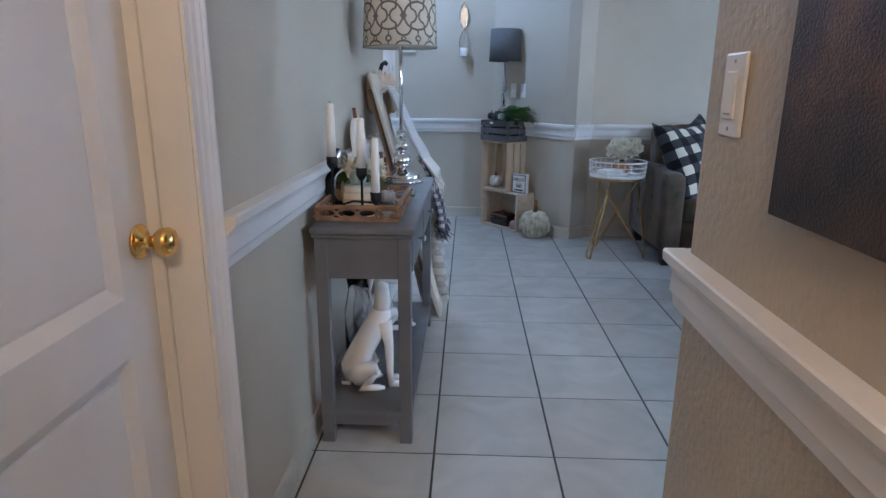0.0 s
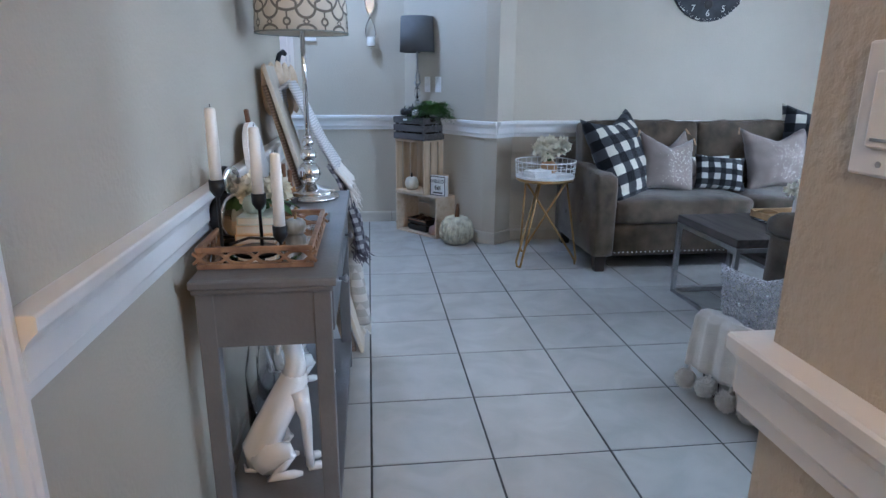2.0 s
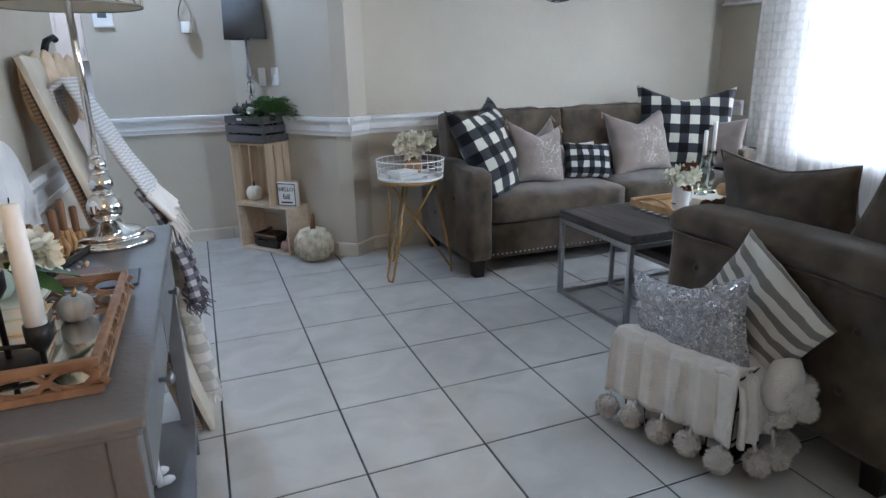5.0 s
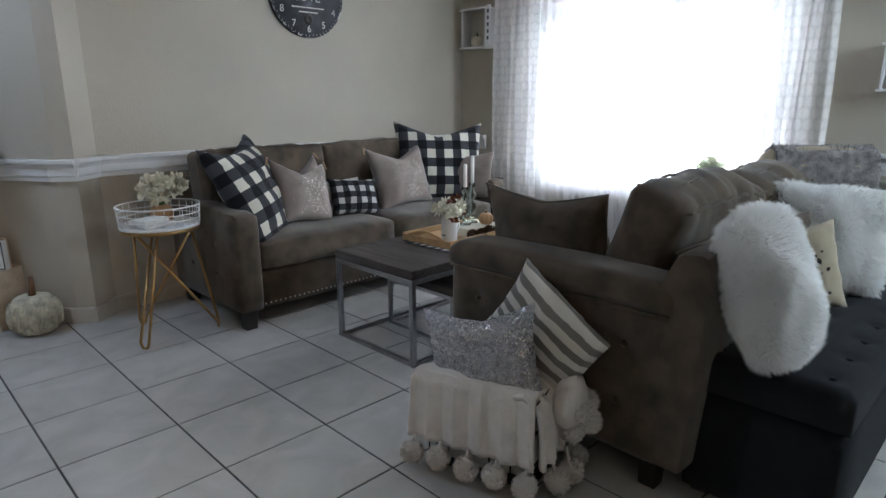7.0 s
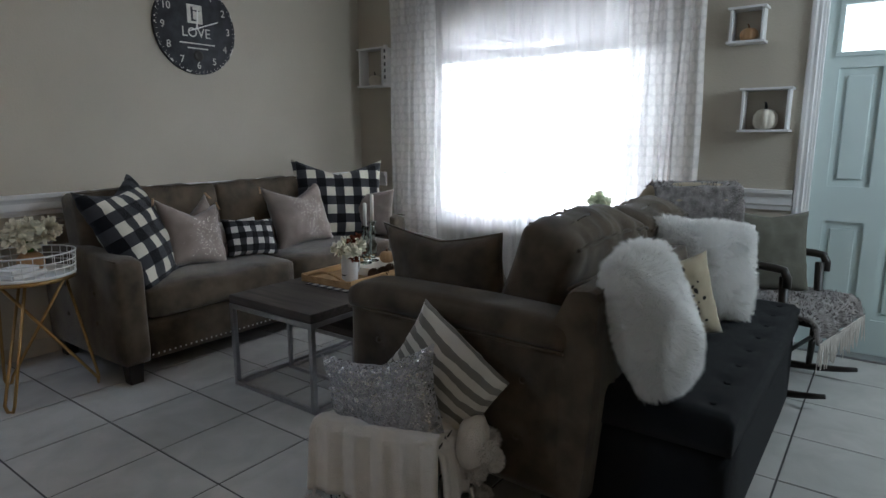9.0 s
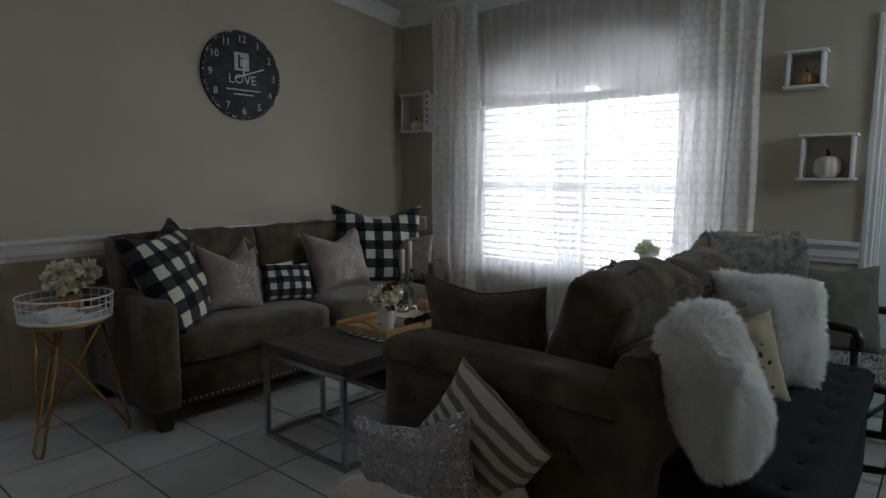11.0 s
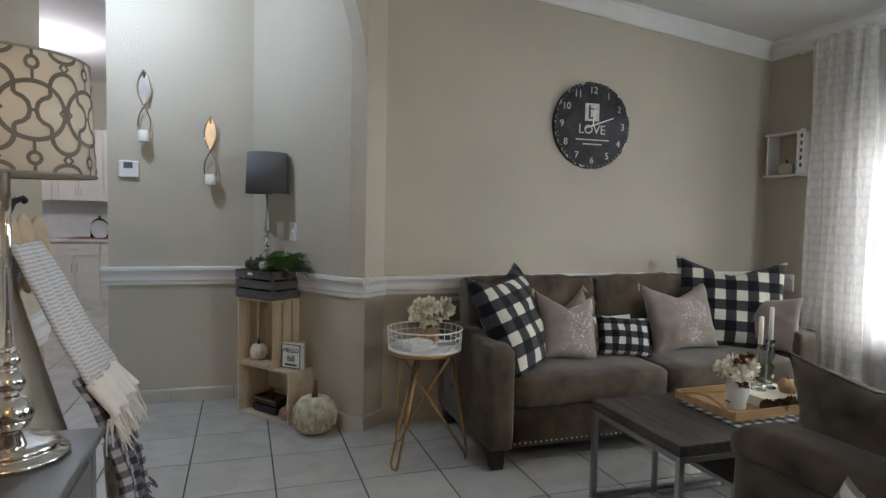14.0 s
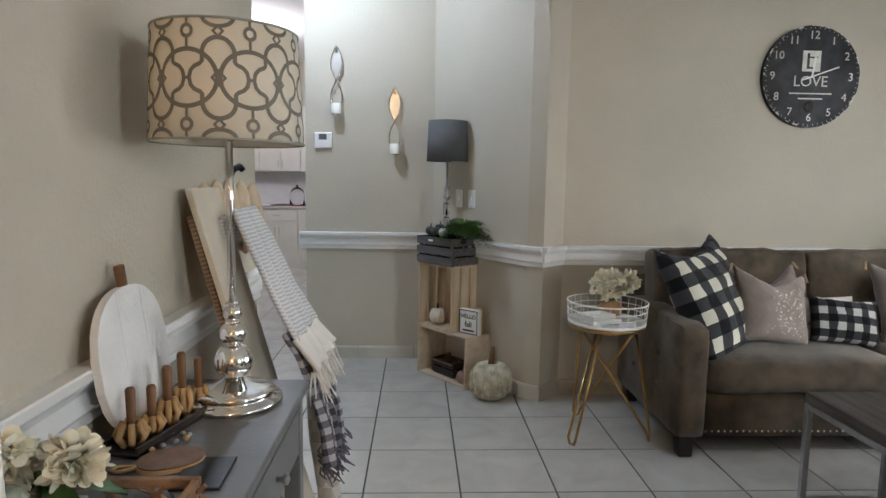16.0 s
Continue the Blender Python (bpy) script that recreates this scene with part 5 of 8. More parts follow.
def board_pumpkin():
    b = thing("pumpkin_board", stand(-0.372, 2.955, CT, 90, 7, 0), "whitewashed wooden pumpkin cut-out leaning on the wall", "decoration")
    n = 44
    def outline(k):
        a = 2 * math.pi * k / n
        return 0.150 * math.copysign(abs(math.cos(a)) ** 0.85, math.cos(a)), 0.15 + 0.15 * math.copysign(abs(math.sin(a)) ** 0.8, math.sin(a))
    pts = [outline(k) for k in range(n)]
    wash = mat("whitewash", (0.76, 0.75, 0.74), 0.75, 0, 0.08, 9, 0.25, 90)
    for x0, x1 in ((-0.16, -0.05), (-0.049, 0.052), (0.053, 0.16)):
        poly = []
        top = [(x0 + (x1 - x0) * k / 10) for k in range(11)]
        f = lambda x: max(0.0, 1 - (abs(x) / 0.151) ** 2.35) ** (1 / 2.35) * 0.15
        up = [(x, 0.15 + f(x)) for x in top if abs(x) < 0.15] 
        dn = [(x, 0.15 - f(x)) for x in reversed(top) if abs(x) < 0.15]
        bm = bmesh.new()
        poly = up + dn
        lo = [bm.verts.new((x, y, 0)) for x, y in poly]
        hi = [bm.verts.new((x, y, 0.016)) for x, y in poly]
        for i in range(len(poly)):
            bm.faces.new((lo[i], lo[(i + 1) % len(poly)], hi[(i + 1) % len(poly)], hi[i]))
        bm.faces.new(lo), bm.faces.new(hi)
        bmesh.ops.recalc_face_normals(bm, faces=bm.faces)
        part("plank", bm, wash, b)
    part("stem", bx(-0.014, 0.014, 0.295, 0.345, 0.0, 0.014, 0.004), M["brown_wood"], b, "brown wooden stem")


board_pumpkin()


def wooden_pumpkins_tray():
    t = thing("dark_wood_tray", pose(-0.385, 2.80, CT, 0, 0, -14), "narrow dark tray holding small wooden pumpkins and beads", "tray")
    part("floor", bx(0, 0.085, 0, 0.30, 0, 0.008, 0.002), M["espresso"], t)
    for x in (0, 0.079):
        part("side", bx(x, x + 0.006, 0.0, 0.30, 0.008, 0.022, 0.002), M["espresso"], t)
    for i, (y, r, h) in enumerate(((0.04, 0.030, 0.075), (0.10, 0.022, 0.06), (0.15, 0.024, 0.085), (0.20, 0.020, 0.10), (0.26, 0.022, 0.07))):
        p = thing("wooden_pumpkin", t.matrix_basis @ pose(0.042, y, 0.008), "small slatted wooden pumpkin with a tall stick stem", "decoration", "small wooden pumpkins")
        for k in range(7):
            a = k * math.pi * 2 / 7
            pc = bmesh.new()
            tube(pc, [(r * 0.55 * math.cos(a), r * 0.55 * math.sin(a), 0.002), (r * math.cos(a), r * math.sin(a), h * 0.3), (r * 0.5 * math.cos(a), r * 0.5 * math.sin(a), h * 0.62)], 0.0065, 6)
            part("slat", smooth(pc), M["oak"], p)
        lathe_part("stem", [(0.008, 0.0), (0.0085, h * 0.7), (0.0095, h + 0.035), (0.007, h + 0.04)], M["brown_wood"], p, seg=10)
    bd = thing("bead_string", pose(-0.30, 2.93, CT, 0, 0, 20), "string of silvery wooden beads beside the dark tray", "decoration")
    for k in range(16):
        part("bead", ball(0.0065, (0.035 * math.sin(k * 0.7), -0.012 * k + 0.06, 0.0066), (1, 1, 1), 10, 6), M["steel"] if k % 3 else M["oak"], bd)


wooden_pumpkins_tray()
co = thing("wooden_coaster", pose(-0.235, 2.765, CT, 0, 0, 25), "brown wooden pumpkin-shaped serving board with a pale edge", "board")
n = 40
o = [(0.062 * math.cos(2 * math.pi * k / n) * (1 - 0.07 * math.cos(4 * math.pi * k / n)), 0.045 * math.sin(2 * math.pi * k / n)) for k in range(n)]
part("board", prism(bmesh.new(), o, 0.0, 0.012), M["brown_wood"], co)
part("rim", prism(bmesh.new(), [(x * 1.02, y * 1.03) for x, y in o], 0.001, 0.009), M["oak"], co)
part("handle", smooth(tube(bmesh.new(), [(-0.06, 0.0, 0.006), (-0.085, 0.012, 0.006), (-0.10, 0.0, 0.006), (-0.085, -0.012, 0.006), (-0.06, -0.004, 0.006)], 0.004, 6)), M["oak"], co)
fl_ = thing("book", pose(-0.20, 2.66, CT, 0, 0, 2), "flat black notebook lying on the console", "book")
part("cover", bx(0, 0.085, 0, 0.12, 0, 0.006, 0.002), M["black"], fl_)
sp = thing("serving_spoon", pose(-0.29, 2.68, CT, 0, 0, -25), "silver spoon lying on the console", "spoon")
part("handle", smooth(tube(bmesh.new(), [(0, 0, 0.004), (0.04, 0, 0.007), (0.09, 0.0, 0.004)], 0.0028, 6)), M["chrome"], sp)
part("bowl", ball(0.014, (0.102, 0, 0.005), (1.5, 1, 0.3)), M["black"], sp)


# shelf below: greyhound figures and vases
def seated_dog(name, m, label):
    """One plain glazed figure: seated hound from overlapping swept limbs."""
    bm = bmesh.new()
    def limb(pts, radii, seg=16):
        n = len(pts)
        tube(bm, pts, 1.0, seg, taper=lambda t: radii[0] if n == 1 else float(np.interp(t, np.linspace(0, 1, n), radii)))
    limb([(-0.055, 0, 0.03), (-0.045, 0, 0.075), (-0.015, 0, 0.14), (0.025, 0, 0.21), (0.05, 0, 0.26), (0.055, 0, 0.285)], [0.030, 0.048, 0.042, 0.040, 0.036, 0.024])
    limb([(0.045, 0, 0.25), (0.055, 0, 0.30), (0.05, 0, 0.345), (0.05, 0, 0.375)], [0.034, 0.026, 0.024, 0.022])
    limb([(0.025, 0, 0.375), (0.055, 0, 0.385), (0.085, 0, 0.377), (0.115, 0, 0.365), (0.128, 0, 0.360)], [0.018, 0.027, 0.022, 0.013, 0.008])
    for s in (-1, 1):
        limb([(0.035, s * 0.020, 0.395), (0.015, s * 0.034, 0.385), (0.010, s * 0.038, 0.345)], [0.008, 0.010, 0.004], 8)
        limb([(0.055, s * 0.022, 0.235), (0.070, s * 0.024, 0.15), (0.072, s * 0.024, 0.06), (0.075, s * 0.024, 0.012)], [0.026, 0.015, 0.011, 0.012], 12)
        limb([(0.068, s * 0.024, 0.009), (0.10, s * 0.024, 0.009), (0.112, s * 0.024, 0.007)], [0.011, 0.012, 0.006], 10)
        limb([(-0.045, s * 0.030, 0.05), (-0.02, s * 0.042, 0.075), (0.02, s * 0.044, 0.078), (0.028, s * 0.044, 0.06)], [0.036, 0.036, 0.022, 0.012], 12)
        limb([(0.03, s * 0.044, 0.075), (0.0, s * 0.044, 0.035), (-0.03, s * 0.044, 0.012), (0.03, s * 0.046, 0.010), (0.052, s * 0.046, 0.008)], [0.014, 0.014, 0.013, 0.012, 0.006], 10)
    limb([(-0.06, 0, 0.012), (-0.085, 0.01, 0.008), (-0.09, 0.04, 0.007)], [0.008, 0.006, 0.003], 8)
    ob = solid(name, smooth(bm), M["porcelain"], m, label, "statue", "white dog figurines")
    return ob


seated_dog("dog_statue", pose(-0.262, 2.30, 0.1225, 0, 0, 12) @ Matrix.Scale(1.12, 4), "glossy white ceramic sitting greyhound figure on the lower shelf")
seated_dog("dog_statue", pose(-0.262, 2.88, 0.1225, 0, 0, 20) @ Matrix.Scale(1.12, 4), "second glossy white ceramic greyhound figure farther along the shelf")
for x, y, h, r in ((-0.345, 2.52, 0.36, 0.045), (-0.335, 2.66, 0.30, 0.05)):
    v = thing("glass_vase", pose(x, y, 0.1225), "tall clear glass vase on the lower shelf", "vase", "glass vases")
    lathe_part("body", [(r * 0.8, 0), (r, 0.02), (r, h * 0.6), (r * 0.6, h * 0.85), (r * 0.75, h), (r * 0.70, h), (r * 0.55, h * 0.85), (r * 0.94, h * 0.58), (r * 0.94, 0.025), (r * 0.2, 0.012)], M["glass"], v)


# ---- leaning boards and throws at the end of the hall wall ----
def leaning_board(name, y0, y1, x_top, z_top, x_bot, material, label, t=0.018, yb=0.0):
    d = math.hypot(x_bot - x_top, z_top)
    ang = math.degrees(math.atan2(x_bot - x_top, z_top))
    b = solid(name, bx(0, t, 0, y1 - y0, 0, d, 0.003), material, pose(x_bot, y0, 0, 0, -ang, 0), label, "board", "boards leaning on the wall")
    return b


b1 = leaning_board("leaning_board", 3.32, 3.55, -0.405, 1.275, -0.045, mat("whitewashed_board", (0.56, 0.50, 0.405), 0.7, 0, 0.12, 5, 0.25, 90), "pale pine board leaning against the wall")
woven = stripe_mat("woven_brown", (0.30, 0.22, 0.16), (0.17, 0.12, 0.085), 0.012, 2)
b2 = leaning_board("leaning_board", 3.34, 3.42, -0.41, 1.20, -0.085, woven, "brown woven-textured board behind the pine board")
wp = thing("wooden_pumpkin", stand(-0.375, 3.62, 1.05, 66, 4, 0), "carved wooden pumpkin wall decoration with a black stem", "decoration")
for k in range(5):
    c = (k - 2) * 0.055
    part("lobe", ball(0.05, (c, 0.13, 0.012), (0.85, 2.6 - 0.18 * abs(k - 2), 0.34)), M["pine"], wp)
part("stem", smooth(tube(bmesh.new(), [(0, 0.25, 0.012), (0.02, 0.28, 0.012), (0.055, 0.295, 0.012), (0.07, 0.285, 0.012)], 0.011, 8)), M["black"], wp)
part("peg", bx(-0.02, 0.02, -0.001, 0.03, -0.0, 0.012), M["pine"], wp)

lad = thing("blanket_ladder", pose(0, 0, 0), "pale wooden blanket ladder leaning on the wall end", "blanket ladder")
for y in (3.38, 3.55):
    d, ang = math.hypot(0.31, 1.30) * 0.88, math.degrees(math.atan2(0.31, 1.30))
    part("upright", bx(0, 0.03, 0, 0.04, 0, d, 0.003), M["pine"], lad, at=pose(-0.125, y, 0, 0, -ang, 0))
for z in (0.40, 0.74, 1.07):
    x = -0.125 - 0.31 * z / 1.30 + 0.014
    rg = bmesh.new()
    lathe(rg, [(0.013, 0), (0.013, 0.15)], 12, (0, 0, 0), pose(x, 3.41, z, -90))
    part("rung", smooth(rg), M["pine"], lad)

stripe_t = stripe_mat("grey_white_weave", (0.70, 0.69, 0.69), (0.50, 0.50, 0.51), 0.011, 2)
th = thing("throw_blanket", pose(0, 0, 0), "white and grey cotton throw with a fringe hung over the ladder", "blanket", "throws on the ladder")
part("cloth", drape([(-0.345, 1.10), (-0.352, 1.18), (-0.32, 1.20), (-0.27, 1.10), (-0.20, 0.95), (-0.135, 0.84)], (3.47, 3.66), (3.39, 3.70), 0.006, 1, 3, 0.014), stripe_t, th)
part("lower_cloth", drape([(-0.139, 0.845), (-0.10, 0.79), (-0.075, 0.755)], (3.385, 3.705), (3.37, 3.72), 0.010, 2, 3, 0.014), M["knit"], th, "plain white knotted end")
part("fringe", strands([(-0.075 + random.uniform(-0.012, 0.012), 3.37 + 0.35 * k / 50, 0.757) for k in range(51)], 0.085, 0.0042, 3, (0.25, 0, -1)), M["knit"], th)["kind"] = "stuff"
ging = plaid_mat("gingham_throw", (0.045, 0.042, 0.055), (0.17, 0.16, 0.18), (0.50, 0.48, 0.48), 0.020)


def yz_plaid(m):
    """The check woven in y and z, for cloth that hangs."""
    for n in m.node_tree.nodes:
        if n.type == "SEPXYZ":
            sep = n
    for l in list(m.node_tree.links):
        if l.from_node == sep and l.from_socket == sep.outputs[0]:
            to = l.to_socket
            m.node_tree.links.remove(l)
            m.node_tree.links.new(sep.outputs[2], to)
    return m


yz_plaid(ging)
tp = thing("plaid_throw", pose(0, 0, 0), "black and grey gingham throw with dark tassels hung over the ladder", "blanket", "throws on the ladder")
part("cloth", drape([(-0.165, 0.86), (-0.125, 0.80), (-0.085, 0.70), (-0.05, 0.58), (-0.038, 0.47)], (3.38, 3.60), (3.36, 3.63), 0.012, 5, 3, 0.012), ging, tp)
dark_cord = mat("dark_tassel", (0.11, 0.10, 0.12), 0.95, 0, 0.3, 40, 0.3, 200)
part("tassels", strands([(-0.045 + random.uniform(-0.03, 0.02), 3.40 + 0.22 * random.random(), random.uniform(0.44, 0.52)) for k in range(90)], 0.06, 0.004, 6, (0.5, 0, -0.8), 0.03), dark_cord, tp)["kind"] = "stuff"
quilt_m = mat("cream_quilt", (0.58, 0.55, 0.49), 0.9, 0, 0.1, 14, 0.3, 200, 0.15, 0.2)
qd = plaid_mat("cream_harlequin", (0.66, 0.63, 0.58), (0.46, 0.44, 0.40), (0.60, 0.57, 0.52), 0.035)
yz_plaid(qd)
qt = thing("quilt_roll", pose(0, 0, 0), "rolled cream diamond-patterned quilt leaning beside the boards", "blanket")
part("roll", smooth(tube(bmesh.new(), [(-0.10, 3.60, 0.62), (-0.085, 3.58, 0.48), (-0.062, 3.55, 0.32), (-0.045, 3.52, 0.16), (-0.035, 3.50, 0.075)], 0.043, 16, taper=lambda t: 0.95 + 0.1 * math.sin(t * 9))), qd, qt)
part("fringe", strands([(-0.035 + 0.035 * math.cos(k), 3.50 + 0.035 * math.sin(k), 0.075) for k in range(26)], 0.045, 0.005, 9, (0.1, 0, -1)), quilt_m, qt)["kind"] = "stuff"


# ---- alcove ----
CR = pose(0.227, 5.737, 0, 0, 0, -50.9)


def wood_crate(m, w, h, d, material, label, upright=False, board=0.011, lipped=True):
    """An open-fronted crate: end panels, slats with gaps round the sides and back; local front at y=0."""
    c = thing("wooden_crate", m, label, "crate", "crates in the alcove")
    fr = material
    if upright:                       # ends are floor and top, slats run up
        for z0 in (0, h - 0.014):
            part("end_panel", bx(0, w, 0, d, z0, z0 + 0.014, 0.002), fr, c)
        ns = 3
        for x in (0, w - board):
            for k in range(ns):
                y0 = d * k / ns + 0.006
                part("slat", bx(x, x + board, y0, y0 + d / ns - 0.014, 0.014, h - 0.014, 0.0015), fr, c)
        nb = 4
        for k in range(nb):
            x0 = board + (w - 2 * board) * k / nb + 0.005
            part("slat", bx(x0, x0 + (w - 2 * board) / nb - 0.012, d - board, d, 0.014, h - 0.014, 0.0015), fr, c)
    else:
        for x in (0, w - 0.014):
            part("end_panel", bx(x, x + 0.014, 0, d, 0, h, 0.002), fr, c)
        for z in (0, h - board):
            for k in range(3):
                y0 = d * k / 3 + 0.003
                part("slat", bx(0.014, w - 0.014, y0, y0 + d / 3 - 0.010, z, z + board, 0.0015), fr, c)
        for k in range(3):
            z0 = board + (h - 2 * board) * k / 3 + 0.005
            part("slat", bx(0.014, w - 0.014, d - board, d, z0, z0 + (h - 2 * board) / 3 - 0.012, 0.0015), fr, c)
    return c


wood_crate(CR, 0.475, 0.33, 0.255, M["pine_x"], "pale pine crate lying open-side out on the floor")
wood_crate(CR @ pose(-0.005, 0.0, 0.331), 0.335, 0.43, 0.25, M["pine"], "pale pine crate standing on end on the lower crate", True)
gc = thing("grey_crate", CR @ pose(-0.005, -0.012, 0.762), "weathered grey slatted wooden crate on top of the stack", "crate", "crates in the alcove")
for y in (0, 0.225):
    for k in range(3):
        part("slat", bx(0, 0.35, y, y + 0.010, 0.005 + k * 0.062, 0.055 + k * 0.062, 0.002), M["grey_crate"], gc)
for x in (0.010, 0.330):
    for k in range(3):
        part("slat", bx(x - 0.010 if x < 0.1 else x + 0.01, x if x < 0.1 else x + 0.02, 0.010, 0.225, 0.005 + k * 0.062, 0.055 + k * 0.062, 0.002), M["grey_crate"], gc)
for x in (0.012, 0.318):
    for y in (0.011, 0.204):
        part("corner_post", bx(x, x + 0.020, y, y + 0.020, 0, 0.175, 0.002), M["grey_crate"], gc)
part("bottom", bx(0.033, 0.317, 0.032, 0.203, 0, 0.010), M["grey_crate"], gc)
part("label_plate", bx(0.12, 0.165, -0.003, -0.0005, 0.15, 0.165, 0.001), M["white"], gc)
GT = CR @ pose(-0.005, -0.012, 0.773)
dark_p = mat("black_ceramic", (0.03, 0.028, 0.028), 0.35, 0, 0.2, 20, 0.1, 60)


def put(m, x, y, z=0.0):
    return m @ Vector((x, y, z))


q = put(GT, 0.10, 0.05)
pk = thing("box_filler", GT, "dark crinkled filler in the grey crate", "filler")
fb = bmesh.new()
rnd = random.Random(8)
for k in range(90):
    bmesh.ops.create_cube(fb, size=1, matrix=pose(rnd.uniform(0.05, 0.30), rnd.uniform(0.045, 0.19), rnd.uniform(0.01, 0.168), rnd.uniform(0, 90), rnd.uniform(0, 90), rnd.uniform(0, 90)) @ Matrix.Diagonal((0.05, 0.02, 0.02, 1)))
pk2 = part("filler", fb, M["soil"], pk)
for x, y, z, r, h, m_, lab in ((0.07, 0.06, 0.176, 0.035, 0.055, dark_p, "small black pumpkin in the grey crate"), (0.13, 0.05, 0.178, 0.032, 0.05, dark_p, "small dark pumpkin in the grey crate"), (0.215, 0.045, 0.178, 0.030, 0.05, M["white"], "small white pumpkin in the grey crate"), (0.10, 0.12, 0.185, 0.035, 0.06, dark_p, "small black pumpkin behind the others")):
    q = put(GT, x, y, z)
    pumpkin("pumpkin", q.x, q.y, q.z, r, h, m_, lab, M["black"], 8, 0.02)
fern = thing("fern", GT @ pose(0.335, 0.10, 0.14), "bright green fern spilling out of the grey crate", "plant")
part("fronds", fronds(190, (0.02, 0, 0.05), 0.23, 5, 0.018), M["leaf"], fern)
part("clump", ball(0.03, (0, 0, 0.01), (1.2, 1, 0.7), 10, 7), M["soil"], fern)


def grey_lamp():
    q = put(GT, 0.115, 0.16)
    L = thing("table_lamp", pose(q.x, q.y, 0.774), "crystal column table lamp with a dark grey drum shade", "lamp")
    lathe_part("base", [(0.05, 0), (0.05, 0.012), (0.02, 0.018)], M["chrome"], L)
    for k, z in enumerate((0.03, 0.12, 0.215, 0.31)):
        lathe_part("crystal", [(0.014, z), (0.022, z + 0.01), (0.022, z + 0.065), (0.014, z + 0.075)], M["glass"], L, seg=8)
        lathe_part("ring", [(0.012, z + 0.075), (0.021, z + 0.08), (0.012, z + 0.087)], M["chrome"], L)
    lathe_part("core", [(0.006, 0.015), (0.006, 0.41)], M["chrome"], L, seg=10)
    lathe_part("neck", [(0.010, 0.40), (0.030, 0.43), (0.012, 0.45), (0.022, 0.475), (0.012, 0.50), (0.008, 0.52), (0.007, 0.72)], M["steel"], L)
    z0, z1, r0, r1 = 0.660, 0.925, 0.138, 0.128
    sh = bmesh.new()
    n = 48
    rings = [[sh.verts.new((r * math.cos(2 * math.pi * i / n), r * math.sin(2 * math.pi * i / n), z)) for i in range(n)] for r, z in ((r0, z0), (r1, z1), (r1 - 0.004, z1), (r0 - 0.004, z0))]
    for a, b in zip(rings, rings[1:] + rings[:1]):
        for i in range(n):
            sh.faces.new((a[i], a[(i + 1) % n], b[(i + 1) % n], b[i]))
    part("shade", smooth(sh), M["shade_grey"], L, "dark grey cloth drum shade")


grey_lamp()
q = put(CR, 0.10, 0.09, 0.3455)
pumpkin("pumpkin", q.x, q.y, q.z, 0.058, 0.105, M["cream"], "cream ceramic pumpkin in the standing crate", M["black"], 9, 0.03)
sg = thing("sign_block", CR @ pose(0.345, 0.06, 0.331, 0, 0, 10) @ pose(0, 0, 0, 90), "small white wooden sign block on the lower crate", "sign")
part("block", bx(0, 0.118, 0, 0.128, -0.028, 0, 0.003), M["white"], sg)
bd = bmesh.new()
for a in ((0.004, 0.114, 0.004, 0.008), (0.004, 0.114, 0.120, 0.124), (0.004, 0.008, 0.008, 0.120), (0.110, 0.114, 0.008, 0.120)):
    box(bd, *a, 0.0005, 0.002)
part("border", bd, M["black"], sg)
sg.matrix_basis = sg.matrix_basis @ Matrix.Scale(1.28, 4)
part("lettering", moved(text_bm("HELLO", 0.030), Matrix.Translation((0.059, 0.092, 0.0015))), M["black"], sg)
part("lettering", moved(text_bm("fall", 0.040), Matrix.Translation((0.059, 0.052, 0.0015))), M["black"], sg)
part("leaf_motif", moved(bx(0.025, 0.093, 0.018, 0.026, 0.0005, 0.002), Matrix.Identity(4)), M["black"], sg)
sb = thing("sign_block", CR @ pose(0.400, 0.14, 0.331, 0, 0, 0), "second small cream wooden block behind the sign", "sign")
part("block", bx(0, 0.055, 0, 0.025, 0, 0.165, 0.002), M["pine"], sb)
mc = thing("mini_crate", CR @ pose(0.09, 0.05, 0.0125), "small dark slatted crate filled with pine cones", "crate")
for y in (0, 0.12):
    for k in range(2):
        part("slat", bx(0.0, 0.22, y, y + 0.008, 0.012 + k * 0.05, 0.05 + k * 0.05, 0.001), M["espresso"], mc)
for x in (0.0, 0.212):
    for k in range(2):
        part("slat", bx(x, x + 0.008, 0.009, 0.119, 0.012 + k * 0.05, 0.05 + k * 0.05, 0.001), M["espresso"], mc)
part("bottom", bx(0.009, 0.211, 0.009, 0.119, 0.0, 0.011), M["espresso"], mc)
part("rail", bx(0.0, 0.22, -0.006, -0.0005, 0.085, 0.095, 0.001), M["tray_wood"], mc)


def pinecone(x, y, z, s, m, tilt):
    pc = thing("pine_cone", m @ pose(x, y, z, tilt, 0, tilt * 3), "small brown open pine cone used as decoration", "pine cone", "pine cones")
    bm = bmesh.new()
    for k in range(60):
        t = k / 60
        a = k * 2.39996
        r = 0.024 * math.sin(math.pi * (0.12 + 0.8 * t)) * s
        d = Vector((math.cos(a), math.sin(a), 0.35))
        p = Vector((0, 0, 0.065 * t * s)) + Vector((d.x, d.y, 0)) * r * 0.5
        sd = Vector((-d.y, d.x, 0)) * 0.007 * s
        v = [bm.verts.new(u) for u in (p - sd * 0.5, p + d * r * 0.55 - sd, p + d * r * 0.75, p + d * r * 0.55 + sd, p + sd * 0.5)]
        bm.faces.new(v)
    part("scales", bm, M["rust_wood"], pc)
    part("core", ball(0.013 * s, (0, 0, 0.03 * s), (1, 1, 2.1), 8, 6), M["rust_wood"], pc)


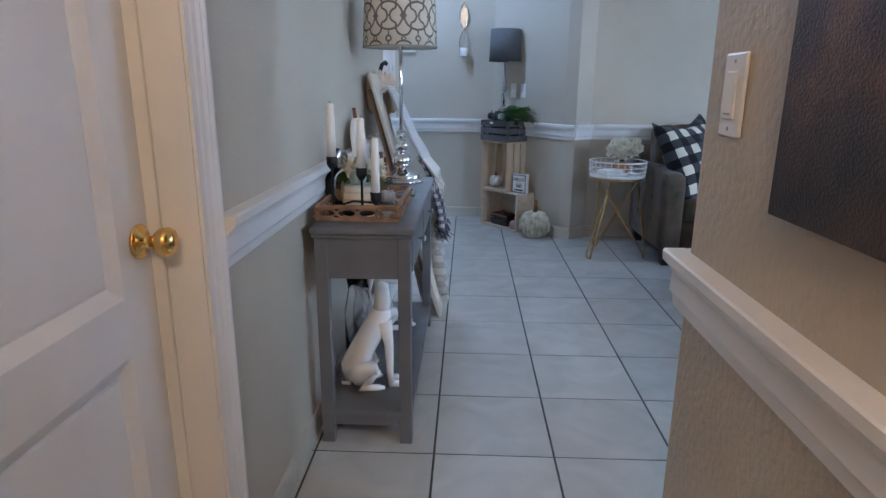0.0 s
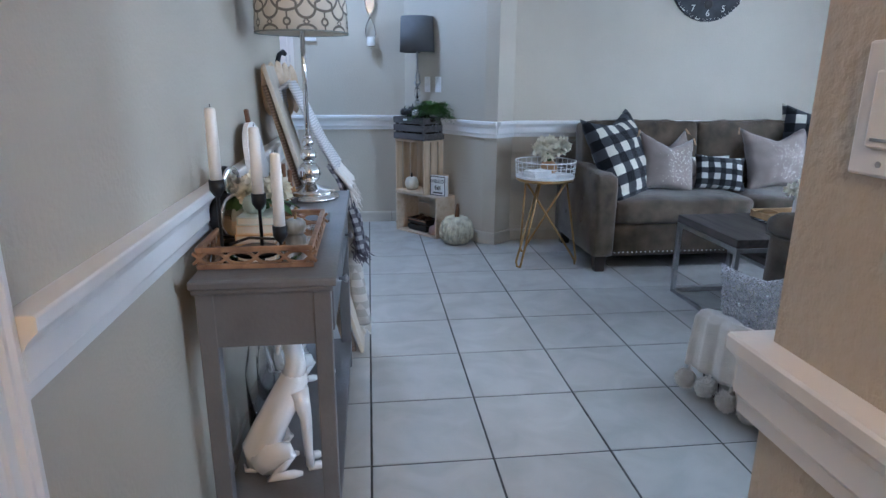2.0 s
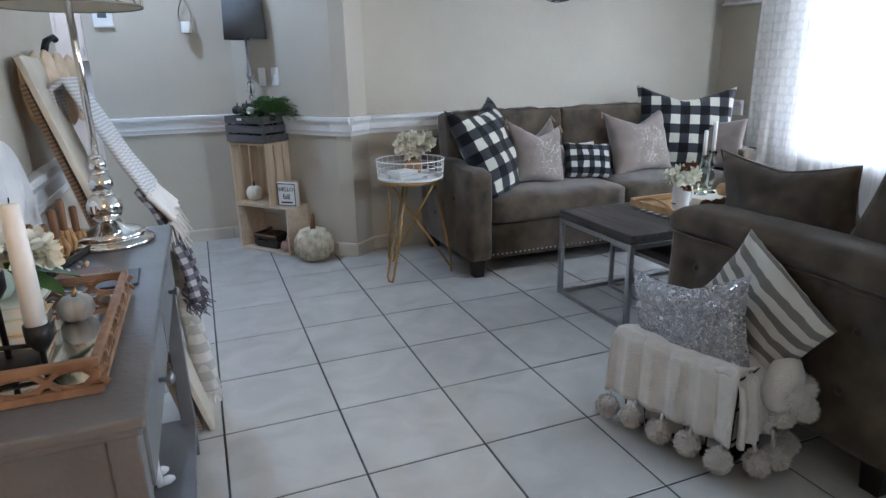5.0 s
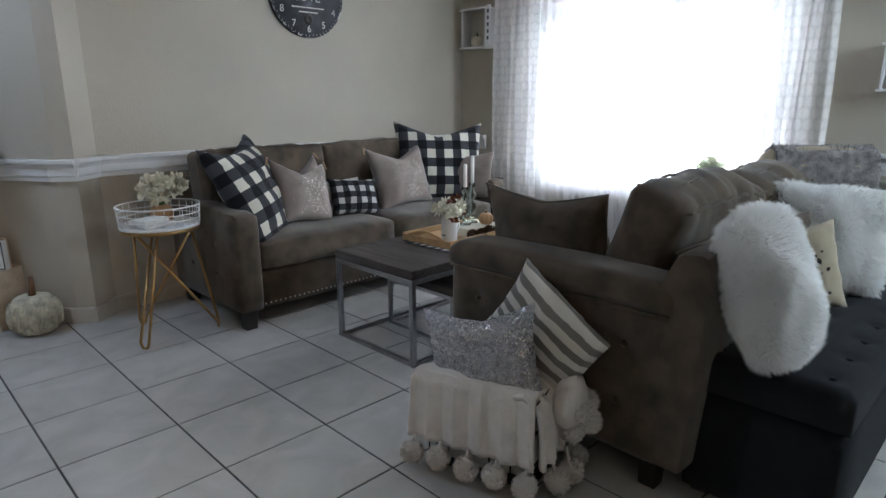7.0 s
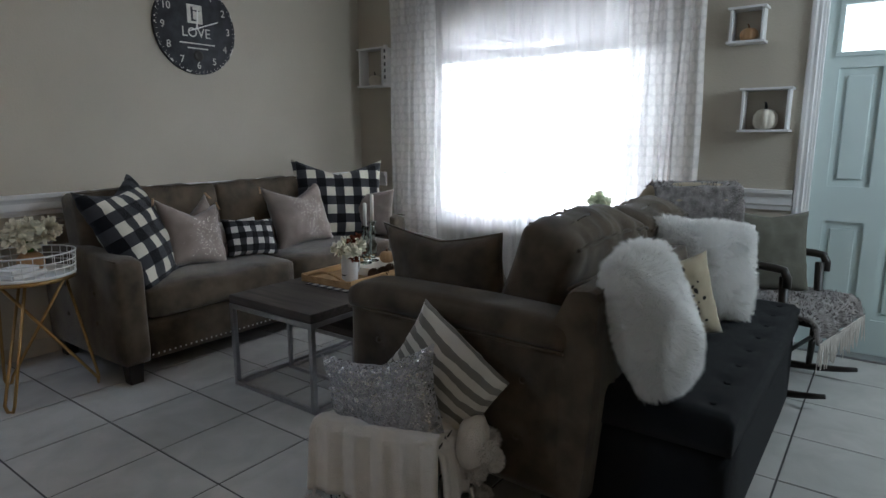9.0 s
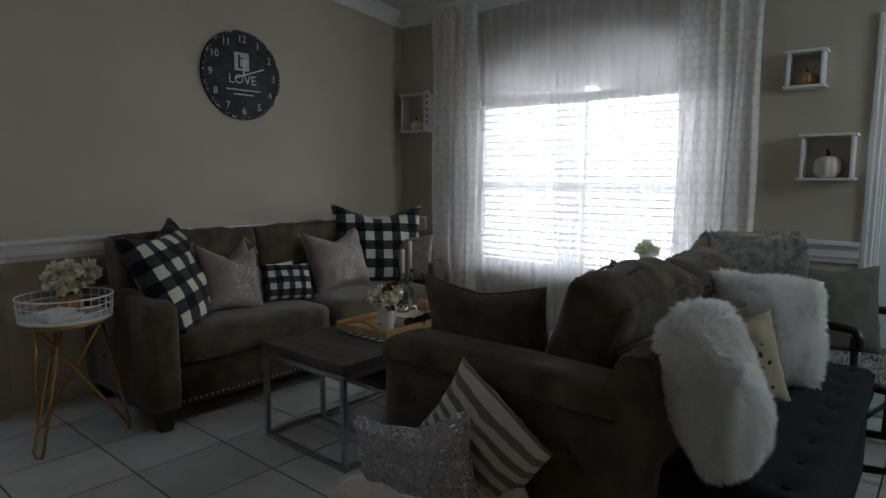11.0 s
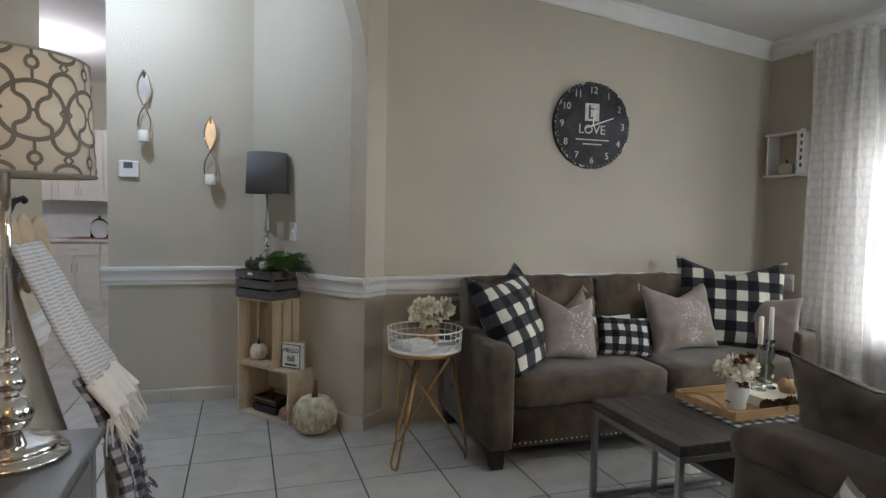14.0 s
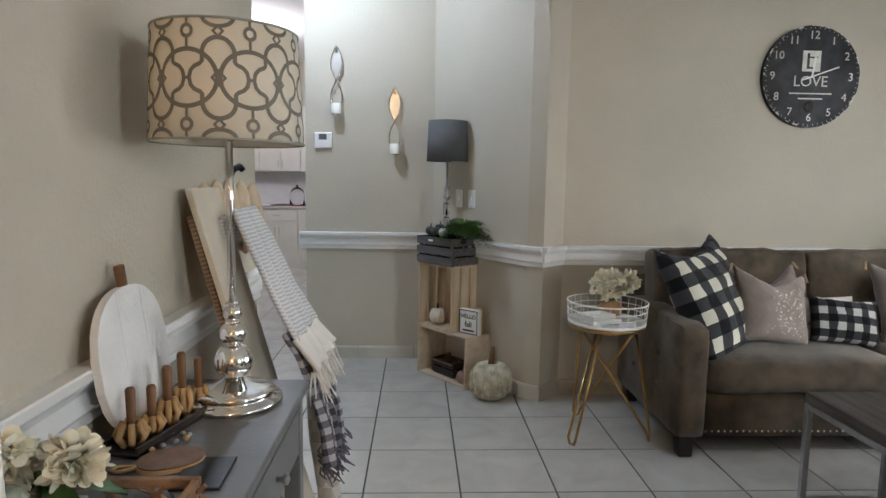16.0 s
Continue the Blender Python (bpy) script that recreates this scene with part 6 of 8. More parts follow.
M["rust_wood"] = mat("pine_cone_brown", (0.12, 0.065, 0.035), 0.75, 0, 0.35, 40, 0.2, 120)
for k, (x, y) in enumerate(((0.05, 0.04), (0.11, 0.07), (0.17, 0.05), (0.09, 0.09), (0.15, 0.10), (0.03, 0.09))):
    pinecone(x, y, 0.05 + 0.012 * (k % 3), 1.0, mc.matrix_basis, (70, 95, 60, 20, 110, 45)[k])
pink = mat("dusty_pink_ceramic", (0.42, 0.27, 0.23), 0.5, 0, 0.12, 18, 0.1, 60)
q = put(CR, 0.395, 0.06, 0.0118)
pumpkin("pumpkin", q.x, q.y, q.z, 0.046, 0.075, pink, "dusty pink pumpkin inside the lower crate", pink, 9, 0.035)
rough_p = mat("cream_carved", (0.56, 0.52, 0.40), 0.75, 0, 0.34, 26, 0.9, 60)
bp = pumpkin("pumpkin", 0.672, 5.24, 0.0, 0.128, 0.218, rough_p, "large cream carved pumpkin with a brown stem on the floor", M["brown_wood"], 15, 0.085)
for k in range(22):
    a = k * 2 * math.pi / 22 + 0.14
    vt = bmesh.new()
    tube(vt, [(0.129 * math.cos(a + 0.08 * j) * (0.95, 0.99, 0.98, 0.90)[j], 0.129 * math.sin(a + 0.08 * j) * (0.95, 0.99, 0.98, 0.90)[j], 0.045 + 0.042 * j) for j in range(4)], 0.007, 6, taper=lambda t: 1 - 0.5 * t)
    part("carved_leaf", smooth(vt), rough_p, bp)


def sconce(x, z0, h):
    s = thing("wall_sconce", pose(x, 6.048, z0), "silver twisted wall sconce with a diamond mirror and white candle", "wall sconce", "alcove sconces")
    w = 0.043
    f = lambda t: w * math.sin(math.pi * t * 2) * (1.0 if t > 0.5 else 0.95)
    for sgn in (-1, 1):
        bm = bmesh.new()
        tube(bm, [(sgn * f(t) * (1 - 0.1 * t), -0.018 - 0.010 * sgn * math.cos(2 * math.pi * t), 0.03 + (h - 0.03) * t) for t in [k / 28 for k in range(29)]], 0.0055, 8)
        part("band", smooth(bm), M["chrome"], s)
    n = 20
    ol = [((w - 0.006) * math.sin(math.pi * k / n), 0.03 + (h - 0.03) * (0.5 + 0.5 * k / n)) for k in range(n + 1)]
    ol += [(-x_, z_) for x_, z_ in reversed(ol[1:-1])]
    bm = bmesh.new()
    a = [bm.verts.new((px, -0.017, pz)) for px, pz in ol]
    b = [bm.verts.new((px, -0.012, pz)) for px, pz in ol]
    bm.faces.new(a), bm.faces.new(b)
    for i in range(len(ol)):
        bm.faces.new((a[i], a[(i + 1) % len(ol)], b[(i + 1) % len(ol)], b[i]))
    bmesh.ops.recalc_face_normals(bm, faces=bm.faces)
    part("mirror", bm, mat("silvered_glass", (0.85, 0.86, 0.88), 0.28, 1.0, 0.05, 20), s, "almond mirror")
    part("bracket", smooth(tube(bmesh.new(), [(0, -0.001, 0.05), (0, -0.03, 0.04), (0, -0.055, 0.035)], 0.005, 6)), M["chrome"], s)
    lathe_part("cup", [(0.006, 0.008), (0.012, 0.022), (0.036, 0.030), (0.036, 0.034), (0.03, 0.034)], M["chrome"], s, (0, -0.055, 0))
    lathe_part("candle", [(0.032, 0.034), (0.033, 0.036), (0.033, 0.102), (0.029, 0.105)], M["wax"], s, (0, -0.055, 0), label="white pillar candle")
    part("wall_plate", bx(-0.008, 0.008, -0.02, 0.0, h - 0.05, h - 0.01, 0.002), M["chrome"], s)


sconce(-0.356, 1.725, 0.50)
sconce(0.050, 1.455, 0.50)
tm = thing("thermostat", pose(-0.452, 6.049, 1.578, 90), "white wall thermostat with a small dark display", "thermostat")
part("case", bx(-0.06, 0.06, -0.054, 0.054, 0, 0.022, 0.006), M["trim"], tm)
part("display", bx(-0.030, 0.024, 0.004, 0.044, 0.022, 0.0235), M["shade_grey"], tm)
part("button_strip", bx(-0.04, 0.04, -0.035, -0.028, 0.022, 0.0235), M["white"], tm)


def chandelier():
    c = thing("chandelier", pose(-0.71, 5.72, 2.53), "crystal drop chandelier in the dining space", "chandelier")
    lathe_part("stem", [(0.008, 0.12), (0.008, 0.51)], M["chrome"], c, seg=10)
    for r, z in ((0.16, 0.22), (0.11, 0.16), (0.055, 0.11)):
        bm = bmesh.new()
        tube(bm, [(r * math.cos(k * math.pi / 16), r * math.sin(k * math.pi / 16), z) for k in range(32)], 0.004, 6, True)
        part("ring", smooth(bm), M["chrome"], c)
        sp_ = bmesh.new()
        for k in range(3):
            a = k * 2 * math.pi / 3
            tube(sp_, [(0, 0, z), (r * math.cos(a), r * math.sin(a), z)], 0.003, 5)
        part("spoke", sp_, M["chrome"], c)
        k = max(8, int(r * 110))
        for i in range(k):
            a = 2 * math.pi * i / k
            d = bmesh.new()
            lathe(d, [(0.001, -0.075), (0.010, -0.055), (0.010, -0.035), (0.002, -0.015), (0.002, 0.0)], 6, (r * math.cos(a), r * math.sin(a), z))
            ob = part("crystal_drop", d, M["glass"], c)
            ob.visible_shadow = False
    lathe_part("canopy", [(0.06, 0.49), (0.06, 0.51)], M["chrome"], c)


chandelier()

# ---- kitchen seen past the wall end ----
cab_m = mat("cabinet_cream", (0.66, 0.63, 0.57), 0.45, 0, 0.04, 5, 0.05, 60)


def cabinet(x, z0, z1, y0, depth, label, doors=2, drawer=False, w=0.6):
    c = thing("kitchen_cabinet", pose(x, y0, 0), label, "cabinet", "kitchen cabinets")
    part("body", bx(0.0, w - 0.002, 0.02, depth, z0, z1), cab_m, c)
    zt = z1 - 0.02
    if drawer:
        f = part("drawer_front", bx(0.01, w - 0.012, 0.0, 0.02, z1 - 0.17, z1 - 0.02, 0.003), cab_m, c)
        part("pull", bx(w / 2 - 0.05, w / 2 + 0.05, -0.018, -0.008, z1 - 0.10, z1 - 0.09, 0.002), M["steel"], f)
        zt = z1 - 0.185
    dw = (w - 0.02) / doors
    for k in range(doors):
        x0 = 0.01 + dw * k
        bm = bmesh.new()
        zb = z0 + (0.1 if z0 < 0.1 else 0.01)
        box(bm, x0 + 0.002, x0 + dw - 0.004, 0.006, 0.02, zb, zt)
        for a in ((x0 + 0.002, x0 + 0.055, zb, zt), (x0 + dw - 0.057, x0 + dw - 0.004, zb, zt), (x0 + 0.055, x0 + dw - 0.057, zb, zb + 0.055), (x0 + 0.055, x0 + dw - 0.057, zt - 0.055, zt)):
            box(bm, a[0], a[1], -0.002, 0.006, a[2], a[3], 0.0)
        f = part("door", bm, cab_m, c)
        hx = x0 + dw - 0.03 if k == 0 else x0 + 0.03
        part("pull", bx(hx - 0.005, hx + 0.005, -0.02, -0.008, (zt - 0.20 if z0 < 0.1 else zb + 0.06), (zt - 0.08 if z0 < 0.1 else zb + 0.16), 0.002), M["steel"], f)


for k in range(5):
    cabinet(-3.3 + 0.6 * k, 0.0, 0.87, 10.48, 0.6, "cream shaker base cabinet with a drawer", 2, True)
    cabinet(-3.3 + 0.6 * k, 1.40, 2.35, 10.75, 0.34, "cream shaker wall cabinet", 2)
wt = thing("worktop", pose(-3.32, 10.455, 0.872), "pale stone kitchen worktop", "worktop")
part("slab", bx(0, 3.04, 0, 0.63, 0, 0.035, 0.004), mat("pale_stone", (0.55, 0.53, 0.51), 0.2, 0, 0.15, 20, 0.02, 60), wt)
bs = structure("backsplash", bx(-3.32, -0.28, 11.07, 11.099, 0.908, 1.40), mat("backsplash_white", (0.72, 0.70, 0.70), 0.25, 0, 0.05, 8, 0.05, 40), "pale tiled backsplash", "backsplash")
ck = thing("cooktop", pose(-1.9, 10.56, 0.9075), "black and red-edged cooktop on the worktop", "cooktop")
part("plate", bx(0, 0.55, 0, 0.45, 0, 0.014, 0.004), M["black"], ck)
part("edge", bx(0, 0.55, -0.006, -0.001, 0.001, 0.012), mat("red_trim", (0.30, 0.04, 0.03), 0.4), ck)
kd = thing("glass_cloche", pose(-1.56, 10.75, 0.9215), "clear glass dome with a knob on the worktop", "dome")
lathe_part("dome", [(0.11, 0), (0.11, 0.14), (0.09, 0.21), (0.04, 0.25), (0.01, 0.26)], M["glass"], kd)
lathe_part("knob", [(0.008, 0.26), (0.02, 0.275), (0.008, 0.29)], M["black"], kd)

# ---- sofa wall ----
def wall_clock():
    c = thing("wall_clock", pose(2.545, YS - 0.001, 1.955, 90), "round distressed black wall clock with white numerals", "clock")
    R = 0.297
    paint = mat("distressed_black", (0.030, 0.030, 0.036), 0.6, 0, 0.5, 14, 0.2, 70)
    cream = mat("clock_cream", (0.62, 0.60, 0.55), 0.7, 0, 0.15, 40, 0.1, 120)
    lathe_part("disc", [(R, 0), (R, 0.022), (R - 0.004, 0.026)], paint, c, seg=72)
    worn = bmesh.new()
    rnd = random.Random(4)
    for k in range(46):
        a0 = rnd.uniform(0, 6.28)
        da, r0 = rnd.uniform(0.02, 0.12), R - rnd.uniform(0.004, 0.012)
        v = []
        for t in (0, 0.33, 0.66, 1):
            a = a0 + da * t
            v.append((worn.verts.new((r0 * math.cos(a), r0 * math.sin(a), 0.0272)), worn.verts.new(((R - 0.002) * math.cos(a), (R - 0.002) * math.sin(a), 0.0268))))
        for p, q_ in zip(v, v[1:]):
            worn.faces.new((p[0], p[1], q_[1], q_[0]))
    part("worn_rim", worn, cream, c)["kind"] = "stuff"
    for k in range(1, 13):
        a = math.pi / 2 - k * math.pi / 6
        rr_ = R - 0.058
        part("numeral", moved(text_bm(str(k), 0.066), Matrix.Translation((rr_ * math.cos(a), rr_ * math.sin(a), 0.0272))), cream, c)
    tk = bmesh.new()
    for k in range(60):
        a = k * math.pi / 30
        box(tk, -0.005, 0.005, -0.0011, 0.0011, 0.0265, 0.0275, 0, Matrix.Rotation(a, 4, "Z") @ Matrix.Translation((R - 0.016, 0, 0)))
    part("minute_marks", tk, cream, c)["kind"] = "stuff"
    part("lettering", moved(text_bm("LOVE", 0.088), Matrix.Translation((-0.005, -0.03, 0.0272))), cream, c)
    pn = part("panel", bx(-0.062, 0.048, 0.03, 0.15, 0.0262, 0.0275), cream, c)
    part("panel_mark", bx(-0.035, -0.02, 0.045, 0.135, 0.0275, 0.0285), paint, pn)
    part("panel_mark", bx(-0.02, 0.005, 0.045, 0.056, 0.0275, 0.0285), paint, pn)
    part("panel_mark", bx(-0.03, 0.03, 0.108, 0.116, 0.0275, 0.0285), paint, pn)
    for y, w in ((-0.098, 0.26), (-0.128, 0.15)):
        part("script_bar", bx(-w / 2, w / 2, y - 0.004, y + 0.004, 0.0262, 0.0274), cream, c)
    lathe_part("key_hole", [(0.036, 0.026), (0.036, 0.0285), (0.018, 0.0285), (0.016, 0.0265)], M["espresso"], c, (0, -0.175, 0), 24)
    for ang, ln, w in ((20, 0.17, 0.004), (200, 0.06, 0.004), (83, 0.115, 0.005)):
        part("hand", bx(0, ln, -w, w, 0.031, 0.033, 0, m=Matrix.Rotation(radians(ang), 4, "Z")), M["white"], c)
    lathe_part("pin", [(0.008, 0.026), (0.008, 0.035)], M["white"], c, seg=12)


wall_clock()


def side_table():
    t = thing("side_table", pose(1.20, 4.715, 0), "round side table on crossed gold hairpin legs", "side table")
    lathe_part("top", [(0.19, 0.572), (0.195, 0.576), (0.195, 0.588), (0.19, 0.592)], M["gold"], t, seg=48)
    for k, (fx, fy) in enumerate(((-0.20, -0.165), (0.21, -0.115), (-0.075, 0.22))):
        a = math.atan2(fy, fx)
        s = Vector((-math.sin(a), math.cos(a), 0))
        f = Vector((fx, fy, 0.009))
        tops = [Vector((0.15 * math.cos(a + q_), 0.15 * math.sin(a + q_), 0.575)) for q_ in (0.42, -2.35)]
        bm = bmesh.new()
        tube(bm, [tops[0], f + s * 0.022 + Vector((0, 0, 0.03)), f + s * 0.012, f - s * 0.012, f - s * 0.022 + Vector((0, 0, 0.03)), tops[1]], 0.0075, 8)
        part("leg", smooth(bm), M["gold"], t, "gold hairpin leg")
    return t


side_table()


def wire_tray():
    w = thing("wire_tray", pose(1.20, 4.715, 0.593), "round white wire basket tray with a solid base", "tray")
    lathe_part("base", [(0.196, 0), (0.198, 0.004), (0.198, 0.014), (0.19, 0.014), (0.19, 0.006)], M["white"], w, seg=48)
    for z, r in ((0.045, 0.199), (0.075, 0.200), (0.112, 0.203)):
        bm = bmesh.new()
        tube(bm, [(r * math.cos(k * math.pi / 24), r * math.sin(k * math.pi / 24), z) for k in range(48)], 0.0026 if z < 0.1 else 0.004, 6, True)
        part("hoop", smooth(bm), M["white"], w)
    for k in range(28):
        a = 2 * math.pi * k / 28
        bm = bmesh.new()
        tube(bm, [(0.196 * math.cos(a), 0.196 * math.sin(a), 0.01), (0.203 * math.cos(a), 0.203 * math.sin(a), 0.112)], 0.0018, 5)
        part("wire", bm, M["white"], w)


wire_tray()
for k, (dz, w, d, yaw) in enumerate(((0.0065, 0.17, 0.12, 20), (0.0285, 0.155, 0.11, 28))):
    bk = thing("book", pose(1.10, 4.60 + 0.01 * k, 0.593 + dz, 0, 0, yaw), "white-covered book lying in the wire tray", "book", "books in the wire tray")
    part("cover", bx(0, w, 0, d, 0, 0.021, 0.002), M["white"], bk)
    part("page_block", bx(0.004, w + 0.001, 0.003, d - 0.003, 0.003, 0.018), M["cream"], bk)
orange = mat("tan_pumpkin", (0.42, 0.24, 0.11), 0.55, 0, 0.15, 18, 0.1, 60)
pv = pumpkin("pumpkin", 1.245, 4.80, 0.600, 0.062, 0.09, orange, "tan pumpkin vase in the wire tray", orange, 9, 0.01)
hy = thing("flower_bunch", pose(1.245, 4.80, 0.692), "cream hydrangea blooms standing in the pumpkin vase", "flowers")
for k, (x, y, z) in enumerate(((-0.07, 0, 0.08), (0.07, 0.01, 0.075), (0.0, -0.03, 0.12), (0.01, 0.05, 0.10), (-0.01, 0.0, 0.05), (0.09, -0.02, 0.11), (-0.05, -0.03, 0.115))):
    part("bloom", petals(130, (x, y, z), 0.035, 0.068, 0.013, 40 + k, 0.1), M["petal"], hy)
part("stems", smooth(tube(bmesh.new(), [(0, 0, 0), (0, 0, 0.06)], 0.02, 8)), M["leaf"], hy)

# sofa pillows
ZS = 0.495
M["plaid_b"] = plaid_mat("buffalo_check_large", (0.012, 0.012, 0.014), (0.062, 0.062, 0.068), (0.76, 0.72, 0.60), 0.067, 0.1)
cushion("plaid_pillow", stand(1.815, 4.60, ZS - 0.02, 36, 28, 0.285, 6), 0.60, 0.65, 0.21, M["plaid_b"], "large black and cream buffalo check pillow on the sofa arm side", 1, 0.10, 0.09)
tau_l = "taupe linen pillow with silver foil flecks and corner tassels"


def foil_pillow(m, w, h, seed):
    p = cushion("taupe_pillow", m, w, h, 0.16, M["taupe"], tau_l, seed, 0.16, 0.15)
    rnd = random.Random(seed)
    bm = bmesh.new()
    for k in range(200):
        u, v = rnd.gauss(0.22, 0.28), rnd.uniform(-0.75, 0.6)
        if abs(u) > 0.75:
            continue
        th = max(0.0, (1 - u ** 2) * (1 - v ** 2)) ** 0.42
        nz = noise.noise(Vector((u * 1.8 + seed * 7.1, v * 1.8, 3.0)))
        z = 0.16 / 2 * th * (1 + 0.22 * nz) + 0.010 * noise.noise(Vector((u * 6 + seed, v * 6, 1))) + 0.0015
        pu, pv_ = 1 - 0.16 * (1 - v * v) * abs(u) ** 3, 1 - 0.16 * (1 - u * u) * abs(v) ** 3
        x, y = u * w / 2 * pu, v * h / 2 * pv_ - 0.15 * (0.45 * (1 - u * u) + 0.75 * (1 - abs(u)) ** 1.6) * max(0, v) * h
        s = rnd.uniform(0.0010, 0.0032)
        v4 = [bm.verts.new((x + a * s * rnd.uniform(0.5, 1.3), y + b * s * rnd.uniform(0.5, 1.6), z + 0.001)) for a, b in ((-1, -1), (1, -0.8), (0.8, 1), (-0.7, 0.9))]
        bm.faces.new(v4)
    part("foil_flecks", bm, M["foil"], p, "silver foil flecks")["kind"] = "stuff"
    for sx, sy in ((-1, -1), (1, -1), (-1, 1), (1, 1)):
        tz = strands([(sx * w / 2 * 0.99 + random.uniform(-0.004, 0.004), sy * h / 2 * 0.99, random.uniform(-0.004, 0.004)) for k in range(9)], 0.05, 0.0022, k, (sx * 0.25, -0.95, 0.1), 0.004)
        part("tassel", tz, M["tassel"], p, "tan corner tassel")
    return p


M["tassel"] = mat("tan_tassel", (0.45, 0.29, 0.17), 0.85, 0, 0.15, 40, 0.2, 200)
foil_pillow(stand(2.07, 4.64, ZS, 10, 20, 0.195, -9), 0.44, 0.42, 3)
foil_pillow(stand(2.13, 4.76, ZS, -6, 14, 0.19, 20), 0.36, 0.36, 5)
cushion("cream_pillow", stand(2.40, 4.78, ZS, 0, 24, 0.115), 0.44, 0.24, 0.12, M["cream_cloth"] if "cream_cloth" in M else M["knit"], "cream lumbar pillow behind the check pillow", 7, 0.05, 0.02)
cushion("plaid_pillow", stand(2.45, 4.65, ZS, -6, 24, 0.125, -5), 0.36, 0.25, 0.12, M["plaid_s"], "small black and white check lumbar pillow", 9, 0.09, 0.02)
foil_pillow(stand(2.92, 4.70, ZS, 2, 18, 0.215, 2), 0.54, 0.47, 11)
cushion("plaid_pillow", stand(3.29, 4.72, ZS, -30, 14, 0.28, -2), 0.70, 0.62, 0.20, M["plaid_b"], "large black and cream buffalo check pillow in the sofa corner", 13, 0.09, 0.12)
cushion("taupe_pillow", stand(3.44, 4.58, ZS, -60, 12, 0.18, 0), 0.36, 0.36, 0.14, M["taupe"], "taupe pillow tucked behind the check pillow", 15)

# ---- coffee table's load ----
TT = 0.4755
rn = thing("table_runner", pose(2.17, 3.50, TT), "black and white check runner under the tray", "runner")
M["plaid_r"] = plaid_mat("runner_check", (0.015, 0.015, 0.018), (0.12, 0.12, 0.13), (0.70, 0.69, 0.66), 0.028)
part("cloth", bx(0, 0.68, 0, 0.36, 0, 0.003, 0.001), M["plaid_r"], rn)
ty = thing("serving_tray", pose(2.215, 3.565, TT + 0.0035, 0, 0, 2), "light oak serving tray with handles on the coffee table", "tray")
W, D, H = 0.58, 0.36, 0.055
part("floor", bx(0.0, W, 0.0, D, 0, 0.010, 0.002), M["oak"], ty)
for y in (0, D - 0.012):
    part("side", bx(0, W, y, y + 0.012, 0.0105, 0.042, 0.003), M["oak"], ty)
for x in (0, W - 0.012):
    bm = bmesh.new()
    box(bm, x, x + 0.012, 0.0125, D - 0.0125, 0.0105, 0.036)
    tube(bm, [(x + 0.006, 0.05 + (D - 0.1) * k / 14, 0.036 + 0.030 * math.sin(math.pi * k / 14)) for k in range(15)], 0.007, 8)
    part("handle_side", bm, M["oak"], ty)
T2 = TT + 0.0137
pt = thing("pitcher", pose(2.345, 3.70, T2), "white ceramic pitcher with lettering on the tray", "pitcher")
lathe_part("body", [(0.040, 0), (0.043, 0.004), (0.043, 0.11), (0.038, 0.125), (0.042, 0.14), (0.038, 0.14), (0.034, 0.125), (0.039, 0.11), (0.02, 0.008)], M["white"], pt)
part("handle", smooth(tube(bmesh.new(), [(0.04, 0.0, 0.115), (0.07, 0, 0.11), (0.075, 0, 0.07), (0.06, 0, 0.035), (0.041, 0, 0.03)], 0.006, 8)), M["white"], pt)
part("letter_bar", bx(-0.0445, -0.0425, -0.014, 0.014, 0.03, 0.036), M["black"], pt)
fb2 = thing("flower_bunch", pose(2.345, 3.70, T2 + 0.13), "cream and rust silk flowers in the pitcher", "flowers")
for k, (x, y, z) in enumerate(((-0.05, 0.02, 0.04), (0.04, -0.03, 0.05), (0.03, 0.05, 0.05), (-0.03, -0.05, 0.03), (0.07, 0.02, 0.03))):
    part("bloom", petals(80, (x, y, z), 0.03, 0.055, 0.009, 60 + k, 0.2), M["petal"], fb2)
for k, (x, y, z) in enumerate(((0.0, -0.02, 0.085), (0.06, -0.045, 0.015), (-0.02, -0.055, -0.01), (0.06, -0.01, 0.09))):
    part("dry_bloom", petals(30, (x, y, z), 0.018, 0.034, 0.008, 80 + k, 0.2), M["rust"], fb2)
part("stems", smooth(tube(bmesh.new(), [(0, 0, -0.1), (0, 0, 0.05)], 0.016, 8)), M["leaf"], fb2)
bx2 = thing("book", pose(2.46, 3.64, T2, 0, 0, 3), "cream book lying flat on the tray", "book")
part("cover", bx(0, 0.27, 0, 0.19, 0, 0.045, 0.003), M["cream"], bx2)
part("page_block", bx(0.004, 0.271, 0.004, 0.186, 0.005, 0.040), M["white"], bx2)
for x, y, top, c0 in ((2.55, 3.775, 0.88, 0.75), (2.625, 3.79, 0.92, 0.765)):
    cs = thing("candlestick", pose(x, y, T2 + 0.0455), "green-tinted glass candlestick with a white taper candle", "candlestick", "glass candlesticks")
    b0 = c0 - T2 - 0.0455
    lathe_part("stick", [(0.034, 0), (0.034, 0.006), (0.014, 0.014), (0.022, 0.05), (0.022, b0 * 0.45), (0.012, b0 * 0.55), (0.024, b0 * 0.7), (0.012, b0 * 0.85), (0.024, b0), (0.008, b0)], M["green_glass"], cs)
    lathe_part("candle", [(0.0105, b0 + 0.001), (0.0105, top - T2 - 0.05), (0.006, top - T2 - 0.0455)], M["wax"], cs, label="white taper candle")
pumpkin("pumpkin", 2.645, 3.70, T2 + 0.0455, 0.044, 0.065, orange, "small tan pumpkin on the book", M["brown_wood"], 9, 0.015)
